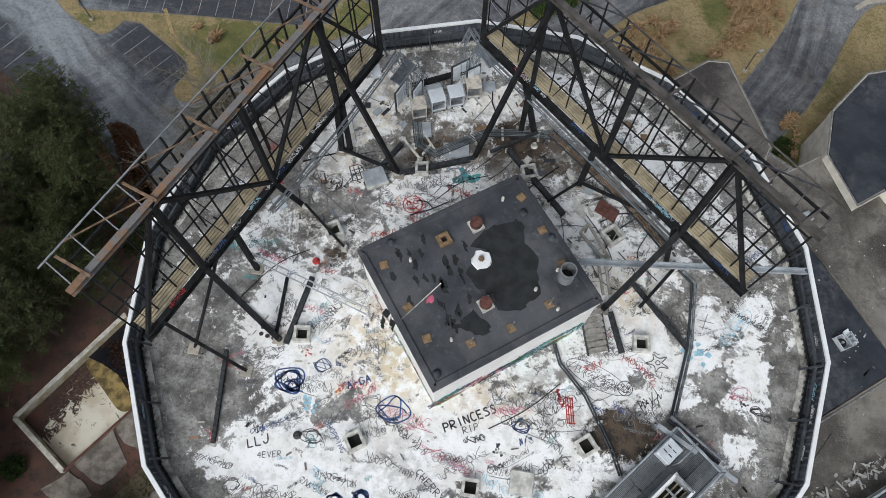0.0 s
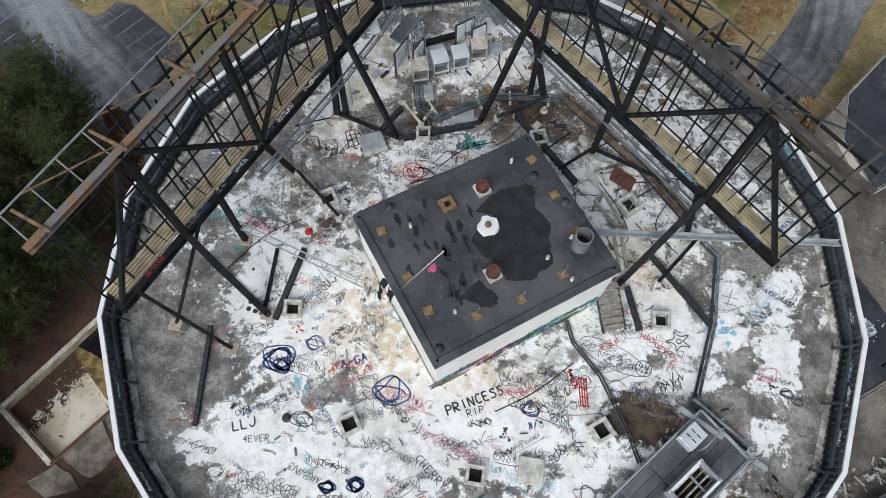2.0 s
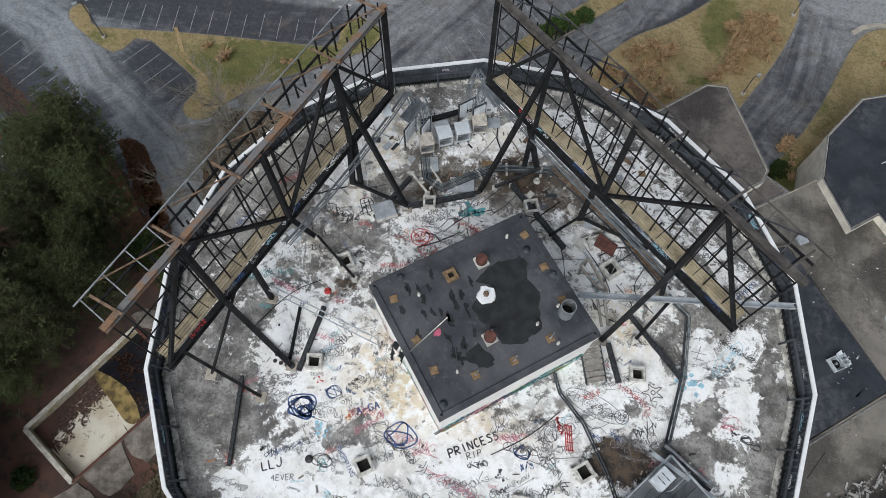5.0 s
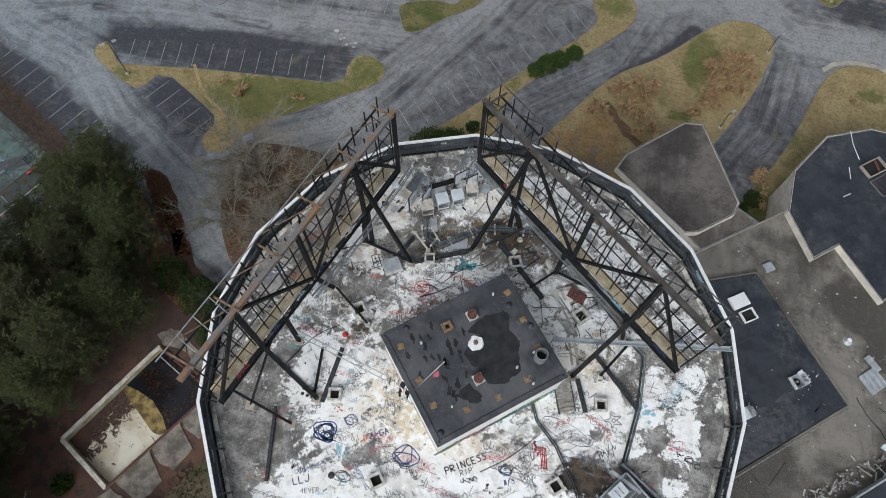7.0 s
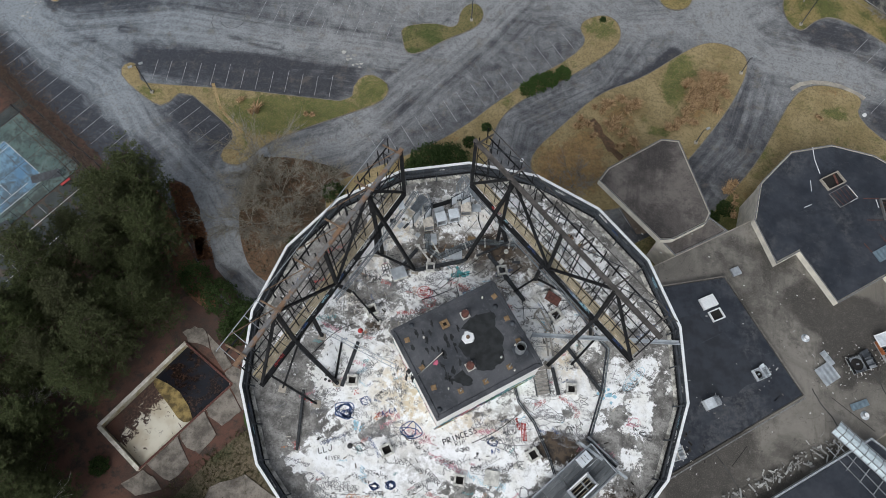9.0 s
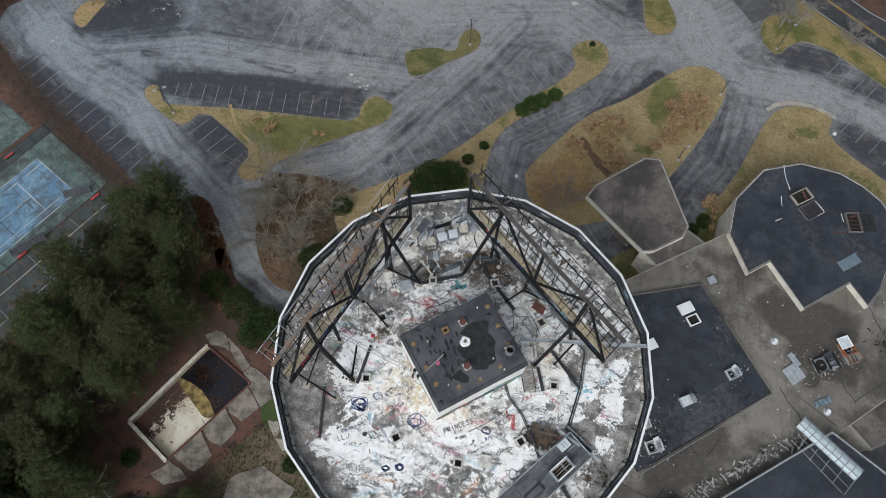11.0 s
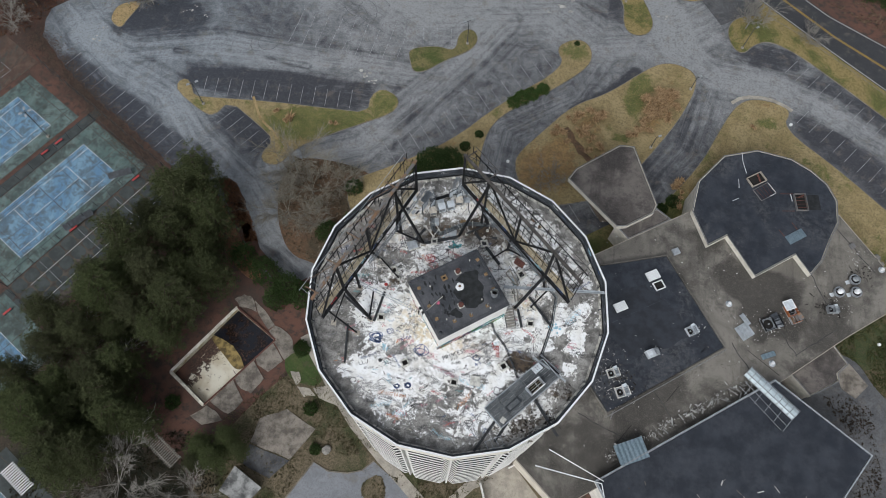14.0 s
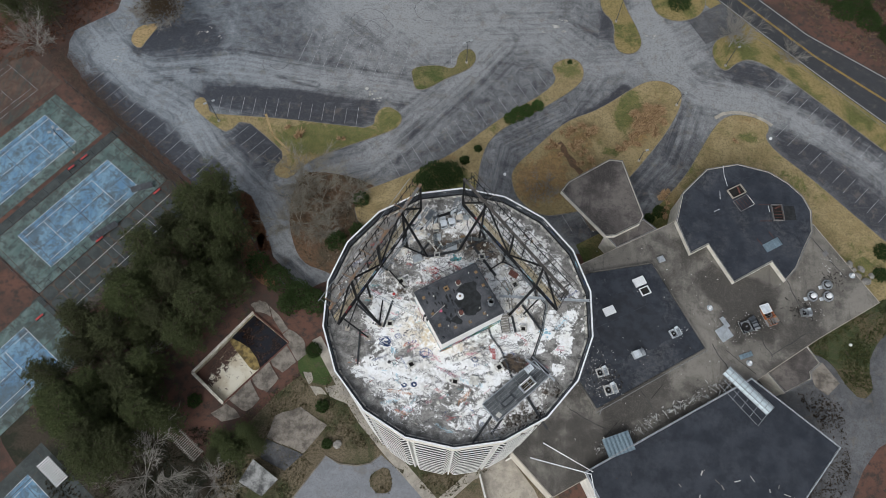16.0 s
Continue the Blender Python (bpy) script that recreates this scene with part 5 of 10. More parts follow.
def make_leaf(name, dark, light, thin_share=0.4, dull=None):
    k = Mat(name, 0.85)
    k.b.inputs["Specular IOR Level"].default_value = 0.1
    tint = k.mix(k.island(), dark, light)
    if dull:
        tint = k.mix(k.math("MULTIPLY", k.n.new("ShaderNodeObjectInfo").outputs["Random"], 0.75), tint, dull)
    k.colour(tint)
    thin, both = k.n.new("ShaderNodeBsdfTranslucent"), k.n.new("ShaderNodeMixShader")
    both.inputs[0].default_value = thin_share
    k.l.new(tint, thin.inputs["Color"])
    k.l.new(k.b.outputs[0], both.inputs[1])
    k.l.new(thin.outputs[0], both.inputs[2])
    k.l.new(both.outputs[0], k.n["Material Output"].inputs["Surface"])
    return k.m


NEEDLES = make_leaf("pine_needles", (0.058, 0.075, 0.032), (0.102, 0.120, 0.050), 0.4, (0.066, 0.068, 0.038))
LEAVES = make_leaf("evergreen_leaves", (0.028, 0.050, 0.018), (0.090, 0.132, 0.046))
STRAWBLADE = make_leaf("dry_grass_blades", (0.21, 0.135, 0.075), (0.62, 0.435, 0.25), 0.25)
BARK = plain("brown_pine_bark", (0.085, 0.06, 0.045), 0.95, vary=0.4, scale=5)
GREYBARK = plain("grey_bare_bark", (0.29, 0.272, 0.245), 0.95, vary=0.3, scale=4)


def spray(verts, faces, c, size, count, rng, flat=0.6):
    """A tuft of narrow leaves round c."""
    for _ in range(count):
        d = Vector((rng.gauss(0, 1), rng.gauss(0, 1), rng.gauss(0.2, flat))).normalized()
        side = d.cross(Vector((rng.gauss(0, 1), rng.gauss(0, 1), rng.gauss(0, 1)))).normalized() * size * rng.uniform(0.16, 0.3)
        tip = c + d * size * rng.uniform(0.6, 1.1)
        i = len(verts)
        mid = c.lerp(tip, 0.45)
        verts += [tuple(c), tuple(mid + side), tuple(tip), tuple(mid - side)]
        faces.append((i, i + 1, i + 2, i + 3))


def needles(verts, faces, c, size, count, rng):
    """A flat fan of needle bundles round c, their broad side up."""
    for _ in range(count):
        a = rng.uniform(0, 6.283)
        d = Vector((math.cos(a), math.sin(a), rng.gauss(0.25, 0.3)))
        side = Vector((-d.y, d.x, rng.gauss(0, 0.35))).normalized() * size * rng.uniform(0.09, 0.18)
        b = c + Vector((rng.gauss(0, 0.16), rng.gauss(0, 0.16), rng.gauss(0, 0.1)))
        tip = b + d * size * rng.uniform(0.6, 1.1)
        i, mid = len(verts), b.lerp(tip, 0.5)
        verts += [tuple(b), tuple(mid + side), tuple(tip), tuple(mid - side)]
        faces.append((i, i + 1, i + 2, i + 3))


def leaf_mesh(name, verts, faces):
    me = bpy.data.meshes.new(name)
    me.from_pydata(verts, [], faces)
    return me


def pine(seed, height, spread):
    """Tall trunk, whorls of limbs and needle tufts along them; the outline is ragged."""
    rng = random.Random(seed)
    ob = thing("pine_tree", "tall dark green pine in the grove beside the tower", "tree", group="pine grove")
    trunk = bmesh.new()
    lean = Vector((rng.uniform(-0.6, 0.6), rng.uniform(-0.6, 0.6), 0))
    add_tube(trunk, [(0, 0, 0), lean * 0.4 + Vector((0, 0, height * 0.5)), lean + Vector((0, 0, height))], [0.28, 0.2, 0.05], 7)
    verts, faces = [], []
    for w in range(13):
        t = 0.3 + 0.7 * w / 12
        z = height * t
        n = rng.randint(5, 7)
        reach = spread * (1.15 - t) ** 0.6 * rng.uniform(0.75, 1.1)
        for i in range(n):
            a = 2 * math.pi * (i + rng.random() * 0.8) / n
            r = reach * rng.uniform(0.6, 1.1)
            base = lean * t + Vector((0, 0, z))
            tip = base + Vector((math.cos(a) * r, math.sin(a) * r, r * rng.uniform(-0.05, 0.3)))
            add_tube(trunk, [base, base.lerp(tip, 0.6) + Vector((0, 0, -0.1)), tip], [0.07, 0.045, 0.015], 4, False)
            for j in range(12):
                f = 0.25 + 0.75 * j / 11
                c = base.lerp(tip, f) + Vector((rng.gauss(0, 0.8), rng.gauss(0, 0.8), rng.gauss(0.05, 0.4)))
                needles(verts, faces, c, rng.uniform(0.28, 0.54), 12, rng)
    part("trunk", trunk, BARK, ob)
    put("crown", leaf_mesh("crown", verts, faces), NEEDLES, ob)
    return ob


PINES = [pine(s, h, r) for s, h, r in ((1, 15, 4.9), (2, 17, 5.3), (3, 12.5, 4.6))]
CANOPY = [(-50.6, 29.0), (-56.8, 27.8), (-60.8, 19.8), (-66.8, 6.6), (-72.4, -3.3), (-72.6, -12.7), (-70.6, -19.0), (-65.0, -25.4), (-59.3, -27.2), (-54.4, -20.9), (-49.8, -15.1), (-51.6, -11.8), (-47.3, -2.0), (-42.6, 6.5), (-42.2, 12.5), (-45.0, 21.6)]
TRUNKS = offset(ccw(CANOPY), 2.2)
rng = random.Random(31)
GROVE = []
GLADES = ((-62.2, -9.4, 3.6), (-69.5, -13.6, 2.6))
for _ in range(4000):
    x, y = rng.uniform(-92, -38), rng.uniform(-36, 34)
    if bool(within(np.array([x]), np.array([y]), TRUNKS)[0]) and all((x - a) ** 2 + (y - b) ** 2 > 4.1 ** 2 for a, b in GROVE) and all((x - a) ** 2 + (y - b) ** 2 > q * q for a, b, q in GLADES):
        GROVE.append((x, y))
for x, y in ((-59.8, -22.4), (-63.4, -21.6), (-71.6, -13.0), (-69.8, -17.4), (-66.6, -20.6), (-56.0, -19.2), (-52.6, -16.8), (-55.6, -13.6), (-64.5, -18.2), (-60.2, -17.4), (-49.6, -17.0), (-57.6, -26.0), (-54.4, -23.2)):
    if all((x - a) ** 2 + (y - b) ** 2 > 2.7 ** 2 for a, b in GROVE):
        GROVE.append((x, y))
rng = random.Random(5)
for i, (x, y) in enumerate(GROVE):
    s = rng.uniform(0.8, 1.12)
    m = pose(x, y, 0, 0, 0, rng.uniform(0, 360)) @ Matrix.Diagonal((s * 1.06, s * 1.06, s, 1))
    if i < 3:
        PINES[i].matrix_basis = m
    else:
        c = copy_thing(PINES[i % 3], Matrix())
        c.matrix_basis = m
for x, y, q in ((-39.4, -18.6, 0.62), (-35.4, -16.6, 0.6), (-36.6, -20.0, 0.66), (-33.0, -18.2, 0.5), (-39.8, -21.4, 0.5)):
    c = copy_thing(PINES[2], Matrix())
    c.matrix_basis = pose(x, y, 0, 0, 0, rng.uniform(0, 360)) @ Matrix.Diagonal((q, q, q * 0.8, 1))
    tagged(c, "bushy dark green evergreen beside the stained slab", "tree", group="yard evergreens")
for x, y in ((-113, 66), (-106, 68), (-119, 70), (82, 112), (90, 108), (98, 104), (88, 118), (106, 100), (-122, 92), (-115, 84), (-130, 78), (92, 118), (104, 110), (84, 128), (112, 98), (120, 112), (98, 130)):
    c = copy_thing(PINES[0], Matrix())
    c.matrix_basis = pose(x, y, 0, 0, 0, rng.uniform(0, 360))
    tagged(c, "dark evergreen tree at the edge of the grounds", "tree", group="boundary trees")


def shrub(seed, r, h, material, label, at, scale=(1, 1, 1)):
    """A clipped or loose evergreen: short stems under a shell of leaf tufts."""
    rng = random.Random(seed)
    ob = thing("shrub", label, "shrub", Matrix.Translation((*at, 0.1)) @ Matrix.Diagonal((*scale, 1)), group="shrubs")
    stems = bmesh.new()
    verts, faces = [], []
    for i in range(7):
        a = i * 0.9
        add_tube(stems, [(0, 0, -0.1), (math.cos(a) * r * 0.6, math.sin(a) * r * 0.6, h * 0.6)], [0.05, 0.02], 4, False)
    for _ in range(int(130 * r + 60 * r * r)):
        d = Vector((rng.gauss(0, 1), rng.gauss(0, 1), abs(rng.gauss(0, 1)))).normalized()
        k = rng.uniform(0.6, 1.05) * (1 + 0.18 * noise.noise(d * 2.2 + Vector((seed, 0, 0))))
        spray(verts, faces, Vector((d.x * r * k, d.y * r * k, d.z * h * k)), 0.3, 6, rng, 0.8)
    part("stem", stems, BARK, ob)
    put("foliage", leaf_mesh("foliage", verts, faces), material, ob)
    return ob


LAWN_SHRUBS = ((5.1, 62.5, 1.9, 1.8), (7.0, 63.8, 1.7, 1.6), (3.4, 61.0, 1.5, 1.5), (9.2, 65.5, 1.5, 1.6), (-10.4, 42.8, 3.9, 4.4), (-7.6, 44.2, 3.2, 3.8), (-12.6, 41.4, 2.6, 3.4), (-5.0, 48.6, 1.1, 1.2), (-25.4, 35.0, 1.8, 2.6), (-28.3, 24.6, 2.3, 3.2), (-24.5, 27.6, 1.8, 2.8), (-42.6, 16.5, 2.6, 5.0), (-37.8, 14.2, 2.9, 5.0), (-32.9, 11.9, 2.9, 5.2), (-29.4, 10.7, 2.8, 5.0), (-34.4, 9.6, 2.4, 4.0), (-47.4, -12.2, 1.4, 1.6))
YARD_SHRUBS = ((-23.2, -9.0, 1.3, 1.1), (-20.8, -15.6, 1.0, 0.9), (84.8, 41.9, 2.0, 1.6), (84, 36.7, 1.6, 1.4), (38, 43.3, 1.5, 1.3), (40, 101.8, 3.0, 4.5), (80, 106, 3.0, 2.6), (86, 104, 3.2, 2.8), (91, 100.5, 3.0, 2.6), (84, 109.5, 3.2, 3.0), (76, 110.5, 3.0, 2.6), (95, 97, 2.8, 2.4), (15.3, 79.2, 0.6, 0.6), (-2.6, 52.0, 0.9, 0.9), (36.0, 41.4, 1.2, 1.2), (-27.5, 1.2, 1.6, 1.6))
SHRUBS = (*LAWN_SHRUBS, *YARD_SHRUBS)
HEDGE = make_leaf("clipped_hedge_leaves", (0.05, 0.09, 0.026), (0.13, 0.20, 0.062))
for i, (x, y, r, h) in enumerate(SHRUBS):
    if i < 4:
        shrub(20 + i, r, h, HEDGE, "clipped bright green hedge shrub beside the drive", (x, y))
    else:
        shrub(20 + i, r, h, LEAVES, "rounded dark green evergreen shrub on the grounds", (x, y))


def grass_clump(seed, at, r, h):
    """Several tussocks side by side, each a fountain of blades that arch over at the tips."""
    rng = random.Random(seed)
    ob = thing("ornamental_grass", "clump of tall dry tan ornamental grass on the lawn", "grass clump", Matrix.Translation((*at, 0.15)), group="dry grass clumps")
    verts, faces = [], []
    r *= 1.25
    for _ in range(max(2, int(1.9 * r * r))):
        a, q = rng.uniform(0, 6.283), r * math.sqrt(rng.random())
        c = Vector((math.cos(a) * q, math.sin(a) * q * 0.85, 0))
        tall = 1.25 * h * rng.uniform(0.65, 1.1)
        lean = Vector((rng.gauss(0, 0.15), rng.gauss(0, 0.15), 0))
        for _ in range(130):
            a2 = rng.uniform(0, 6.283)
            out = Vector((math.cos(a2), math.sin(a2), 0)) * rng.uniform(0.15, 0.6) + lean
            k = tall * rng.uniform(0.6, 1.1)
            b = c + out * 0.25
            mid = b + out * k * 0.45 + Vector((0, 0, k * 0.7))
            tip = b + out * k * 1.15 + Vector((0, 0, k * rng.uniform(0.55, 0.8)))
            s = Vector((-out.y, out.x, 0)).normalized() * 0.055
            i = len(verts)
            verts += [tuple(b - s), tuple(b + s), tuple(mid + s), tuple(mid - s), tuple(tip)]
            faces += [(i, i + 1, i + 2, i + 3), (i + 3, i + 2, i + 4)]
    put("grass_blades", leaf_mesh("grass_blades", verts, faces), STRAWBLADE, ob)["kind"] = "stuff"


CLUMPS = ((34.9, 67.6, 2.2, 1.7), (36.9, 66.6, 1.6, 1.5), (32.6, 66.0, 1.7, 1.6), (34.2, 63.4, 1.9, 1.6), (32.4, 60.6, 1.7, 1.5), (32.2, 63.2, 1.2, 1.3), (29.4, 58.2, 1.3, 1.2), (27.6, 56.8, 0.9, 1.0), (21.0, 61.0, 1.7, 1.5), (17.0, 59.0, 1.3, 1.4), (18.0, 57.0, 1.2, 1.3), (19.8, 55.0, 1.3, 1.3), (21.2, 52.4, 1.4, 1.3), (13.6, 55.4, 1.3, 1.2), (14.8, 53.6, 0.9, 1.0), (22.6, 50.6, 1.0, 1.1), (-41.9, 46.9, 1.0, 1.5), (-45.9, 50.2, 0.8, 0.9), (53.6, 64.5, 0.9, 0.6), (39.0, 47.5, 1.3, 1.2), (38.6, 45.6, 1.2, 1.1), (40.0, 43.0, 1.1, 1.0), (-33.2, 48.6, 0.9, 0.8))
for i, (x, y, r, h) in enumerate(CLUMPS):
    grass_clump(60 + i, (x, y), r, h)


VINEBARK = plain("olive_brown_bark", (0.255, 0.235, 0.19), 0.95, vary=0.4, scale=4)
PALETWIG = plain("pale_grey_twigs", (0.25, 0.235, 0.21), 0.95, vary=0.3, scale=4)


def bare_tree(seed, at, height, label="leafless grey deciduous tree with fine twigs", bark=GREYBARK, spread=1.0):
    """A short trunk, long limbs that arch outwards, and ever finer side branches along each of them."""
    rng = random.Random(seed)
    ob = thing("bare_tree", label, "tree", Matrix.Translation((*at, 0.0)), group="bare trees")
    trunk, twigs = bmesh.new(), bmesh.new()

    def grow(p, d, length, r, depth):
        bm = trunk if depth >= 5 else twigs
        r = max(r, 0.0017 * height)
        bend = Vector((rng.gauss(0, 0.07), rng.gauss(0, 0.07), rng.gauss(0.02, 0.05))) * length
        line = [p, p + d * length * 0.5 + bend, p + d * length + bend * 1.5]
        if depth > 2:
            add_tube(bm, line, [r, r * 0.8, r * 0.6], 5 if depth >= 5 else 3, False)
        else:
            add_tube(bm, line[::2], [r, r * 0.6], 3, False)
        if depth == 1:
            return
        for f in (1.0, rng.uniform(0.35, 0.5), rng.uniform(0.5, 0.7), rng.uniform(0.7, 0.9))[:4 if 2 < depth < 6 else 3]:
            turn = 0.2 if f == 1.0 else 0.5
            side = Vector((rng.gauss(0, turn), rng.gauss(0, turn), rng.gauss(0.03, turn * 0.55)))
            at_ = line[0].lerp(line[1], f * 2) if f < 0.5 else line[1].lerp(line[2], f * 2 - 1)
            grow(at_, (d + side).normalized(), length * (rng.uniform(0.78, 0.9) if f == 1.0 else rng.uniform(0.5, 0.72)), r * (0.62 if f == 1.0 else 0.48), depth - 1)

    add_tube(trunk, [(0, 0, -0.1), (0, 0, height * 0.2)], [height * 0.016, height * 0.012], 7, False)
    for i in range(6):
        a = i * 1.047 + rng.uniform(-0.35, 0.35)
        tilt = rng.uniform(0.45, 1.15) * spread
        grow(Vector((0, 0, height * rng.uniform(0.13, 0.2))), Vector((math.cos(a) * tilt, math.sin(a) * tilt, 0.8)).normalized(), height * rng.uniform(0.22, 0.3), height * 0.0065, 6)
    part("trunk", trunk, bark, ob)
    part("branchwork", twigs, bark, ob)["kind"] = "stuff"
    return ob


for i, (x, y, h) in enumerate(((-51.0, -26.6, 13), (-39.0, -26.4, 7.5), (-62.6, -9.4, 14), (-46.0, -34.0, 12), (-86.0, 72.0, 9), (52.5, 90.5, 10), (-108.0, 61.0, 11), (66.5, 88.5, 6), (-112, 70, 10), (-104, 78, 10), (-99, 83, 9))):
    bare_tree(100 + i, (x, y), h, spread=2.3 if y < 0 else 1.0)
bare_tree(150, (13.0, 43.0), 6.5, "low leafless grey ornamental tree on the lawn", PALETWIG, 1.5)
for i, (x, y, h) in enumerate(((-37.6, 37.0, 12), (-33.2, 32.4, 11), (-36.6, 27.0, 11), (-31.0, 25.4, 8.5), (-27.4, 35.6, 8))):
    bare_tree(120 + i, (x, y), h, "leafless olive-brown tree hung with dead vines", VINEBARK, 1.2)
dirt = tagged(part("dirt_trench", prism([(14.8, 56.6), (15.5, 57.3), (16.8, 55.9), (17.4, 54.4), (19.2, 53.0), (19.9, 51.4), (21.2, 50.5), (20.4, 49.4), (19.0, 50.9), (18.3, 51.0), (17.1, 53.2), (15.8, 54.1), (15.6, 55.4)], 0.0, 0.195), LEAFBED), "strip of bare dark soil across the lawn", "soil", kind="structure")


oak = bare_tree(140, (-80.5, 73.0), 11, "brown-leaved oak leaning over the small island")
rngo = random.Random(6)
verts, faces = [], []
for _ in range(1500):
    d = Vector((rngo.gauss(0, 1), rngo.gauss(0, 1), rngo.gauss(0, 0.6)))
    spray(verts, faces, Vector((0, 0, 7.0)) + Vector((d.x * 2.2, d.y * 2.0, d.z * 1.8)), 0.3, 5, rngo)
put("dry_leaves", leaf_mesh("dry_leaves", verts, faces), make_leaf("dead_oak_leaves", (0.06, 0.045, 0.028), (0.14, 0.10, 0.06)), oak)["kind"] = "stuff"

# ---- lamp posts ----


def street_lamp(at, h, heads, label):
    ob = thing("street_lamp", label, "lamp post", Matrix.Translation((*at, 0.05)), group="lamp posts")
    part("base", box((0.55, 0.55, 0.5), pose(0, 0, 0.25), 0.06), CONCRETE, ob, "concrete pedestal")
    part("pole", tube([(0, 0, 0.4), (0, 0, h)], [0.09, 0.06], 8), DARKGREY, ob)
    for i in range(heads):
        a = i * 2 * math.pi / heads + 0.6
        arm = part("lamp_arm", bar((0, 0, h - 0.1), (0.6 * math.cos(a), 0.6 * math.sin(a), h - 0.05), 0.06, 0.06), DARKGREY, ob)
        part("lamp_head", box((0.7, 0.42, 0.2), pose(0.9 * math.cos(a), 0.9 * math.sin(a), h, 0, 0, math.degrees(a)), 0.04), GALV, arm)


for at, h, heads in (((-61.2, 49.0), 7.5, 2), ((-8.7, 74.8), 7.5, 2), ((51.7, 84.7), 6.5, 1), ((25.2, 93.3), 7.5, 1), ((-90.1, 35.6), 9.0, 4), ((33.0, 55.3), 4.0, 1), ((40.7, 71.5), 4.2, 1)):
    street_lamp(at, h, heads, "dark lamp post with box heads on a concrete base")
for x, y in ((4.2, 46.7), (62, 66.2), (77, 20.5)):
    ob = thing("white_marker", "small white round utility cap on the grass", "utility cap", Matrix.Translation((x, y, 0.12)), group="utility caps")
    part("cap", tube([(0, 0, 0), (0, 0, 0.3), (0, 0, 0.36)], [0.32, 0.32, 0.2], 12), COPING, ob)

def tufts(name, label, poly, count, size, material, seed, z=0.08):
    """Small weeds or leaves strewn over a piece of ground."""
    rng = random.Random(seed)
    ob = thing(name, label, "weeds", kind="stuff")
    verts, faces = [], []
    x0, x1, y0, y1 = (f(p[i] for p in poly) for i in (0, 1) for f in (min, max))
    while count:
        x, y = rng.uniform(x0, x1), rng.uniform(y0, y1)
        if within(np.array([x]), np.array([y]), poly)[0] and noise.noise(Vector((x * 0.25, y * 0.25, seed))) > rng.uniform(-0.5, 0.35):
            spray(verts, faces, Vector((x, y, z)), size * rng.uniform(0.5, 1.4), 6, rng, 0.5)
            count -= 1
    put("tuft", leaf_mesh("tuft", verts, faces), material, ob)["kind"] = "stuff"


# ---- pool and the yard round it ----


def make_peeling():
    k = Mat("peeling_white_pool_plaster", 0.85).geo()
    xyz = k.n.new("ShaderNodeSeparateXYZ")
    k.l.new(k.co, xyz.inputs[0])
    # leaves have drifted against the north-western side
    d = k.math("SUBTRACT", k.math("MULTIPLY", k.math("ADD", xyz.outputs["X"], 49.3), 0.857), k.math("MULTIPLY", k.math("ADD", xyz.outputs["Y"], 6.9), 0.516))
    f = k.math("ADD", k.noise(0.9, 7, 0.7, distort=0.8), k.ramp(d, 0.5, 5.0, -0.2, 0.06))
    k.colour(k.mix(k.ramp(f, 0.42, 0.49), k.mix(k.ramp(k.noise(3.0, 5, 0.7), 0.45, 0.62), (0.050, 0.028, 0.021), (0.105, 0.062, 0.046)), k.mix(k.ramp(k.noise(0.25, 3), 0.4, 0.6), (0.70, 0.66, 0.55), (0.55, 0.48, 0.36))))
    k.bump(f, 0.3, 0.03)
    return k.m


PLASTER = make_peeling()
def make_water():
    k = Mat("dark_stagnant_water", 0.1).geo()
    k.b.inputs["Specular IOR Level"].default_value = 0.45
    k.colour(k.mix(k.ramp(k.noise(0.45, 6, 0.72), 0.46, 0.58), (0.012, 0.013, 0.018), k.mix(k.ramp(k.noise(2.5, 4, 0.7), 0.5, 0.62), (0.016, 0.010, 0.008), (0.06, 0.032, 0.022))))
    return k.m


WATER = make_water()
ALGAE = plain("yellow_brown_pool_silt", (0.25, 0.18, 0.065), 0.8, vary=0.6, scale=1.1)
part("basin_slope", prism([(-44.6, 0.9), (-49.3, -6.9), (-42.0, -11.3), (-37.2, -4.0)], -1.75, -1.2), PLASTER, pool, "peeling white sloping floor")
part("silt_bank", prism(round_off([(-44.9, 0.6), (-43.6, -0.6), (-41.2, -2.4), (-38.6, -4.6), (-37.0, -3.6), (-37.4, -2.4), (-40.2, -0.2), (-43.8, 1.6)], 2), -1.6, -1.14), ALGAE, pool, "yellow-brown silt at the waterline")
part("water", prism([(-41.4, 6.5), (-44.6, 1.2), (-42.6, 0.7), (-40.4, -0.2), (-38.4, -2.0), (-37.2, -3.8), (-33.0, 2.0)], -1.5, -1.1), WATER, pool, "dark stagnant water")
part("leaf_drift", prism([(x + rngt.gauss(0, 0.12), y + rngt.gauss(0, 0.12)) for x, y in ((-49.2, -6.9), (-48.2, -5.2), (-47.0, -3.2), (-45.9, -1.4), (-45.6, -2.2), (-46.4, -3.4), (-46.2, -4.6), (-47.0, -5.2), (-46.3, -6.4), (-47.2, -6.9), (-46.0, -8.2), (-45.2, -9.2), (-46.2, -8.8), (-47.6, -7.9))], -1.3, -1.185), LITTER, pool, "drift of brown leaves")
CURB = make_concrete("chalky_white_pool_edge", (0.72, 0.69, 0.61), (0.45, 0.41, 0.34), 1.2)
for a, b in zip(POOL, [*POOL[1:], POOL[0]]):
    part("coping_stone", bar((*a, 0.22), (*b, 0.22), 0.55 if a[0] < -41 and b[0] < -41.5 else 0.3, 0.08, 0.02), CURB if a[0] < -41 and b[0] < -41.5 else REDRUST, pool)
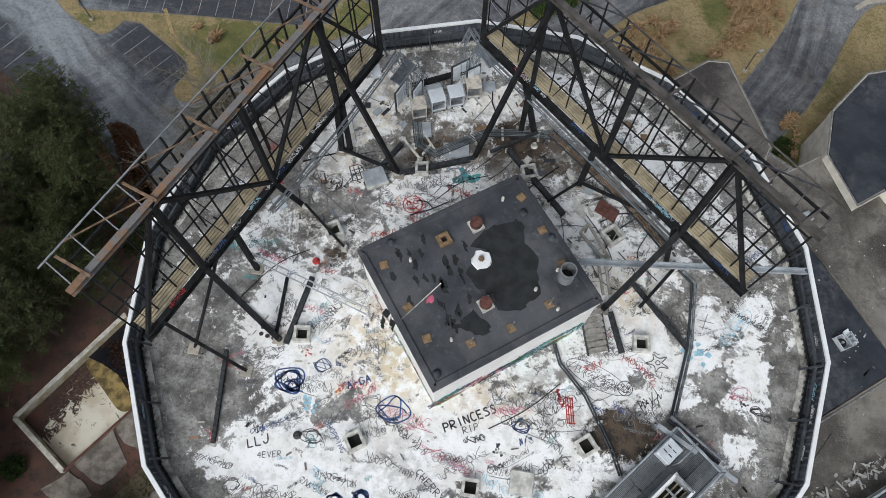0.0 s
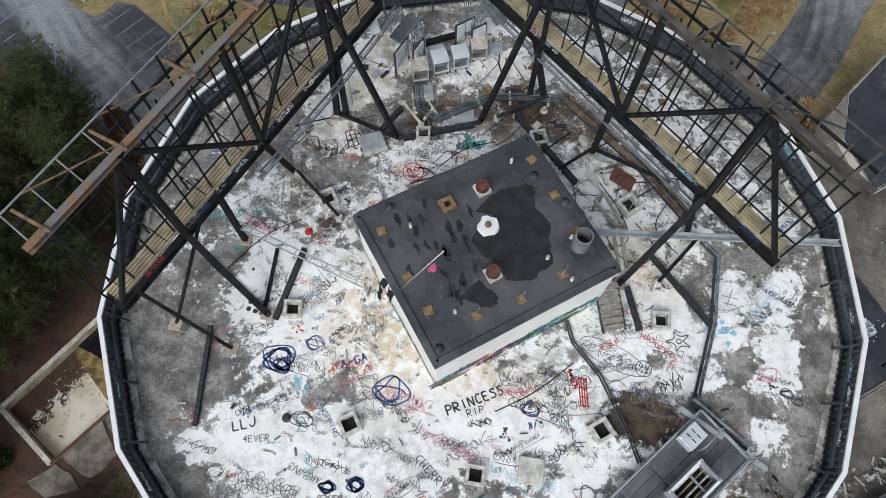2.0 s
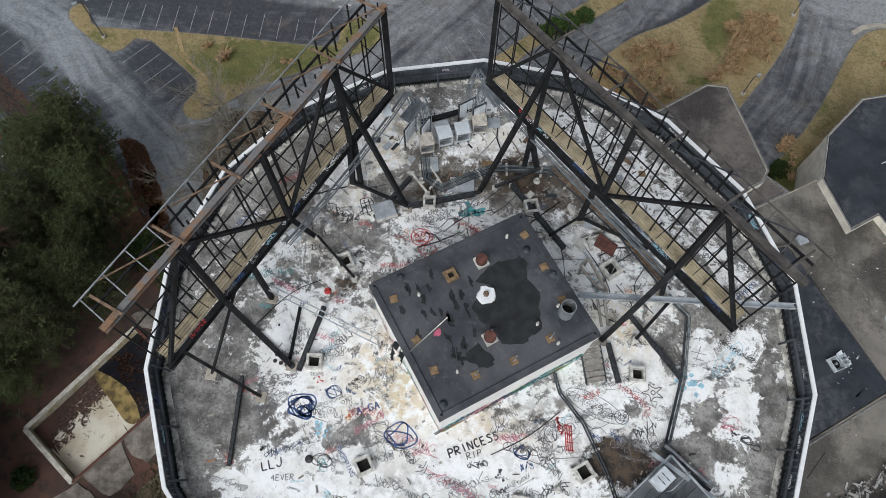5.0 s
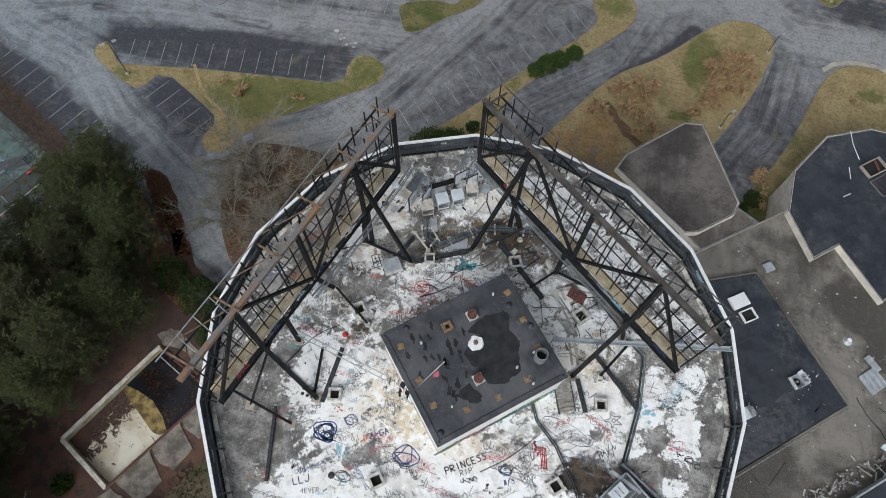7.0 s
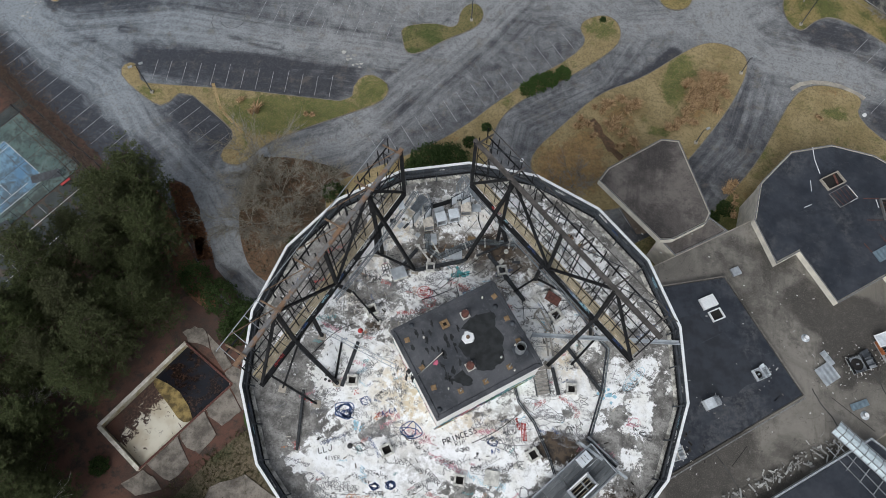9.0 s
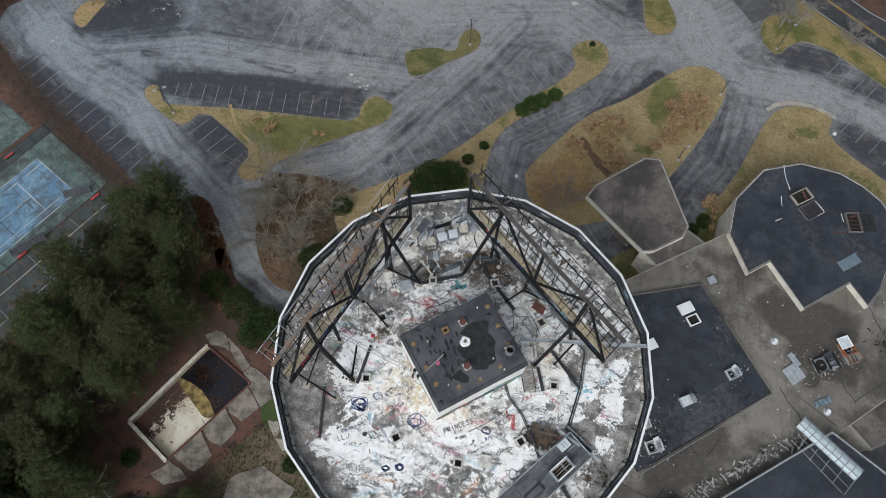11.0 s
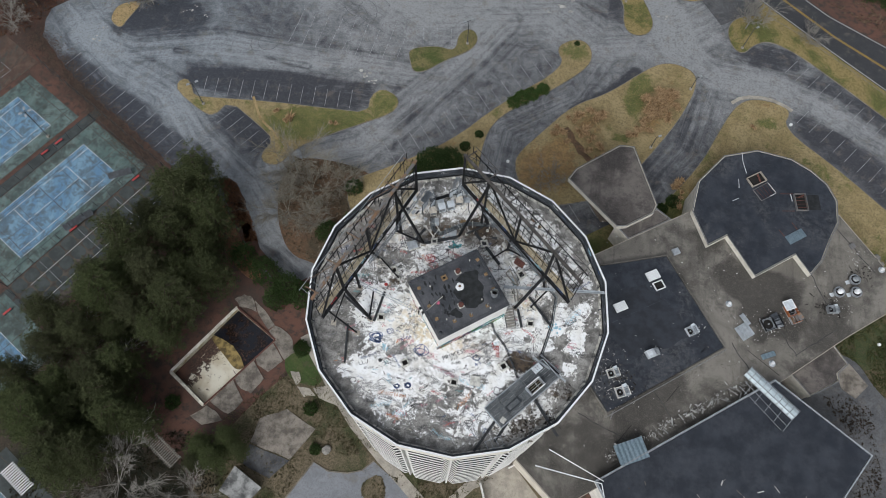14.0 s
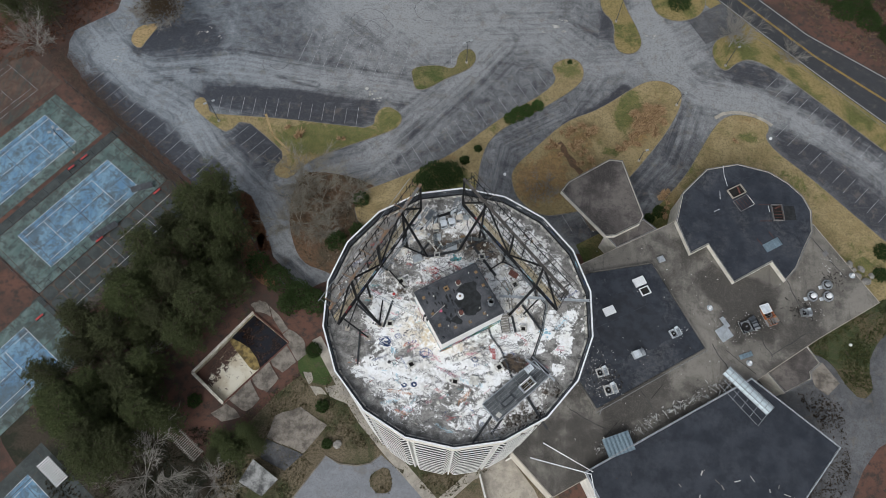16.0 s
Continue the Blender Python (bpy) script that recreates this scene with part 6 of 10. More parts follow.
POOLSIDE = (
    ([(-42.0, 8.1), (-40.4, 9.2), (-38.6, 9.0), (-37.2, 6.4), (-40.6, 6.9)], OLDSLAB, 0.12),
    ([(-37.0, 6.3), (-38.2, 8.6), (-34.6, 5.9), (-33.2, 4.4), (-34.2, 3.4)], OLDSLAB, 0.1),
    ([(-34.0, 3.2), (-33.0, 4.4), (-29.8, 3.0), (-28.7, 0.3), (-29.8, -1.6), (-32.6, 1.4)], OLDSLAB, 0.13),
    ([(-32.8, 1.2), (-30.0, -1.8), (-32.0, -4.2), (-34.4, -3.2), (-35.0, -2.2)], OLDSLAB, 0.11),
    ([(-35.2, -2.6), (-34.4, -3.6), (-32.6, -5.4), (-34.0, -8.4), (-36.2, -8.0), (-37.6, -6.4)], OLDSLAB, 0.13),
    ([(-37.8, -6.8), (-36.4, -8.4), (-35.0, -10.0), (-36.9, -12.7), (-39.4, -11.8), (-40.8, -11.0)], OLDSLAB, 0.1),
)
BACKYARD = (
    ([(-41.0, -11.9), (-39.4, -12.4), (-38.0, -13.6), (-41.3, -15.0), (-43.7, -13.9)], OLDSLAB, 0.12),
    ([(-31.4, -12.5), (-27.3, -9.9), (-21.6, -12.3), (-24.7, -18.0), (-32.2, -16.4)], OLDSLAB, 0.16),
    ([(-32.2, -16.6), (-24.8, -18.2), (-27.4, -21.5), (-32.6, -20.2)], YARDTAR, 0.12),
    ([(-28.6, -3.2), (-27.0, -3.0), (-26.2, -4.4), (-26.9, -5.4)], CONCRETE, 0.08),
    ([(-26.6, -5.6), (-24.3, -5.6), (-23.2, -6.6), (-25.0, -7.2)], CONCRETE, 0.1),
    ([(-23.8, -5.4), (-22.0, -4.6), (-18.6, -4.8), (-18.3, -7.9), (-22.4, -7.0)], CONCRETE, 0.09),
)
YARD = (*POOLSIDE, *BACKYARD)
for pts, material, z in YARD:
    pts = ccw([(x - 0.35, y + 0.25) if x < -29 and y > -13 else (x, y) for x, y in pts])
    worn = [tuple(Vector(a).lerp(Vector(b), t) + Vector((rngt.gauss(0, 0.07), rngt.gauss(0, 0.07)))) for a, b in zip(pts, [*pts[1:], pts[0]]) for t in (0.0, 0.34, 0.67)]
    tagged(part("yard_slab", prism(worn, -0.2, z), material), "cracked stained concrete slab beside the pool", "slab", kind="structure")
tagged(part("yard_grass", prism(round_off(ccw([(-30, 1.5), (-24, 0), (-22, -5), (-27, -5), (-30, -3)])), -0.2, 0.06), make_grass("bright_yard_grass", (0.05, 0.085, 0.02), (0.09, 0.10, 0.035), (0.08, 0.07, 0.04), 0.55)), "patch of bright green grass beside the tower", "grass", kind="structure")

shed = thing("storage_shed", "small collapsed shed with a mottled grey roof", "shed")
part("shed_wall", prism([(-32.6, -21.0), (-28.2, -23.3), (-30.0, -26.2), (-34.0, -24.6)], 0, 2.3), OLDSLAB, shed)
part("shed_roof", prism([(-33.0, -20.7), (-27.7, -23.3), (-29.8, -26.6), (-34.5, -24.9)], 2.3, 2.45), make_concrete("mottled_shed_roof", (0.34, 0.34, 0.33), (0.055, 0.055, 0.055), 0.45), shed)

trellis = thing("timber_trellis", "long weathered timber slat trellis under the trees", "trellis")
TA, TB, TN = Vector((-57.4, -13.2)), Vector((-43.1, -21.9)), Vector((0.52, 0.855))
for i in range(44):
    p = TA.lerp(TB, i / 43) + TN * random.uniform(-0.1, 0.1)
    part("slat", bar((*(p - TN * 1.25), 2.3), (*(p + TN * 1.25), 2.3), 0.13, 0.06), GREYBARK, trellis)
for s in (-0.9, 0.9):
    part("beam", bar((*(TA + TN * s), 2.2), (*(TB + TN * s), 2.2), 0.12, 0.16), GREYBARK, trellis)
    for e in (0.03, 0.5, 0.97):
        p = TA.lerp(TB, e) + TN * s
        part("post", bar((p.x, p.y, 0), (p.x, p.y, 2.15), 0.14, 0.14), GREYBARK, trellis)

tagged(part("pine_straw_bank", prism(round_off(ccw([(-55.5, 31.8), (-51.5, 28.6), (-46.5, 22.6), (-42.0, 17.2), (-37.6, 12.8), (-41.5, 12.5), (-47.5, 18.0), (-53.0, 25.5), (-58.5, 31.0)]), 2), -0.2, 0.1), make_grass("orange_pine_straw", (0.13, 0.066, 0.034), (0.25, 0.125, 0.066), (0.10, 0.06, 0.038), 0.5)), "bank of orange-brown pine straw along the drive", "ground cover", kind="structure")
for pts in ([(-51.2, 32.7), (-49.0, 32.1), (-46.6, 28.7), (-43.7, 24.6), (-41.3, 20.5), (-43.7, 20.1), (-47.5, 24.0), (-50.5, 29.0), (-53.0, 32.4)], [(-46.3, 28.7), (-43.2, 22.8), (-38.9, 17.4), (-34.4, 13.7), (-36.8, 13.7), (-41.2, 17.0), (-45.3, 22.4), (-48.2, 28.4)]):
    rim = [tuple(Vector(a).lerp(Vector(b), t) + Vector((rngt.gauss(0, 0.25), rngt.gauss(0, 0.25)))) for a, b in zip(pts, [*pts[1:], pts[0]]) for t in (0.0, 0.35, 0.7)]
    tagged(part("pine_straw_drift", prism(ccw(rim), -0.1, 0.07), LITTER), "drift of orange-brown pine straw on the drive's edge", "ground cover", kind="structure")
tufts("straw_needles", "loose orange pine straw strewn along the drive", [(-51.2, 32.7), (-49.0, 32.1), (-46.6, 28.7), (-43.7, 24.6), (-41.3, 20.5), (-43.7, 20.1), (-47.5, 24.0), (-50.5, 29.0), (-53.0, 32.4)], 1300, 0.28, make_leaf("orange_needles", (0.10, 0.05, 0.028), (0.24, 0.125, 0.07), 0.0), 15)
tagged(part("worn_path", ribbon([(-51.4, 52.7), (-48.4, 47.6), (-44.3, 44.6), (-42.1, 41.9), (-42.6, 39.2)], 0.55, 0.0, 0.196), STRAW), "worn dirt path along the island's edge", "footpath", kind="structure")
tagged(part("service_yard", prism([(66, 19), (84, 28), (110, 34), (110, -70), (44, -60), (44, -34), (58, -14), (56, 8)], -0.2, 0.04), YARDTAR), "grey cracked asphalt service yard behind the hall", "yard", kind="structure")

BANK = [(67.6, 17.4), (69.5, 20.8), (74.5, 25.0), (80.0, 29.6), (84.5, 31.4), (91.0, 34.5), (93.0, 30.0), (85.0, 25.0), (81.8, 21.0), (80.2, 16.8), (81.0, 12.0), (78.6, 9.6), (75.6, 12.4), (73.4, 16.0), (70.8, 17.4)]
tagged(part("weedy_verge", prism(round_off(ccw(BANK), 1), -0.2, 0.21), make_grass("rank_green_grass", (0.040, 0.058, 0.018), (0.125, 0.098, 0.056), (0.085, 0.06, 0.042), 0.5)), "rank green and brown verge beside the service yard", "verge", kind="structure")
tagged(part("leaf_bank", prism(ccw([(81.2, 1.2), (78.1, -3.4), (75.7, -8.9), (71, -20), (120, -20), (120, 12), (92, 9)]), -0.2, 0.06), LITTER), "brown leaf-covered bank beyond the service yard", "ground cover", kind="structure")
brush = thing("brushwood", "heaped brown brushwood and dead vines along the court fence", "brushwood", kind="stuff")
verts, faces = [], []
for _ in range(9000):
    t = rngt.random()
    p = Vector((-104, 60, 0)).lerp(Vector((-63, 30, 0)), t) + Vector((rngt.gauss(0, 1.6), rngt.gauss(0, 1.6), abs(rngt.gauss(0.02, 0.14))))
    d = Vector((rngt.gauss(0, 1), rngt.gauss(0, 1), rngt.gauss(0, 0.25))).normalized() * rngt.uniform(0.15, 0.7)
    s = d.cross(Vector((0, 0, 1))).normalized() * rngt.uniform(0.015, 0.045)
    i = len(verts)
    verts += [tuple(p - s), tuple(p + s), tuple(p + d + s), tuple(p + d - s)]
    faces.append((i, i + 1, i + 2, i + 3))
put("dead_twigs", leaf_mesh("dead_twigs", verts, faces), make_leaf("dead_brown_twigs", (0.04, 0.031, 0.025), (0.135, 0.10, 0.078), 0.0), brush)["kind"] = "stuff"



WEEDLEAF = make_leaf("weed_leaves", (0.06, 0.066, 0.03), (0.17, 0.14, 0.085))
tufts("yard_weeds", "tangled weeds and dead stalks over the yard", [(-38, -13), (-28, -2), (-19, -3), (-10, -14), (-22, -18), (-26, -28), (-36, -24)], 2600, 0.24, WEEDLEAF, 3)
tufts("verge_weeds", "rough grass and weeds along the service yard", BANK, 3000, 0.3, make_leaf("rough_grass_blades", (0.04, 0.062, 0.02), (0.13, 0.125, 0.06)), 4, 0.22)
tufts("path_weeds", "weeds between the paths at the tower's foot", [(-8, -17.5), (6, -15.5), (10, -15), (3, -21), (-0.5, -21)], 300, 0.3, WEEDLEAF, 5)
tufts("lawn_tufts", "tufts of rough grass on the lawns", [(8, 48), (16, 62), (36, 77), (41, 72), (30, 50), (20, 41), (9, 41)], 1600, 0.2, make_leaf("straw_green_tufts", (0.07, 0.085, 0.025), (0.26, 0.19, 0.10)), 6)
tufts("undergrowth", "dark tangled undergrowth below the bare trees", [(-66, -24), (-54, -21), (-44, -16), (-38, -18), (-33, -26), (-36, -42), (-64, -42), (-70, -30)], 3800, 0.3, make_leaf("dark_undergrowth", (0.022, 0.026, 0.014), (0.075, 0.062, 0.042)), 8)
tufts("green_tufts", "green turf showing through the dormant lawn", [(24, 66), (30, 73), (36, 72), (33, 60), (28, 57), (26.5, 61)], 1500, 0.22, make_leaf("fresh_grass_blades", (0.05, 0.075, 0.018), (0.12, 0.15, 0.045)), 10)
tufts("thicket", "grey-brown twiggy thicket and vines in the bed", [(-40, 40), (-32, 40), (-24, 34), (-24, 26), (-30, 18), (-36, 21), (-40, 30)], 900, 0.5, make_leaf("grey_brown_twigs", (0.08, 0.065, 0.045), (0.20, 0.165, 0.12), 0.0), 11)
tufts("verge_leaves", "drifts of red-brown leaves beside the lot", [(-124, 52), (-106, 60), (-101, 70), (-96, 77), (-104, 92), (-126, 84)], 2600, 0.4, make_leaf("red_brown_leaves", (0.06, 0.032, 0.022), (0.19, 0.10, 0.065), 0.0), 16)
tufts("bank_scrub", "dead scrub and pale rubbish on the bank beyond the road", [(50, 122), (62, 109), (72, 101), (90, 91), (105, 82), (108, 96), (84, 116)], 2200, 0.4, make_leaf("dead_bank_scrub", (0.05, 0.034, 0.024), (0.22, 0.16, 0.11), 0.0), 17)
tufts("island_weeds", "dead weeds on the dirt island of the rear lot", [(-11.5, -19.3), (-9.1, -17.5), (-7.6, -19.6), (-7.5, -22.1), (-10.1, -22.6), (-11.8, -21.0)], 160, 0.3, WEEDLEAF, 9)
tufts("bed_leaves", "fallen leaves and dead stalks over the planting bed", [(-30, 18), (-38, 24), (-40, 33), (-38, 39), (-22, 38), (-12, 29)], 900, 0.3, make_leaf("fallen_brown_leaves", (0.075, 0.05, 0.035), (0.19, 0.13, 0.085)), 7)

tagged(part("yard_slab", prism([(68.8, 14.0), (71.4, 16.0), (74.6, 12.4), (72.2, 9.6), (69.8, 11.0)], -0.2, 0.09), OLDSLAB), "cracked concrete slab behind the annex", "slab", kind="structure")
tufts("yard_dirt", "brown leaves and dirt drifted over the service yard", [(66, 9), (70, 4), (71, -3), (62, -16), (66, -18), (76, -6), (75, 8), (70, 10)], 1200, 0.25, make_leaf("drifted_leaves", (0.045, 0.036, 0.028), (0.085, 0.064, 0.046)), 14)
tagged(part("road_shoulder", ribbon([(p[0] - 0.9, p[1] - 1.4) for p in extend(ROAD_S, 60)], 3.4, -0.2, 0.035), LAWN), "tan grass shoulder along the road", "verge", kind="structure")
tagged(part("entrance_apron", prism([(42.5, 97.0), (47.0, 90.5), (54.5, 95.5), (56.5, 98.5), (50.5, 103.8)], -0.2, 0.05), YARDTAR), "brown-stained entrance apron joining lot and road", "driveway", kind="structure")

STONE = make_concrete("pale_lichened_stone", (0.34, 0.32, 0.29), (0.19, 0.18, 0.165), 1.5)


def boulder(seed, at, r, label):
    """A weathered rock: a lumpy, flattened ball sunk a little into the ground."""
    bm = bmesh.new()
    bmesh.ops.create_icosphere(bm, subdivisions=3, radius=1)
    for v in bm.verts:
        n = v.co.normalized()
        k = 1 + 0.28 * noise.noise(n * 1.4 + Vector((seed, 0, 0))) + 0.1 * noise.noise(n * 4 + Vector((0, seed, 0)))
        v.co = Vector((n.x * r * k, n.y * r * k * 0.8, n.z * r * k * 0.6 + r * 0.25))
    for f in bm.faces:
        f.smooth = True
    ob = thing("boulder", label, "rock", Matrix.Translation((*at, 0.05)) @ pose(0, 0, 0, 0, 0, seed * 47), group="boulders")
    part("rock", bm, STONE, ob)


boulder(1, (-18.9, -15.4), 0.85, "pale round boulder in the weedy yard")
for i, (x, y, r) in enumerate(((77.8, 38.0, 0.9), (79.4, 35.8, 0.8), (81.0, 34.8, 1.0), (76.1, 38.6, 0.7), (82.2, 36.3, 0.7), (80.2, 37.4, 0.8), (78.6, 37.0, 0.6))):
    boulder(i + 2, (x, y), r, "grey boulder in the heap beside the wing")

# ---- court fittings ----
DARKCOURT = make_membrane("dark_cracked_court", (0.035, 0.042, 0.042), (0.06, 0.07, 0.068), 0.8)


def Q(u, v):
    p = CC + CU * u + CV * v
    return (p.x, p.y)


court(-52.0, 40.5, COURTBLUE, "dark stained tennis court at the edge of the grove", COURTLINE, DARKCOURT)
apron = thing("court_apron", "dark cracked asphalt apron between the courts with faint lines", "court apron", kind="structure")
part("apron_surface", prism([Q(-17, 8.4), Q(17.5, 8.4), Q(17.5, 18.9), Q(-17, 18.9)], -0.2, 0.033), COURTCRACK, apron)
for i in range(-2, 12):
    for j in range(3):
        u, v, g = -15.5 + 2.87 * i, 9.9 + 2.95 * j, 0.13
        a, b = 1.43 - g * random.uniform(0.6, 1.8), 1.47 - g * random.uniform(0.6, 1.8)
        part("asphalt_square", prism([Q(u + x * a, v + y * b) for x, y in ((-1, -0.6), (-0.6, -1), (0.6, -1), (1, -0.6), (1, 0.6), (0.6, 1), (-0.6, 1), (-1, 0.6))], 0.0, 0.044), DARKCOURT, apron)
for v in (11.4, 15.8):
    part("court_line", bar((*Q(-14, v), 0.052), (*Q(15, v), 0.052), 0.09, 0.012), WHITELINE, apron)
for u in (-10, -1, 8):
    part("court_line", bar((*Q(u, 8.8), 0.052), (*Q(u, 15.8), 0.052), 0.07, 0.012), LINEPAINT, apron)
part("apron_strip", prism([Q(-18, -10.6), Q(19, -10.6), Q(19, -8.4), Q(-18, -8.4)], -0.2, 0.042), DARKCOURT, apron)
REDPAINT = plain("red_painted_bench", (0.42, 0.06, 0.06), 0.6, vary=0.2)
for u, v in ((-1.5, 8.4), (1.8, 8.0), (9.0, -9.6), (5.5, -9.7), (13.6, 9.0), (-20, 12.6)):
    b = thing("bench", "red bench beside the tennis courts", "bench", Matrix.Translation((*Q(u, v), 0.05)) @ pose(0, 0, 0, 0, 0, 57), group="court benches")
    part("seat", box((1.7, 0.42, 0.06), pose(0, 0, 0.45), 0.015), REDPAINT, b)
    for s in (-0.7, 0.7):
        part("leg", box((0.08, 0.38, 0.42), pose(s, 0, 0.21)), DARKGREY, b)
for k, (u0, v0, u1, v1) in enumerate(((17.2, -8.2, 17.2, 17.4), (-17.2, -8.2, -17.2, 17.4), (-17, 8.3, 17, 8.3), (-17, -8.3, 17, -8.3), (19, -28, 19, 17.4))):
    f = thing("court_fence", "rusty wire fence with leaning posts round the courts", "fence", group="court fences")
    a, b = Vector(Q(u0, v0)), Vector(Q(u1, v1))
    n = max(4, int((b - a).length / 3))
    for i in range(n + 1):
        p = a.lerp(b, i / n)
        part("post", tube([(p.x, p.y, 0), (p.x + random.uniform(-0.15, 0.15), p.y + random.uniform(-0.15, 0.15), 2.6)], 0.045, 6), DARKGREY, f)
    for z in (0.1, 2.55):
        part("rail", bar((a.x, a.y, z), (b.x, b.y, z), 0.05, 0.05), DARKGREY, f)
for (x, y), rz, w in (((-72.2, 29.6), 28, 4.6), ((-77.2, 17.6), 47, 4.0), ((-75.4, 19.6), 47, 2.6)):
    ob = thing("windscreen", "dark fabric windscreen sagging off the court fence", "windscreen", Matrix.Translation((x, y, 0.0)) @ pose(0, 0, 0, 0, 0, rz), group="fallen windscreens")
    part("fabric", box((w, 1.3, 0.05), pose(0, 0, 1.0, 24, 0, 0), 0.02), DARKGREY, ob)
    for s in (-1, 1):
        part("post", tube([(s * w / 2, 0.5, 0), (s * w / 2, 0.5, 1.4)], 0.04, 6), GALV, ob)
bl = thing("bleacher", "white slatted metal bleacher beside the lower court", "bleacher", Matrix.Translation((-68.7, -28.9, 0.05)) @ pose(0, 0, 0, 0, 0, -32.5))
for i in range(14):
    part("bench_slat", box((0.2, 2.5, 0.04), pose(-2.5 + 0.385 * i, 0, 1.35 - 0.07 * i), 0.008), COPING, bl)
for y in (-1.0, 1.0):
    part("rail", bar((-2.7, y, 1.3), (2.7, y, 0.34), 0.07, 0.1), GALV, bl)
    for x in (-2.4, 0, 2.4):
        part("leg", bar((x, y, 0), (x, y, 0.78 - 0.18 * x), 0.06, 0.06), GALV, bl)

# ---- low roof fittings ----


def curb_hatch(name, at, z, w, d, h, rz, rim, inner, label, category, lid=None):
    """A raised roof opening: four-sided kerb round a shallow plate, near-black to paint in the well's shade, with a lid
    where one lies on it.
    """
    ob = thing(name, label, category, Matrix.Translation((*at, z)) @ pose(0, 0, 0, 0, 0, rz), group="roof openings")
    o = [(-w / 2, -d / 2), (w / 2, -d / 2), (w / 2, d / 2), (-w / 2, d / 2)]
    t = min(w, d) * (0.17 if w < 1.5 else 0.09 if max(w, d) < 3 else 0.05)
    i = [(-w / 2 + t, -d / 2 + t), (w / 2 - t, -d / 2 + t), (w / 2 - t, d / 2 - t), (-w / 2 + t, d / 2 - t)]
    part("kerb_frame", add_ring(bmesh.new(), o, i, -0.02, h), rim, ob)
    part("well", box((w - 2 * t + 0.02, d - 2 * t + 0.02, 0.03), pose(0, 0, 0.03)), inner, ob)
    if lid:
        part("lid", box((w * 0.98, d * 0.98, 0.08), pose(0, 0, h + 0.06), 0.03), lid, ob)
    return ob


curb_hatch("skylight", (32.9, 23.6), 7.6, 2.3, 1.7, 0.4, 32, COPING, SHADE_AND_JOINT, "white domed skylight lid on the black roof", "skylight", COPING)
curb_hatch("skylight", (34.1, 21.9), 7.6, 1.9, 1.6, 0.4, 32, COPING, SHADE_AND_JOINT, "open square skylight with a dark well", "skylight")
curb_hatch("skylight", (27.6, 16.7), 7.6, 2.2, 1.6, 0.35, 32, COPING, SHADE_AND_JOINT, "white skylight cover on the black roof", "skylight", COPING)
curb_hatch("skylight", (51.1, 46.3), 8.4, 3.3, 2.1, 0.5, 36, CONCRETE, SHADE_AND_JOINT, "broken open skylight in the round roof", "skylight")
curb_hatch("skylight", (59.3, 42.85), 8.4, 2.2, 3.5, 0.5, 9, RUST, SHADE_AND_JOINT, "broken skylight showing rusty framing", "skylight")
curb_hatch("roof_hatch", (37.0, 29.3), 7.0, 1.3, 1.2, 0.35, 30, GALV, SHADE_AND_JOINT, "small grey roof hatch with a metal lid", "hatch", GREYMETAL)
curb_hatch("roof_hatch", (69.2, 36.2), 7.0, 1.0, 1.0, 0.3, 40, RUST, SHADE_AND_JOINT, "small rusty roof opening", "hatch", RUST)
bars = thing("skylight_bars", "rusty glazing bars across the broken skylight", "glazing bars", Matrix.Translation((59.3, 42.85, 8.86)) @ pose(0, 0, 0, 0, 0, 9), group="skylight bars")
for i in range(4):
    part("glazing_bar", box((1.9, 0.07, 0.06), pose(0, -1.2 + 0.72 * i, 0, 0, 0, (i % 2) * 5 - 2)), REDRUST, bars)
part("fallen_bar", box((1.5, 0.22, 0.08), pose(0.1, 1.1, 0.07, 0, 6, 28)), REDRUST, bars)
plank = thing("fallen_board", "red-brown board leaning in the open skylight", "board", Matrix.Translation((51.6, 46.5, 8.66)) @ pose(0, 0, 0, 0, 14, -60), group="roof debris")
part("board_face", box((1.9, 0.34, 0.06), bevel=0.01), REDRUST, plank)
grate = thing("fallen_grate", "fallen rusty skylight frame lying on the black roof", "grating", Matrix.Translation((52.55, 44.1, 8.42)) @ pose(0, 0, 0, 0, 0, 38), group="roof debris")
part("frame", add_ring(bmesh.new(), [(-1.75, -1.45), (1.75, -1.45), (1.75, 1.2), (-1.75, 1.2)], [(-1.66, -1.36), (1.66, -1.36), (1.66, 1.11), (-1.66, 1.11)], 0, 0.14), RUST, grate)
for i in range(4):
    part("bar", box((0.05, 2.4, 0.05), pose(-1.05 + 0.7 * i, -0.1, 0.05, 0, 0, 4 - 3 * i)), REDRUST, grate)
part("edge_strip", box((0.07, 2.2, 0.04), pose(1.72, -0.2, 0.16)), COPING, grate)
part("edge_strip", box((1.3, 0.07, 0.04), pose(0.9, -1.41, 0.16)), COPING, grate)
tar = thing("roof_patch", "square of fresh black tar with brown leaves beside the skylight", "roof patch", kind="structure")
part("tar_square", prism([(60.6, 44.8), (62.7, 45.1), (63.1, 42.0), (60.9, 41.6)], 8.3, 8.43), PATCHTAR, tar)
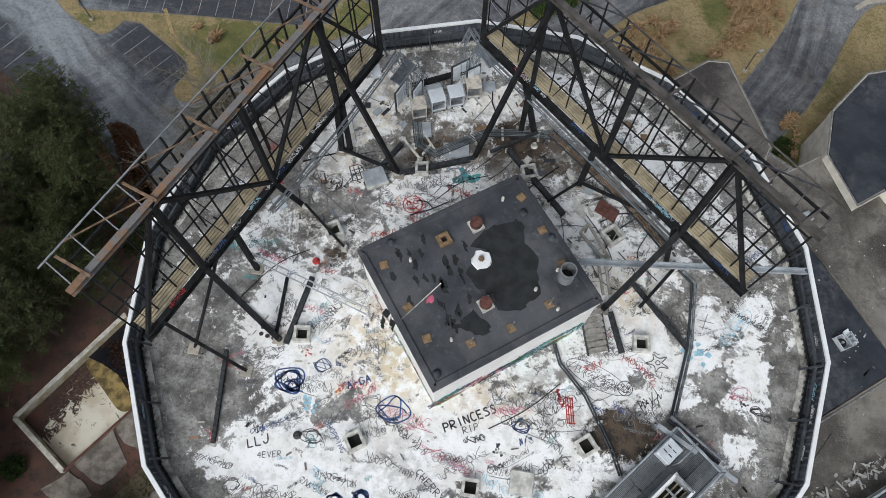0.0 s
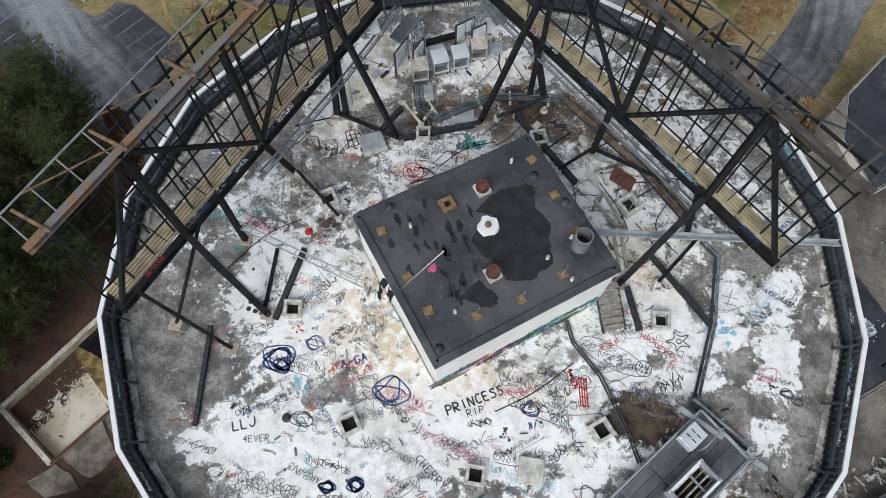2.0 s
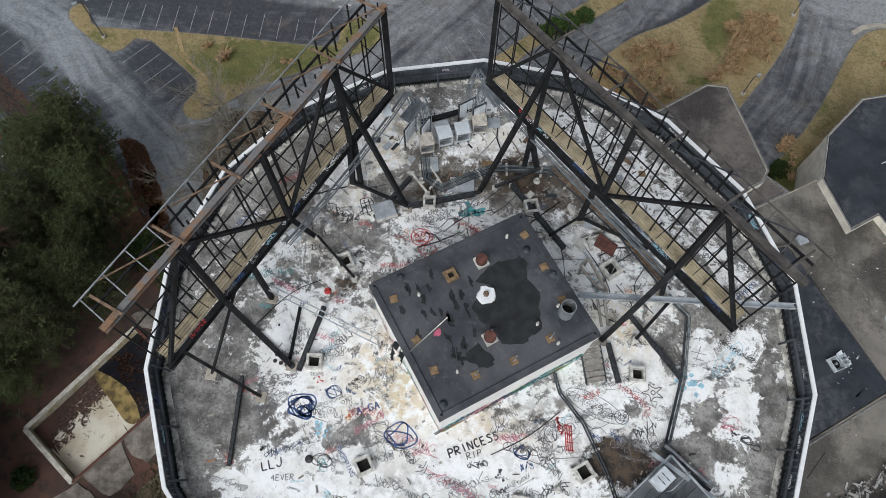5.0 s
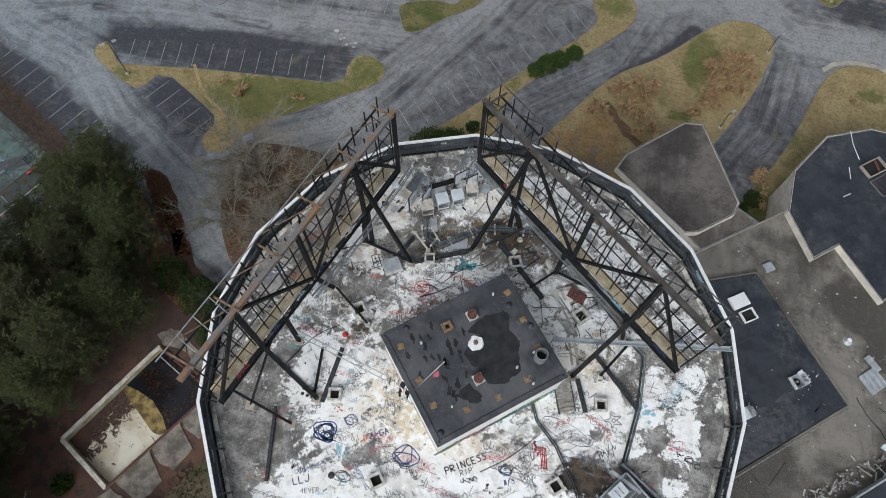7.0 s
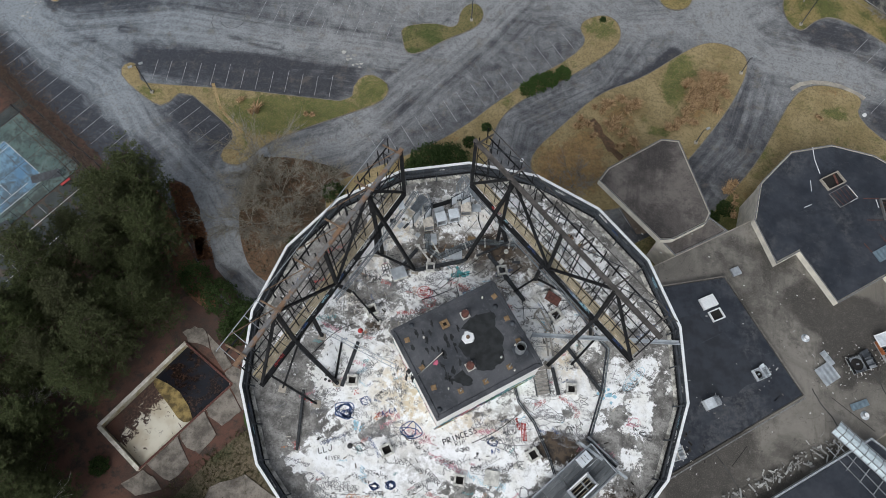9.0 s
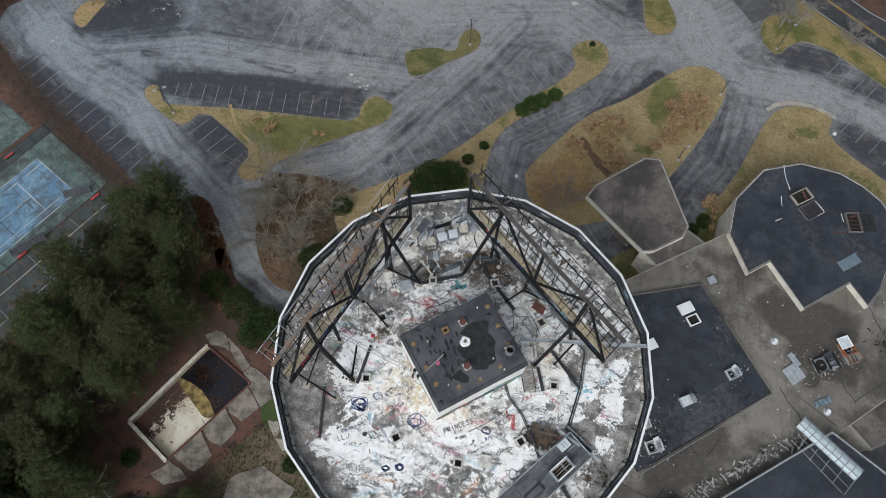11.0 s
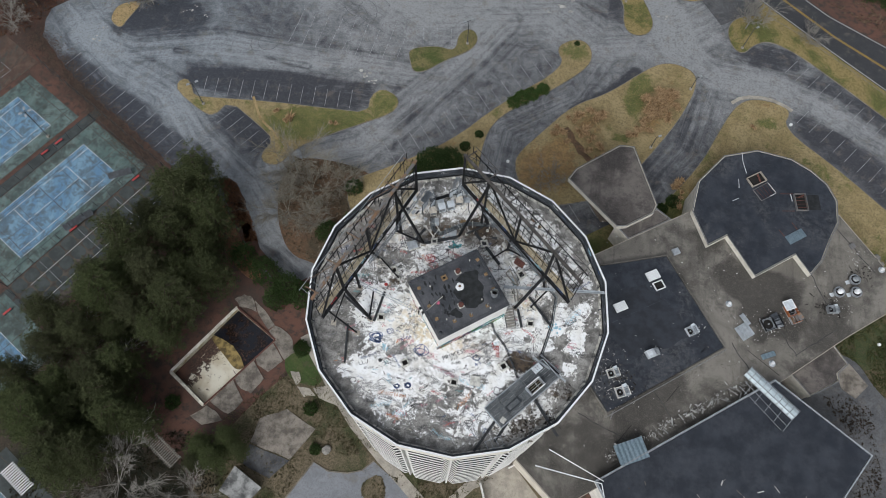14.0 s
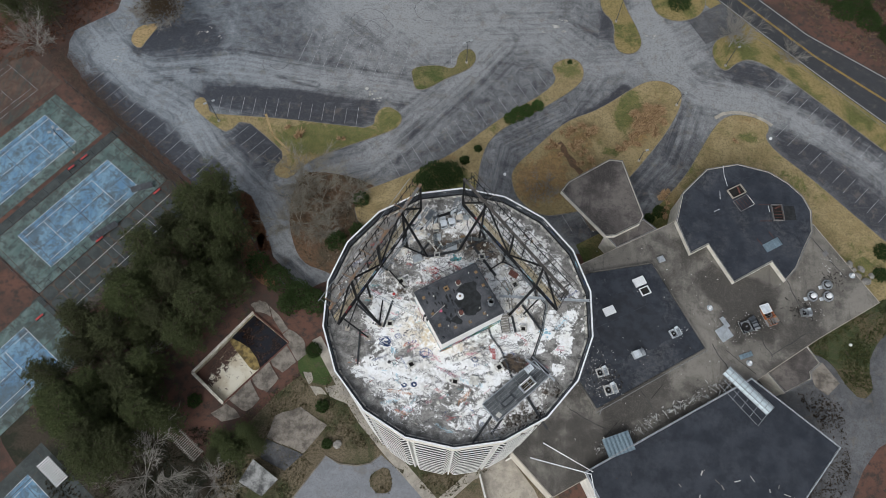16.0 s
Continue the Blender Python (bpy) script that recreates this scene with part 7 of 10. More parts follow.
for name, label, material, pts in (
        ("loose_rail", "rusty steel rail lying on the black roof", REDRUST, ((55.6, 44.1), (58.0, 44.5))), ("loose_rail", "rusty steel rail lying on the black roof", REDRUST, ((55.9, 40.5), (58.2, 40.9))),
        ("loose_rail", "rusty steel rail lying on the black roof", REDRUST, ((55.2, 36.5), (56.3, 35.2))), ("loose_rail", "rusty steel rail lying on the black roof", REDRUST, ((57.6, 38.4), (58.6, 37.1))),
        ("loose_strip", "white metal strip lying on the black roof", COPING, ((48.4, 52.0), (48.6, 49.9))), ("loose_strip", "white metal strip lying on the black roof", COPING, ((48.6, 49.8), (49.3, 47.4))),
        ("loose_strip", "white metal strip lying on the black roof", COPING, ((47.8, 45.9), (47.9, 44.0))), ("loose_strip", "white metal strip lying on the black roof", COPING, ((57.5, 44.3), (57.8, 42.9))),
        ("loose_strip", "thin white metal strip lying on the black roof", COPING, ((46.7, 41.0), (47.8, 41.7)))):
    (x0, y0), (x1, y1) = pts
    ob = thing(name, label, "metal strip", group="roof debris")
    part("strip", bar((x0, y0, 8.44), (x1, y1, 8.44), 0.09, 0.06), material, ob)
for a, b in (((43.0, 33.4), (53.8, 39.2)), ((53.8, 39.2), (60.0, 42.0)), ((41.0, 37.4), (46.2, 41.5)), ((55.0, 34.5), (53.2, 40.8)), ((54.6, 47.8), (59.0, 51.0)), ((60.6, 45.8), (65.4, 45.6)), ((57.0, 35.8), (66.0, 40.2))):
    tagged(part("lap_seam", bar((*a, 8.4), (*b, 8.4), 0.12, 0.02), NAVYROOF), "lapped seam in the black roof sheeting", "roof seam", kind="structure")


def air_handler(at, z, w, d, h, rz, material, label, broken=False, coil=None):
    """A rooftop unit; a broken one has lost its lid and shows its coils, fan well and a bent panel."""
    ob = thing("air_handler", label, "air conditioner", Matrix.Translation((*at, z)) @ pose(0, 0, 0, 0, 0, rz), group="rooftop units")
    part("base_frame", box((w + 0.1, d + 0.1, 0.12), pose(0, 0, 0.06), 0.02), GALV, ob)
    if not broken:
        part("casing", box((w * 0.6, d, h), pose(-w * 0.2, 0, 0.12 + h / 2), 0.03), material, ob)
        part("coil_box", box((w * 0.36, d * 0.8, h * 0.7), pose(w * 0.3, 0, 0.12 + h * 0.35), 0.03), GALV, ob)
        part("panel", box((w * 0.5, d * 0.9, 0.04), pose(-w * 0.2, 0.05, 0.15 + h), 0.01), PALEMETAL, ob)
        part("duct", tube([(w * 0.3, 0, h * 0.7), (w * 0.3, 0, h * 1.1)], 0.2, 10), GALV, ob)
        return
    x0, x1, y0, y1 = -w / 2, w * 0.1, -d / 2, d / 2
    part("casing", add_ring(bmesh.new(), [(x0, y0), (x1, y0), (x1, y1), (x0, y1)], [(x0 + 0.05, y0 + 0.05), (x1 - 0.05, y0 + 0.05), (x1 - 0.05, y1 - 0.05), (x0 + 0.05, y1 - 0.05)], 0.12, h), material, ob)
    part("fan_well", tube([(w * -0.2, 0, 0.12), (w * -0.2, 0, 0.16)], min(w * 0.24, d * 0.4), 14), SHADE_AND_JOINT, ob)
    part("motor", tube([(w * -0.2, 0, 0.15), (w * -0.2, 0, 0.45)], 0.14, 10), GALV, ob)
    for k in (-0.3, 0.05, 0.3):
        part("coil", box((w * 0.34, d * 0.1, h * 0.6), pose(w * 0.3, d * k, 0.12 + h * 0.3, 0, 0, 8 * k), 0.01), coil or GREYMETAL, ob)
    part("end_plate", box((0.04, d * 0.9, h * 0.7), pose(w * 0.49, 0, 0.12 + h * 0.35)), material, ob)
    part("cross_bar", box((0.07, d, 0.06), pose(w * -0.05, 0, h + 0.02)), GALV, ob)
    part("bent_panel", box((w * 0.4, d * 0.5, 0.03), pose(w * 0.24, d * 0.42, 0.14 + h * 0.5, 24, 0, 9), 0.006), coil or PALEMETAL, ob)


air_handler((33.6, 9.3), 7.6, 2.34, 1.33, 0.86, 32, PALEMETAL, "pale grey rooftop air handler on the black roof")
air_handler((40.2, 14.5), 7.6, 2.03, 1.56, 0.70, 32, PALEMETAL, "stripped rooftop air handler with open casing", True)
air_handler((27.2, 4.7), 7.6, 2.11, 1.48, 0.70, 25, WHITEWALL, "gutted white rooftop unit beside the tower", True)
air_handler((29.0, 1.8), 7.6, 2.34, 1.72, 0.70, 25, WHITEWALL, "gutted rooftop unit with rusty coils", True)
air_handler((57.9, 20.9), 7.0, 3.4, 1.9, 0.9, -62, plain("orange_red_primer", (0.36, 0.12, 0.04), 0.75, vary=0.4, scale=2), "white and orange rusted rooftop unit", True, ORANGERUST)
framed = thing("framed_panel", "white framed sheet resting on the rusted rooftop unit", "panel", Matrix.Translation((57.0, 22.2, 7.92)) @ pose(0, 0, 0, 0, 0, -62))
part("lid_frame", add_ring(bmesh.new(), [(-0.9, -0.95), (0.9, -0.95), (0.9, 0.95), (-0.9, 0.95)], [(-0.75, -0.8), (0.75, -0.8), (0.75, 0.8), (-0.75, 0.8)], 0, 0.14), COPING, framed)
part("lid_panel", box((1.5, 1.6, 0.05), pose(0, 0, 0.05)), PALEMETAL, framed)
air_handler((54.3, 18.6), 7.0, 3.6, 2.2, 0.6, 28, BLACKSTEEL, "burnt black rooftop machine frame", True, DARKGREY)
air_handler((65.0, 23.0), 7.0, 2.0, 1.3, 0.8, 10, GALV, "crumpled galvanised rooftop fan unit", True)
for x, y in ((69.0, 29.3), (66.1, 26.4), (69.1, 26.9)):
    ob = thing("exhaust_fan", "round galvanised exhaust fan on the grey roof", "exhaust fan", Matrix.Translation((x, y, 7.0)), group="exhaust fans")
    part("kerb", box((1.3, 1.3, 0.4), pose(0, 0, 0.2), 0.03), DARKGREY, ob)
    ringed = [[(q * math.cos(k * 0.3927), q * math.sin(k * 0.3927)) for k in range(16)] for q in (0.98, 0.78)]
    part("cowl", add_ring(bmesh.new(), *ringed, 0.35, 0.85), GALV, ob)
    # Shallow black disc: the cowl's inner shade as colour.
    part("well", tube([(0, 0, 0.38), (0, 0, 0.45)], 0.8, 16), SHADE_AND_JOINT, ob)
    part("motor_cap", tube([(0.22, 0.18, 0.4), (0.22, 0.18, 1.05), (0.22, 0.18, 1.15)], [0.5, 0.5, 0.3], 12), COPING if y < 28 else GALV, ob)
    part("stay", bar((-0.9, 0.2, 0.88), (0.9, -0.2, 0.88), 0.07, 0.05), GALV, ob)
    part("fallen_hood", box((0.8, 0.7, 0.1), pose(-1.0, -0.5, 0.06, 0, 0, 24), 0.02), PALEMETAL, ob)
for x, y in ((46.8, 20.9), (54.3, 11.3), (74.3, 32.4)):
    ob = thing("vent_stub", "short white vent stub on the grey roof", "vent", Matrix.Translation((x, y, 7.0)), group="grey roof stubs")
    part("pipe", tube([(0, 0, 0), (0, 0, 0.5)], 0.3, 12), COPING, ob)
    part("collar", tube([(0, 0, 0), (0, 0, 0.08), (0, 0, 0.12)], [0.6, 0.55, 0.3], 14), GREYMETAL, ob)
NEWTAR = plain("newer_blue_black_tar", (0.025, 0.029, 0.038), 0.7, vary=0.35, scale=0.6)
burnt = thing("burnt_scrap", "charred scrap and ash strewn round the burnt rooftop machine", "scrap", kind="stuff")
bm = bmesh.new()
rngw = random.Random(40)
for cx, cy, n, r in ((54.6, 18.8, 90, 1.3), (64.2, 23.6, 70, 1.4), (70.5, 31.0, 40, 1.6), (28.6, 3.4, 50, 1.8)):
    for _ in range(n):
        add_box(bm, (rngw.uniform(0.08, 0.7), rngw.uniform(0.05, 0.25), 0.06), Matrix.Translation((cx + rngw.gauss(0, r), cy + rngw.gauss(0, r * 0.7), 7.05 if cx > 40 else 7.65)) @ pose(0, 0, 0, 0, rngw.uniform(-5, 5), rngw.uniform(0, 180)))
part("scraps", bm, make_leaf("charred_scrap", (0.012, 0.011, 0.010), (0.11, 0.10, 0.09), 0.0), burnt)["kind"] = "stuff"
ROOFSEAM = plain("dark_tarred_seam", (0.06, 0.058, 0.055), 0.9, vary=0.4, scale=0.8)
rngw = random.Random(41)
for line in ([(61.4, 29.4), (63.6, 25.0), (65.9, 20.0)], [(55.4, 18.2), (57.0, 15.4), (58.6, 13.2)], [(58.4, 13.6), (62.0, 16.4), (65.8, 19.5)], [(47.4, 13.8), (49.0, 11.4), (50.6, 9.2)], [(22.0, -3.0), (27.0, -4.6), (33.0, -7.0)], [(34.0, 3.2), (36.6, 0.4), (38.4, -2.4)], [(66.0, 40.0), (69.5, 35.8), (73.0, 31.6)]):
    worn = [(a[0] + (b[0] - a[0]) * t + rngw.gauss(0, 0.08), a[1] + (b[1] - a[1]) * t + rngw.gauss(0, 0.08)) for a, b in zip(line, line[1:]) for t in (0, 0.25, 0.5, 0.75)] + [line[-1]]
    tagged(part("roof_seam", ribbon(worn, 0.16, 6.95, 7.012), ROOFSEAM), "dark tarred seam across the grey roof", "roof seam", kind="structure")
for pts in ([(27.7, 20.0), (31.4, 21.8), (34.8, 19.8), (37.6, 17.4), (39.6, 13.6), (36.4, 10.4), (33.0, 10.6), (31.0, 8.0), (27.6, 9.4), (25.0, 13.6), (25.6, 17.2)], [(41.0, 12.4), (42.6, 12.9), (43.2, 11.6), (41.8, 10.9)]):
    edge_ = [(a[0] + (b[0] - a[0]) * t + rngw.gauss(0, 0.18), a[1] + (b[1] - a[1]) * t + rngw.gauss(0, 0.18)) for a, b in zip(pts, [*pts[1:], pts[0]]) for t in (0.0, 0.2, 0.4, 0.6, 0.8)]
    tagged(part("tar_field", prism(ccw(edge_), 7.55, 7.612), NEWTAR), "wide patch of newer black tar on the membrane roof", "roof patch", kind="structure")
tagged(part("lap_seam", bar((25.1, 12.7, 7.605), (36.3, 20.3, 7.605), 0.14, 0.03), NAVYROOF), "lapped seam in the black roof sheeting", "roof seam", kind="structure")


def sheet(at, z, w, d, rz, material, label, tilt=2.0):
    ob = thing("roofing_sheet", label, "metal sheet", Matrix.Translation((*at, z)) @ pose(0, 0, 0, tilt, 0, rz), group="roof debris")
    bm = bmesh.new()
    n = max(4, int(w / 0.18))
    rows = [[bm.verts.new((-w / 2 + w * i / n, y, 0.04 + 0.05 * (i // 2 % 2))) for i in range(n + 1)] for y in (-d / 2, d / 2)]
    for i in range(n):
        bm.faces.new((rows[0][i], rows[0][i + 1], rows[1][i + 1], rows[1][i]))
    bmesh.ops.solidify(bm, geom=bm.faces[:], thickness=0.02)
    part("corrugated_panel", bm, material, ob)


PALEBLUE = plain("pale_blue_metal_sheet", (0.33, 0.43, 0.50), 0.45, 0.3, vary=0.15)
sheet((30.9, -7.8), 8.62, 5.0, 3.4, 28, PALEBLUE, "pale blue corrugated sheet over the roof edge")
sheet((53.6, 12.6), 7.1, 2.6, 0.9, 28, PALEBLUE, "pale blue metal panel lying on the grey roof")
sheet((49.5, 16.2), 7.15, 2.6, 2.6, 40, PALEMETAL, "crumpled white metal sheets on the grey roof", 4)
sheet((49.6, 18.4), 7.15, 2.2, 0.9, -50, PALEMETAL, "torn white metal strip on the grey roof", 4)
sheet((58.2, 35.6), 8.5, 3.8, 1.75, 37, PALEBLUE, "dented pale blue-white sheet on the black round roof", 3)

canopy = thing("glass_canopy", "collapsed curved glass canopy lying over the roof edge", "glass canopy")
FROST = plain("frosted_glass_panel", (0.55, 0.63, 0.66), 0.25, vary=0.12)
a, b = Vector((49.3, 8.6, 9.0)), Vector((57.0, 2.4, 9.3))
across = Vector((-0.63, -0.78, 0))
for i in range(9):
    for j in range(3):
        p = a.lerp(b, (i + 0.5) / 9) + across * (j - 1) * 0.72 + Vector((0, 0, 0.3 - 0.28 * abs(j - 1)))
        part("pane", box((1.0, 0.66, 0.03), Matrix.Translation(p) @ pose(0, 0, 0, (j - 1) * 24, 0, -38.8)), FROST, canopy)
for j in range(4):
    o = across * (j - 1.5) * 0.72 + Vector((0, 0, 0.36 - 0.2 * abs(j - 1.5)))
    part("rib", bar(a + o, b + o, 0.06, 0.08), GALV, canopy)
for i in range(10):
    p = a.lerp(b, i / 9)
    part("cross_rib", bar(p + across * -1.2 + Vector((0, 0, 0.1)), p + across * 1.2 + Vector((0, 0, 0.1)), 0.05, 0.06), GALV, canopy)
for i in range(5):
    p = a.lerp(b, 0.2 + 0.2 * i)
    part("bent_strut", bar(p + across * 1.2 + Vector((0, 0, -0.1)), p + across * 3.6 + Vector((0.3, 0, -0.4)), 0.08, 0.08), GALV, canopy)
part("bent_rail", bar(a + across * 3.5 + Vector((1, 0, -0.3)), b + across * 3.4 + Vector((0, 0, -0.6)), 0.08, 0.08), GALV, canopy)
part("bent_rail", bar(a + across * 2.2 + Vector((1, 0, -0.2)), b + across * 2.2 + Vector((0, 0, -0.5)), 0.08, 0.08), GALV, canopy)

rng = random.Random(9)
rubble = thing("rubble_strip", "strip of broken panels and timber along the roof gutter", "rubble", kind="stuff")
bm = bmesh.new()
for i in range(330):
    p = Vector((27.5, -9.6)).lerp(Vector((51.0, 7.2)), rng.random()) + Vector((rng.gauss(-0.2, 0.5), rng.gauss(0.4, 0.5)))
    add_box(bm, (rng.uniform(0.1, 0.7) * rng.choice((0.4, 0.8, 2.0)), rng.uniform(0.04, 0.28), rng.uniform(0.02, 0.07)), Matrix.Translation((p.x, p.y, 7.1 + rng.uniform(0, 0.5))) @ pose(0, 0, 0, rng.uniform(-25, 25), rng.uniform(-25, 25), rng.uniform(0, 180)))
part("broken_pieces", bm, make_leaf("broken_panel_mix", (0.07, 0.062, 0.055), (0.52, 0.52, 0.50), 0.0), rubble)["kind"] = "stuff"
bm = bmesh.new()
for i in range(170):
    p = Vector((rng.uniform(22, 74), rng.uniform(-10, 36)))
    if abs((p - Vector((34, 14))).length) < 10 and rng.random() < 0.6:
        continue
    z = 7.07 if not (21 < p.x < 46 and -2 < p.y < 27) else 7.66
    if p.x + p.y * 0.6 > 84 or p.y < -8 + (p.x - 27) * 0.7:
        continue
    add_box(bm, (rng.uniform(0.06, 0.35), rng.uniform(0.05, 0.2), 0.05), Matrix.Translation((p.x, p.y, z)) @ pose(0, 0, 0, 0, 0, rng.uniform(0, 180)))
for i in range(26):
    p = Vector((rng.uniform(30, 62), rng.uniform(-22, -2)))
    if p.y > -13.3 + (p.x - 25.5) * 0.72 - 1 or p.y > 8 - (p.x - 54) * 0.6:
        continue
    add_box(bm, (rng.uniform(0.2, 1.3), rng.uniform(0.06, 0.2), 0.05), Matrix.Translation((p.x, p.y, 8.66)) @ pose(0, 0, 0, 0, 0, rng.uniform(0, 180)))
for x, y, z, n in ((27.2, 4.7, 7.63, 60), (29.0, 1.8, 7.63, 70), (26.0, 7.5, 7.63, 40), (24.4, 2.4, 7.63, 40), (53.6, 18.2, 7.05, 80), (49.5, 16.2, 7.05, 50), (56.5, 19.5, 7.05, 40), (66, 23.5, 7.05, 70), (40.2, 14.5, 7.63, 30), (33.6, 9.3, 7.63, 20), (70.5, 33.5, 7.05, 40)):
    for _ in range(n):
        p = (x + rng.gauss(0, 1.5), y + rng.gauss(0, 1.3))
        add_box(bm, (rng.uniform(0.05, 0.3) * rng.choice((0.7, 1, 1.8)), rng.uniform(0.03, 0.14), 0.04), Matrix.Translation((*p, z + 0.03)) @ pose(0, 0, 0, rng.uniform(-8, 8), rng.uniform(-8, 8), rng.uniform(0, 180)))
scatter = thing("roof_litter", "scattered white scraps on the low roofs", "litter", kind="stuff")
part("scraps", bm, make_leaf("pale_and_rusty_scraps", (0.06, 0.05, 0.045), (0.62, 0.61, 0.58), 0.0), scatter)["kind"] = "stuff"
for a, b in (((38.6, 4.6), (36.6, 1.6)), ((50.0, 13.0), (55.5, 9.4)), ((57.5, 24.0), (60.5, 20.0)), ((31.0, -3.4), (28.2, -7.6))):
    tagged(part("roof_joint", bar((*a, 7.0), (*b, 7.0), 0.09, 0.016), SHADE_AND_JOINT), "dark open joint between the roof sheets", "roof joint", kind="structure")
for a, b in (((36.0, 28.0, 7.06), (27.5, -3.0, 7.06)), ((46.5, 12.4, 7.06), (27, -2.6, 7.06))):
    tagged(part("roof_flashing", bar(a, b, 0.16, 0.06), TRIMGREY), "dented metal flashing along the roof edge", "flashing", kind="structure")

service = thing("court_wall", "white rendered wall round the service court", "wall", kind="structure")
for p, q in (((8.0, -16.2), (9.6, -20.0)), ((9.6, -20.0), (13.0, -28.0)), ((13.3, -12.3), (12.4, -13.0))):
    part("wall_panel", bar((*p, 0.7), (*q, 0.7), 0.25, 1.4), WHITEWALL, service)
pole = thing("fallen_pole", "long white metal pole lying over the parapet", "pole", group="roof debris")
part("tube", tube([(16.0, -12.5, 7.4), (26.5, -13.6, 9.0), (28.5, -20.5, 9.0)], 0.11, 8), COPING, pole)
pole = thing("fallen_pole", "bent white metal pole lying over the parapet", "pole", group="roof debris")
part("tube", tube([(18.0, -9.6, 7.3), (26.8, -13.2, 9.1)], 0.1, 8), COPING, pole)

# ---- things on the tower roof ----
Z = DECK_Z
CURBWHITE = plain("dirty_white_kerb", (0.55, 0.54, 0.50), 0.8, vary=0.3, scale=3)
for (x, y), w, rz in (((-8.33, 2.86), 0.95, 32), ((-8.62, -3.2), 0.85, 8), ((-4.8, -8.05), 0.9, 35), ((1.1, -9.3), 0.85, 0), ((6.43, -6.48), 0.9, 38), ((8.85, -0.9), 0.85, 5), ((7.0, 5.05), 1.0, 42), ((1.98, 8.28), 0.85, 18), ((-4.15, 7.5), 0.75, 8)):
    curb_hatch("roof_vent_opening", (x, y), Z, w, w, 0.42, rz, CURBWHITE, SHADE_AND_JOINT, "square white vent kerb round a dark open shaft", "vent opening")
curb_hatch("roof_vent_opening", (-6.7, 6.5), Z, 1.3, 1.1, 0.3, 30, CURBWHITE, SHADE_AND_JOINT, "low white kerb with a grey spray-painted lid", "vent opening", GREYMETAL)
curb_hatch("roof_vent_opening", (3.5, -8.7), Z, 1.15, 1.15, 0.14, 0, CURBWHITE, SHADE_AND_JOINT, "capped square kerb with scrawled lid", "vent opening", CURBWHITE)


def cabinet(at, rz, w=0.85, h=0.95, worn=False):
    """An open-fronted outdoor unit: sides, back, lid and the coil inside."""
    ob = thing("condenser_unit", "pale grey condenser cabinet with its front torn open" if not worn else "rust-streaked condenser cabinet with its front torn open", "condenser", Matrix.Translation((*at, Z)) @ pose(0, 0, 0, 0, 0, rz), group="condenser row")
    skin = PALEMETAL if not worn else plain("rust_streaked_enamel", (0.50, 0.46, 0.40), 0.6, vary=0.35)
    part("base", box((w, w, 0.12), pose(0, 0, 0.2), 0.02), GALV, ob)
    for s in (-1, 1):
        part("side_panel", box((0.04, w, h), pose(s * (w / 2 - 0.02), 0, 0.2 + h / 2), 0.008), skin, ob)
        part("front_rail", box((w, 0.05, 0.06), pose(0, -w / 2 + 0.03, 0.28 + (h - 0.15) * (s + 1) / 2)), skin, ob)
        part("foot", box((0.1, w, 0.16), pose(s * w * 0.36, 0, 0.08)), DARKGREY, ob)
    part("back_panel", box((w, 0.04, h), pose(0, w / 2 - 0.02, 0.2 + h / 2), 0.008), skin, ob)
    part("lid", box((w + 0.06, w + 0.06, 0.06), pose(0, 0, 0.22 + h), 0.015), skin, ob)
    part("coil", box((w * 0.7, 0.16, h * 0.5), pose(0, 0.1, 0.3 + h * 0.25)), REDRUST if worn else DARKGREY, ob)
    part("shelf", box((w * 0.9, w * 0.8, 0.03), pose(0, 0, 0.2 + h * 0.55)), GALV, ob)


for (x, y), rz, worn in (((-5.0, 11.3), 20, True), ((-4.0, 12.0), 25, False), ((-2.95, 12.5), 22, False), ((-2.0, 13.3), 14, True)):
    cabinet((x, y), rz, worn=worn)
lowbox = thing("junction_box", "low white metal box behind the condenser row", "metal box", Matrix.Translation((-4.35, 13.0, Z)) @ pose(0, 0, 0, 0, 0, 22))
part("case", box((0.9, 0.5, 0.4), pose(0, 0, 0.3), 0.02), PALEMETAL, lowbox)
part("skid", box((0.9, 0.4, 0.1), pose(0, 0, 0.05)), DARKGREY, lowbox)
for (x, y), w, d, rz, tilt in (((-2.4, 9.1), 1.5, 0.95, 8, 3), ((-4.5, 10.2), 0.85, 1.0, 14, 2), ((-1.1, 13.9), 0.8, 0.7, 10, 6)):
    ob = thing("metal_sheet", "grey metal panel lying on the tower roof", "metal panel", Matrix.Translation((x, y, Z + 0.12)) @ pose(0, 0, 0, tilt, 2, rz), group="roof scrap")
    part("plate", box((w, d, 0.03), None, 0.006), GREYMETAL, ob)
    part("folded_edge", box((w, 0.03, 0.09), pose(0, -d / 2, -0.03)), GREYMETAL, ob)


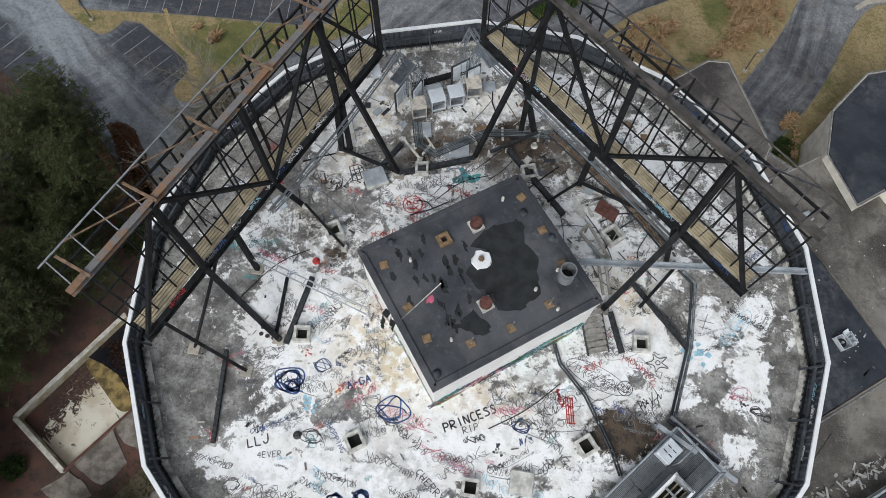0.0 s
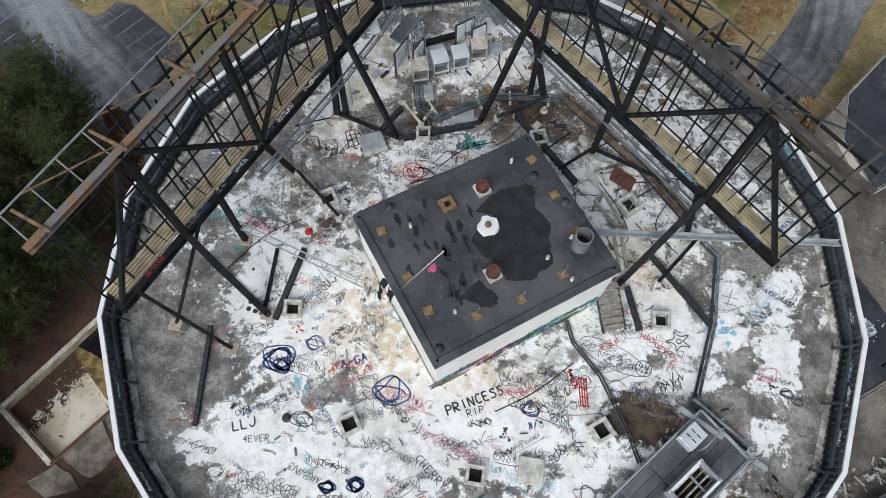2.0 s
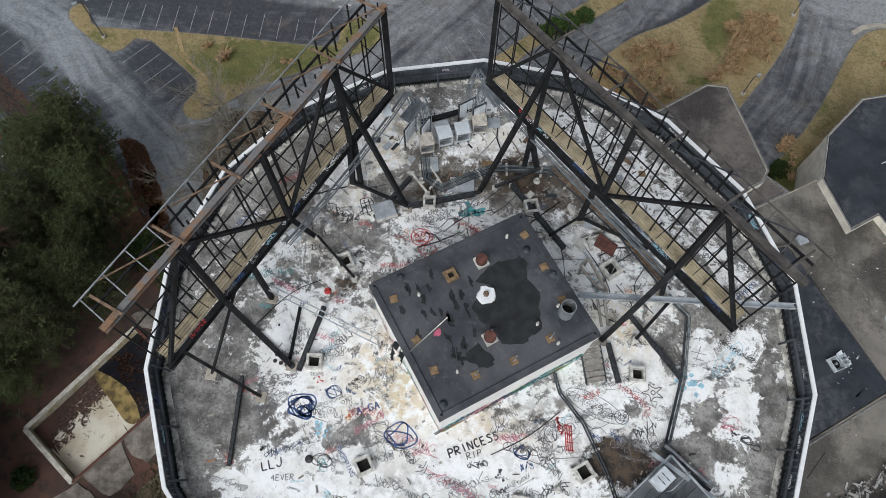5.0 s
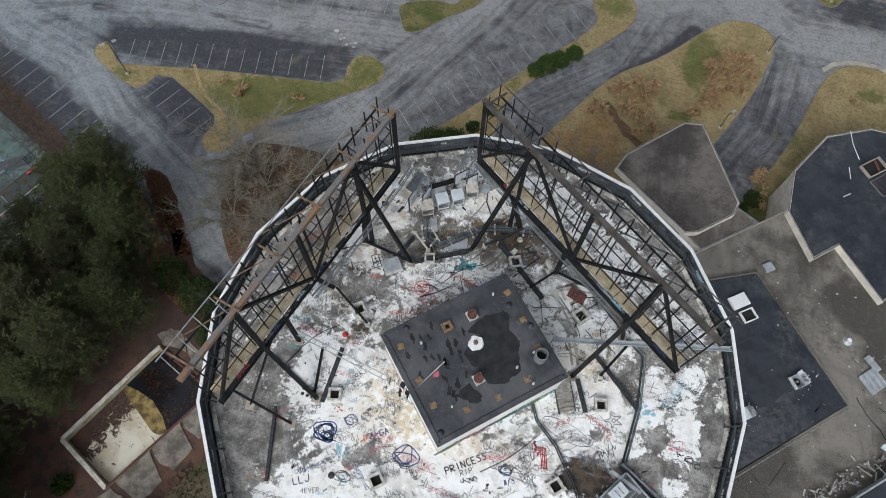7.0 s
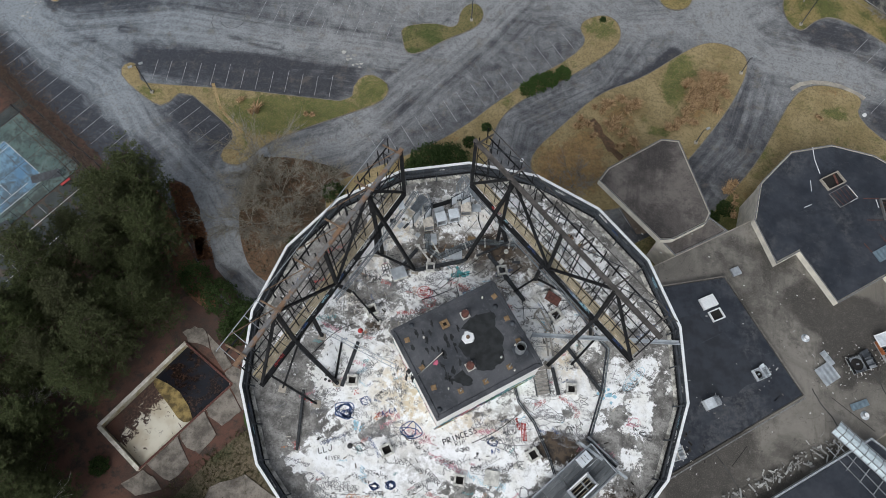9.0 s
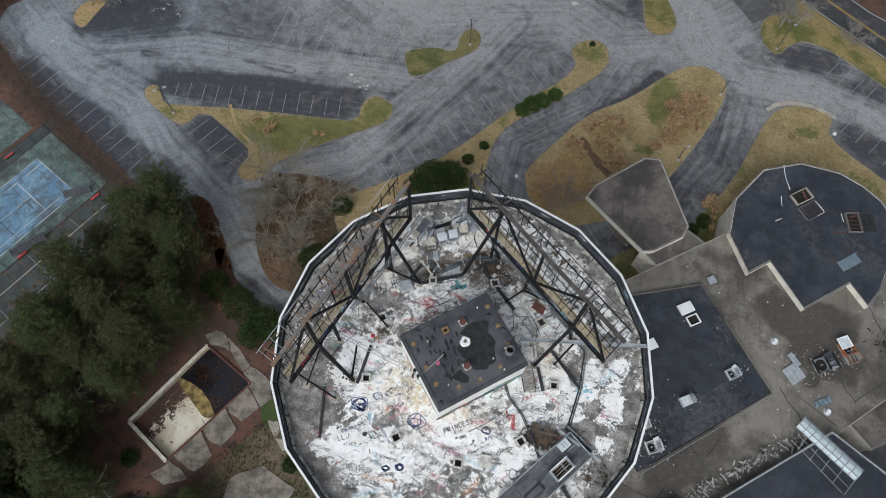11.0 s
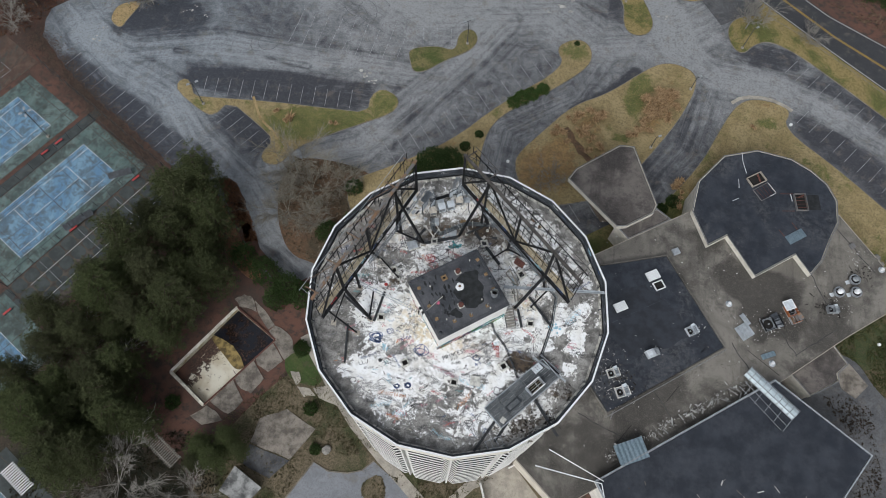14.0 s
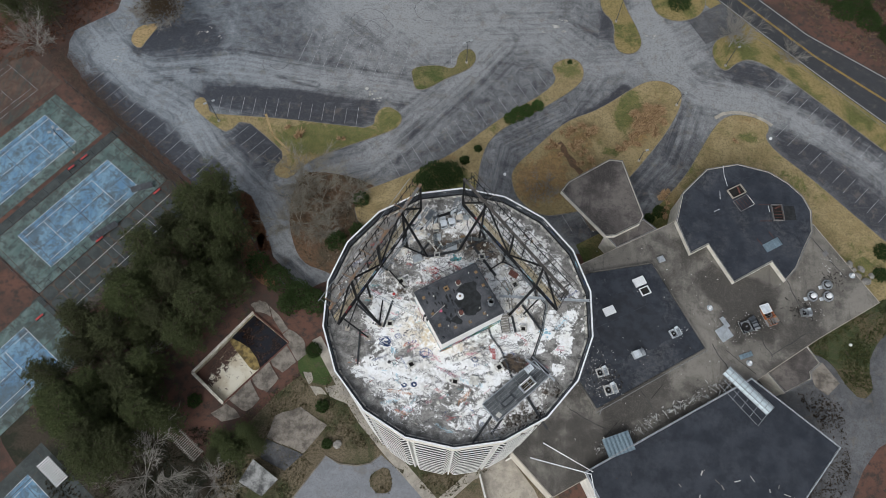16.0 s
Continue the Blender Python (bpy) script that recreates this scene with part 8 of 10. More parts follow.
def pipe_run(name, pts, n, r, gap, material, label, category="pipes", sleepers=True):
    """Pipes side by side along a bent line, on blocks."""
    ob = thing(name, label, category, group="roof pipework")
    vs = [Vector(p) for p in pts]
    for i in range(n):
        line = []
        for j, p in enumerate(vs):
            d = vs[min(j + 1, len(vs) - 1)] - vs[max(j - 1, 0)]
            side = Vector((-d.y, d.x, 0))
            side = side.normalized() if side.length > 0.01 else Vector((1, 0, 0))
            line.append(p + side * gap * (i - (n - 1) / 2))
        part("pipe", tube(line, r, 7), material if i % 3 else DARKGREY, ob)
    if sleepers:
        for a, b in zip(vs, vs[1:]):
            m = (a + b) / 2
            d = (b - a).normalized()
            s = Vector((-d.y, d.x, 0)) * (gap * n / 2 + 0.1)
            part("sleeper", bar((m.x - s.x, m.y - s.y, Z + 0.06), (m.x + s.x, m.y + s.y, Z + 0.06), 0.12, max(0.1, 2 * (m.z - Z - r) - 0.02) if m.z - Z < 0.4 else 0.12), CURBWHITE, ob)
    return ob


TRAYBLUE = plain("blue_grey_conduit", (0.12, 0.14, 0.15), 0.5, 0.3, vary=0.3)
CABLEGREY_PIPE = plain("blue_grey_scrawled_pipe", (0.17, 0.19, 0.20), 0.6, vary=0.6, scale=5)
pipe_run("pipe_bundle", [(-5.0, 10.6, Z + 0.2), (-4.6, 9.1, Z + 0.2), (-3.6, 8.6, Z + 0.2), (-2.2, 9.6, Z + 0.2), (-0.8, 10.5, Z + 0.2), (1.1, 10.8, Z + 0.2), (3.4, 11.0, Z + 0.2)], 6, 0.036, 0.1, TRAYBLUE, "bundle of dark grey conduits across the roof")
pipe_run("pipe_bundle", [(3.0, 11.2, Z + 0.2), (5.2, 9.4, Z + 0.2), (7.6, 7.4, Z + 0.2), (10.2, 4.6, Z + 0.2)], 5, 0.055, 0.16, OUTRUST, "bundle of rusty brown pipes beside the sign frame")
pipe_run("pipe_bundle", [(10.3, 4.0, Z + 0.2), (11.5, 2.9, Z + 0.2), (11.35, -0.6, Z + 0.2), (10.6, -4.4, Z + 0.2)], 2, 0.07, 0.2, CABLEGREY_PIPE, "pair of dark graffiti-marked pipes on the roof")
pipe_run("pipe_bundle", [(10.4, -4.5, Z + 0.25), (12.9, -6.2, Z + 0.25)], 2, 0.1, 0.24, GALV, "pair of galvanised pipes on the roof")
pipe_run("pipe_bundle", [(4.4, -1.6, Z + 0.15), (4.8, -2.6, Z + 0.15), (6.2, -4.0, Z + 0.15), (7.7, -6.5, Z + 0.15), (8.2, -7.6, Z + 0.15)], 2, 0.045, 0.13, DARKGREY, "thin dark conduits running to the platform")
for pts in ([(4.9, -3.6), (3.4, -5.2), (1.6, -6.4)], [(-3.0, 5.8), (-1.8, 7.2), (-0.2, 7.8)], [(7.4, 4.2), (8.6, 3.0), (8.0, 1.8), (6.6, 2.2), (6.0, 3.2)], [(5.3, 6.4), (6.6, 4.8), (7.3, 3.2), (6.4, 2.6)], [(-12.6, -2.0), (-11.0, 0.6), (-9.4, 1.6)], [(9.0, 5.6), (8.2, 4.0), (9.6, 2.8)]):
    ob = thing("loose_cable", "loose dark cable trailing over the roof", "cable", group="roof cables")
    smooth = [Vector((*p, Z + 0.03)) for p in pts]
    for _ in range(2):
        smooth = [smooth[0]] + [q for a, b in zip(smooth, smooth[1:]) for q in (a.lerp(b, 0.25), a.lerp(b, 0.75))] + [smooth[-1]]
    part("cable_run", tube(smooth, 0.025, 5), BLACKSTEEL, ob)


TRAYGREY = plain("dull_tray_steel", (0.20, 0.225, 0.25), 0.6, 0.3, vary=0.3)
CABLEGREY = plain("grey_cable_sheath", (0.17, 0.19, 0.21), 0.6, vary=0.3)


def cable_tray(pts, w, n, label, TRAYGREY=TRAYGREY, open_floor=False):
    """A ladder tray with cables in it, along a bent line in the air."""
    ob = thing("cable_tray", label, "cable tray", group="cable trays")
    vs = [Vector(p) for p in pts]
    for a, b in zip(vs, vs[1:]):
        d = b - a
        side = Vector((-d.y, d.x, 0))
        side = side.normalized() * w / 2 if side.length > 0.05 else Vector((w / 2, 0, 0))
        for s in (-1, 1):
            part("side_rail", bar(a + side * s, b + side * s, 0.05, 0.12), TRAYGREY, ob)
        level = abs(d.z) < 0.3 * d.length and not open_floor
        if level:
            part("tray_floor", bar(a - Vector((0, 0, 0.05)), b - Vector((0, 0, 0.05)), w, 0.015), TRAYGREY, ob)
        k = max(1, int(d.length / 0.8))
        for i in range(0 if level else k):
            p = a.lerp(b, (i + 0.5) / k)
            part("rung", bar(p - side, p + side, 0.05, 0.03), TRAYGREY, ob)
    for i in range(n):
        line = []
        for j, p in enumerate(vs):
            d = vs[min(j + 1, len(vs) - 1)] - vs[max(j - 1, 0)]
            side = Vector((-d.y, d.x, 0))
            side = side.normalized() if side.length > 0.05 else Vector((1, 0, 0))
            line.append(p + side * (w * 0.85) * ((i + 0.5) / n - 0.5) + Vector((0, 0, 0.05)))
        part("cable", tube(line, 0.026, 6), CABLEGREY, ob)
    return ob


GOOSE = plain("pale_blue_grey_channel", (0.21, 0.235, 0.26), 0.5, 0.3, vary=0.2)
cable_tray([(-5.9, 11.9, Z + 0.9), (-5.9, 12.3, Z + 2.6), (-6.35, 12.7, Z + 3.7), (-7.1, 10.9, Z + 3.4), (-8.6, 7.2, Z + 3.3), (-10.3, 3.5, Z + 3.2), (-11.0, 2.3, Z + 3.0)], 0.32, 2, "galvanised cable ladder arching down behind the sign frame", GOOSE, True)
cable_tray([(-2.9, 14.2, Z + 0.9), (-2.9, 14.6, Z + 2.7), (-2.5, 14.9, Z + 3.8), (-0.9, 13.0, Z + 3.4), (2.2, 10.3, Z + 3.3), (6.8, 6.1, Z + 3.3), (9.6, 3.6, Z + 3.2)], 0.32, 2, "galvanised cable ladder following the east sign frame", GOOSE, True)
cable_tray([(-5.2, 12.2, Z + 0.9), (-5.25, 12.5, Z + 2.0), (-5.6, 12.8, Z + 2.9), (-6.3, 11.4, Z + 2.7)], 0.7, 6, "short galvanised cable ladder over the switch panels", GOOSE)
cable_tray([(-2.2, 13.9, Z + 0.9), (-2.2, 14.2, Z + 2.1), (-1.8, 14.4, Z + 3.0), (-0.9, 13.5, Z + 2.7)], 0.7, 6, "short galvanised cable ladder over the east panels", GOOSE)
for a, b in (((5.1, 2.7), (17.2, 4.1)), ((-12.5, 0.4), (-5.3, -1.8))):
    ob = cable_tray([(*a, Z + 1.35), (*b, Z + 1.35)], 0.3, 0, "straight galvanised cable ladder spanning the roof", GREYMETAL, a[0] < 0)
    for p in (a, b):
        part("support", bar((*p, Z), (*p, Z + 1.32), 0.08, 0.08), GALV, ob)
for (x, y), w, rz in (((-6.1, 11.8), 1.3, 68), ((-5.2, 12.0), 1.0, 68), ((-2.9, 14.0), 1.2, 40), ((-2.1, 13.8), 0.9, 40)):
    ob = thing("switch_panel", "grey switch panels on a steel stand below the cable ladder", "switch panel", Matrix.Translation((x, y, Z)) @ pose(0, 0, 0, 0, 0, rz), group="switch panels")
    for s in (-1, 1):
        part("stand_leg", box((0.08, 0.08, 1.9), pose(s * w / 2, 0, 0.95)), DARKGREY, ob)
        part("panel_box", box((w * 0.42, 0.2, 1.2), pose(s * w * 0.24, 0, 1.15), 0.015), PALEMETAL, ob)
    part("stand_rail", box((w, 0.06, 0.08), pose(0, 0, 1.85)), DARKGREY, ob)
for (x, y, z), rz in (((-7.3, 11.3, Z + 3.6), 25), ((-1.0, 14.6, Z + 3.3), 40), ((-11.2, 3.4, Z + 1.6), 50)):
    ob = thing("floodlight", "boxy pale floodlight housing hung on the frame", "floodlight", Matrix.Translation((x, y, z)) @ pose(0, 0, 0, 12, 0, rz), group="floodlights")
    part("housing", box((0.5, 0.75, 0.32), None, 0.04), PALEMETAL, ob)
    part("bracket", box((0.06, 0.06, 1.2), pose(0.2, 0, -0.6)), DARKGREY, ob)

MARKED = plain("graffiti_scuffed_steel", (0.030, 0.033, 0.037), 0.6, vary=0.7, scale=6)
ORANGE = plain("orange_spray_paint", (0.55, 0.20, 0.05), 0.6, vary=0.3)
WEST_BEAMS = (
    ((-8.85, 0.0), (-9.36, -3.8), 0.26, 0.25, 0.14, MARKED, "orange and black painted steel beam on the roof"),
    ((-10.2, -0.2), (-10.0, -3.3), 0.16, 0.16, 0.1, BLACKSTEEL, "thin black tie between the footings"),
    ((-13.5, -1.3), (-9.65, -3.7), 0.22, 0.2, 0.12, MARKED, "scrawled black tie beam between the frame footings"),
    ((-12.3, -4.6), (-11.65, -9.25), 0.2, 0.2, 0.14, MARKED, "scrawled steel beam lying near the parapet"),
    ((-7.2, 6.0), (-5.6, 9.0), 0.26, 0.25, 0.14, MARKED, "black steel beam crossing the white roof"),
    ((0.6, 9.6), (4.2, 5.9), 0.28, 0.28, 0.18, MARKED, "long black steel beam beside the penthouse"),
    ((-5.4, 7.0), (-1.2, 8.7), 0.28, 0.28, 0.2, MARKED, "black sill beam with coloured graffiti"),
    ((-10.2, 4.1), (-7.5, 1.9), 0.14, 0.14, 0.5, BLACKSTEEL, "thin black strut leaning over a vent kerb"),
    ((7.16, 0.6), (7.9, -1.5), 0.26, 0.24, 0.14, MARKED, "blue and white scrawled beam on the roof"),
)
EAST_BEAMS = (
    ((8.3, 2.4), (11.25, -0.7), 0.24, 0.22, 0.14, MARKED, "teal-tagged black beam on the white roof"),
    ((8.6, 1.0), (10.4, 3.6), 0.18, 0.18, 0.5, BLACKSTEEL, "short black strut beneath the sign frame"),
    ((-9.0, 8.0), (-5.5, 7.0), 0.18, 0.18, 0.35, BLACKSTEEL, "black tie beam between the frame legs"),
    ((4.9, 8.0), (9.0, 6.6), 0.16, 0.16, 0.4, BLACKSTEEL, "black tie strut near the pipe bundle"),
    ((4.9, 8.0), (3.2, 6.4), 0.14, 0.14, 0.5, BLACKSTEEL, "short black brace beside the penthouse"),
    ((-5.6, 12.6), (-2.6, 14.2), 0.3, 0.22, 0.9, BLACKSTEEL, "black cross beam behind the condensers"),
    ((-4.4, 9.9), (-3.6, 8.9), 0.12, 0.05, 0.1, CURBWHITE, "white timber length among the debris"),
    ((-5.6, 9.4), (-4.4, 8.2), 0.14, 0.08, 0.12, CURBWHITE, "white board lying on dark grime"),
    ((-0.4, 9.2), (2.2, 11.0), 0.16, 0.16, 0.3, MARKED, "teal-tagged strut below the sign frame"),
)
for a, b, w, h, z, mat_, label in (*WEST_BEAMS, *EAST_BEAMS):
    ob = thing("steel_beam", label, "beam", group="loose beams")
    m, n = along((*a, Z + z), (*b, Z + z))
    part("section", ibeam((*a, Z + z), (*b, Z + z), w, h, 0.04) if w > 0.19 else bar((*a, Z + z), (*b, Z + z), w, h, 0.01), mat_, ob)
    for p in (a, b):
        if z - h / 2 > 0.03:
            part("packing_block", box((0.3, 0.3, z - h / 2 + 0.01), pose(*p, Z + (z - h / 2) / 2)), CURBWHITE, ob)
plate = thing("rusty_plate", "red rusted steel plate against a white frame", "steel plate", Matrix.Translation((6.3, 6.6, Z)) @ pose(0, 0, 0, 0, 0, -20))
part("sheet", box((1.3, 0.85, 0.05), pose(0.3, 0, 0.25, 0, 14, 0)), REDRUST, plate)
part("white_frame", box((0.9, 0.14, 0.14), pose(-0.6, 0.1, 0.1, 0, 0, 50)), CURBWHITE, plate)
part("white_frame", box((0.9, 0.14, 0.14), pose(-0.6, -0.35, 0.1, 0, 0, -40)), CURBWHITE, plate)
stair = thing("timber_steps", "dark weathered timber steps beside the penthouse wall", "steps", Matrix.Translation((6.35, -0.7, Z)) @ pose(0, 0, 0, 0, 0, -70))
for i in range(7):
    part("tread", box((0.26, 1.1, 0.05), pose(-0.9 + 0.3 * i, 0, 0.9 - 0.13 * i)), GREYBARK, stair)
for s in (-0.55, 0.55):
    part("stringer", bar((-1.0, s, 0.85), (1.1, s, 0.05), 0.06, 0.2), MARKED, stair)
walkway = thing("timber_walkway", "broken grey timber frame leaning by the penthouse", "timber frame")
for a, b in (((5.5, 5.2, 0.9), (6.8, 3.4, 0.75)), ((5.1, 4.6, 0.9), (6.3, 3.5, 0.75)), ((5.1, 4.6, 0.9), (5.5, 5.2, 0.9)), ((6.3, 3.5, 0.75), (6.8, 3.4, 0.75)), ((6.2, 3.4, 0.6), (6.75, 1.5, 0.1)), ((6.6, 3.3, 0.6), (7.1, 1.6, 0.1))):
    part("timber", bar((a[0], a[1], Z + a[2]), (b[0], b[1], Z + b[2]), 0.14, 0.1), GREYBARK, walkway)
for x, y in ((5.5, 5.1), (5.2, 4.5), (6.7, 3.5), (6.3, 3.5)):
    part("prop", bar((x, y, Z), (x, y, Z + 0.85), 0.1, 0.1), GREYBARK, walkway)

# ---- plant platform ----
plat = thing("plant_platform", "grey metal plant platform with railings and open hatch", "platform", Matrix.Translation((8.9, -9.2, Z)) @ pose(0, 0, 0, 0, 0, 49.5))


def make_grating(name, v):
    """Steel grating: close dark slots across each plank."""
    k = Mat(name, 0.5, 0.4)
    w = k.n.new("ShaderNodeTexWave")
    w.wave_type, w.bands_direction = "BANDS", "Y"
    w.inputs["Scale"].default_value = 5.2
    k.l.new(k.co, w.inputs["Vector"])
    body = k.mix(k.ramp(k.noise(2, 5, 0.7), 0.35, 0.65), (v * 0.75, v * 0.82, v * 0.86), (v * 1.2, v * 1.26, v * 1.3))
    k.colour(k.mix(k.ramp(w.outputs["Fac"], 0.25, 0.5, 0.7, 0.0), body, (0.02, 0.021, 0.023)))
    return k.m


DECKING = [make_grating("slotted_grey_decking", v) for v in (0.17, 0.13, 0.21)]
rngd = random.Random(17)
for i in range(6):
    for j in range(5):
        kind = (i * 3 + j * 5 + i * j) % 3
        part("deck_plank", box((1.72, 0.44, 0.05), pose(-3.5 + 1.75 * j + rngd.uniform(-0.02, 0.02), -1.14 + 0.455 * i, 0.62, rngd.uniform(-0.6, 0.6), 0, 0), 0.008), DECKING[kind], plat)
for s in (-1.42, 1.42):
    part("edge_beam", box((8.8, 0.1, 0.26), pose(0, s, 0.57), 0.02), GREYMETAL, plat)
    part("cable_edge", tube([(-4.3, s * 0.93, 0.72), (-1.0, s * 0.93, 0.7), (2.0, s * 0.93, 0.71), (4.3, s * 0.93, 0.7)], 0.035, 6), CABLEGREY, plat)
    for x in (-4.1, -1.4, 1.4, 4.1):
        part("leg", box((0.12, 0.12, 0.5), pose(x, s, 0.25)), GALV, plat)
for s in (-4.4, 4.4):
    part("end_beam", box((0.12, 2.74, 0.26), pose(s, 0, 0.57), 0.02), GREYMETAL, plat)
hatch = part("hatch_frame", add_ring(bmesh.new(), [(0.5, -1.0), (2.5, -1.0), (2.5, 0.15), (0.5, 0.15)], [(0.6, -0.9), (2.4, -0.9), (2.4, 0.05), (0.6, 0.05)], 0.6, 1.5), GREYMETAL, plat, "tall sheet metal hatch curb")
# Black plate in place of depth: the hatch's shade is painted.
part("hatch_well", box((1.8, 0.95, 0.02), pose(1.5, -0.42, 0.68)), SHADE_AND_JOINT, hatch)
for y in (-0.95, 0.1):
    part("hatch_cap", box((2.06, 0.12, 0.05), pose(1.5, y, 1.53), 0.01), COPING, hatch)
for x in (0.55, 2.45):
    part("hatch_cap", box((0.12, 1.12, 0.05), pose(x, -0.42, 1.532), 0.01), GALV, hatch)
for i in range(4):
    part("hatch_bar", box((1.76, 0.07, 0.09), pose(1.5, -0.8 + 0.25 * i, 1.05 + 0.06 * (i % 2))), CURBWHITE if i % 2 else TANWOOD, hatch)
part("hatch_tie", box((0.1, 1.1, 0.08), pose(1.7, -0.42, 1.3)), GALV, hatch)
access = part("access_box", box((1.05, 0.8, 0.55), pose(3.1, 0.95, 0.93), 0.03), PALEMETAL, plat, "white slotted metal box")
for i in range(2):
    for j in range(2):
        part("slot", box((0.05, 0.22, 0.012), pose(2.95 + 0.3 * i, 0.8 + 0.3 * j, 1.208)), SHADE_AND_JOINT, access)
part("pale_sheet", box((0.62, 0.58, 0.04), pose(-3.7, -0.9, 0.68, 0, 0, 12)), CURBWHITE, plat)
part("raised_duct", box((1.9, 0.75, 0.28), pose(-1.7, -0.35, 0.78), 0.03), DARKGREY, plat)
part("duct_lid", box((1.5, 0.5, 0.04), pose(-1.7, -0.35, 0.94), 0.01), DECKING[0], plat)
for y in (-1.35, 0.35):
    part("guard_rail", tube([(2.9, y, 0.65), (2.9, y, 1.45), (3.0, y, 1.55), (4.2, y, 1.55), (4.3, y, 1.45), (4.3, y, 0.65)], 0.03, 6), GALV, plat)
part("guard_rail", tube([(4.3, -1.35, 1.1), (4.3, -0.5, 1.1), (4.3, 0.35, 1.1)], 0.025, 6), GALV, plat)
boom = thing("fallen_boom", "grey steel channel with a snapped bracket beside the platform", "steel channel", group="roof scrap")
part("channel", ibeam((9.7, -5.0, Z + 0.7), (13.6, -7.0, Z + 0.45), 0.22, 0.14, 0.03), GREYMETAL, boom)
for p in ((9.7, -5.0), (13.6, -7.0)):
    part("prop", box((0.16, 0.16, 0.45), pose(*p, Z + 0.22)), GALV, boom)
for a, b in (((7.0, -11.5), (4.5, -16.4)), ((10.4, -9.6), (13.4, -13.2)), ((8.4, -11.4), (6.6, -15.0))):
    ob = thing("steel_beam", "dark steel beam lying south of the platform", "beam", group="loose beams")
    part("section", ibeam((*a, Z + 0.15), (*b, Z + 0.15), 0.28, 0.26, 0.04), MARKED, ob)
junk = thing("junk_heap", "heap of wet blackened rags and wire by the parapet", "junk", kind="stuff")
bm = bmesh.new()
for cx, cy, n, r in ((14.3, -8.4, 60, 0.55), (10.6, -12.6, 90, 1.0), (8.6, -13.6, 70, 0.9), (12.2, -11.2, 50, 0.8)):
    for _ in range(n):
        add_box(bm, (rngd.uniform(0.05, 0.5), rngd.uniform(0.03, 0.2), rngd.uniform(0.02, 0.08)), Matrix.Translation((cx + rngd.gauss(0, r), cy + rngd.gauss(0, r * 0.7), Z + 0.04)) @ pose(0, 0, 0, rngd.uniform(-15, 15), rngd.uniform(-15, 15), rngd.uniform(0, 180)))
part("rags", bm, make_leaf("blackened_rags", (0.012, 0.011, 0.010), (0.16, 0.14, 0.12), 0.0), junk)["kind"] = "stuff"
crate = thing("metal_rack", "grey tubular rack lying against the parapet", "rack", Matrix.Translation((6.6, -15.2, Z)) @ pose(0, 0, 0, 0, 0, 30))
for y in (-0.5, 0.5):
    part("rack_rail", box((2.0, 0.07, 0.07), pose(0, y, 0.5)), GALV, crate)
for x in (-0.9, -0.3, 0.3, 0.9):
    part("rack_bar", box((0.06, 1.0, 0.06), pose(x, 0, 0.45)), GALV, crate)
    part("rack_leg", box((0.06, 0.06, 0.5), pose(x, 0.5, 0.25)), GALV, crate)

# ---- penthouse fittings ----
RZ = 37.7


def ragged(pts, amount, rng):
    """An outline with uneven, broken edges."""
    out = []
    for a, b in zip(pts, [*pts[1:], pts[0]]):
        for t in (0.0, 0.33, 0.67):
            out.append((a[0] + (b[0] - a[0]) * t + rng.gauss(0, amount), a[1] + (b[1] - a[1]) * t + rng.gauss(0, amount)))
    return out


rngq = random.Random(8)
for pts in ([(-0.1, 2.0), (0.3, 2.5), (1.1, 2.7), (1.4, 3.0), (1.8, 2.6), (2.0, 1.8), (2.6, 1.2), (2.8, 0.1), (2.9, -0.7), (2.5, -1.1), (2.2, -1.6), (1.1, -1.8), (0.8, -1.0), (0.1, -0.9), (-0.6, -0.3), (-0.5, 0.2), (0.2, 0.2), (0.4, 0.8), (0.1, 1.2), (-0.7, 1.2)], [(-0.5, -2.5), (0.0, -1.9), (0.5, -2.3), (0.9, -2.5), (0.8, -2.9), (0.4, -3.1), (-0.2, -2.9), (-0.6, -2.9)]):
    part("tar_patch", prism(ragged(pts, 0.05, rngq), PH_Z - 0.02, PH_Z + 0.012), PATCHTAR, penthouse, "fresh black tar patch")
rngp = random.Random(4)
for _ in range(34):
    x, y = rngp.uniform(-4.2, -0.3), rngp.uniform(-3.4, 1.2)
    part("tar_dab", prism(ragged([(x + rngp.uniform(0.04, 0.2) * math.cos(a) - 0.5 * rngp.uniform(0.1, 0.4) * math.sin(a), y + rngp.uniform(0.1, 0.45) * math.sin(a)) for a in (0.2, 1.3, 2.4, 3.6, 4.9)], 0.03, rngp), PH_Z - 0.02, PH_Z + 0.01), PATCHTAR, penthouse)
seams = [Vector((*PH[1], 0)).lerp(Vector((*PH[0], 0)), t) for t in (0.12, 0.25, 0.38, 0.5, 0.63, 0.76, 0.88)]
run = Vector((*PH[2], 0)) - Vector((*PH[1], 0))
for p in seams:
    q = p + run
    part("felt_seam", bar((p.x, p.y, PH_Z), (q.x, q.y, PH_Z), 0.14, 0.016), MEMBRANE, penthouse)
for a, b in zip(offset(PH, 0.05), [*offset(PH, 0.05)[1:], offset(PH, 0.05)[0]]):
    part("roof_edge", bar((*a, PH_Z + 0.03), (*b, PH_Z + 0.03), 0.34, 0.1, 0.03), MEMBRANE, penthouse)
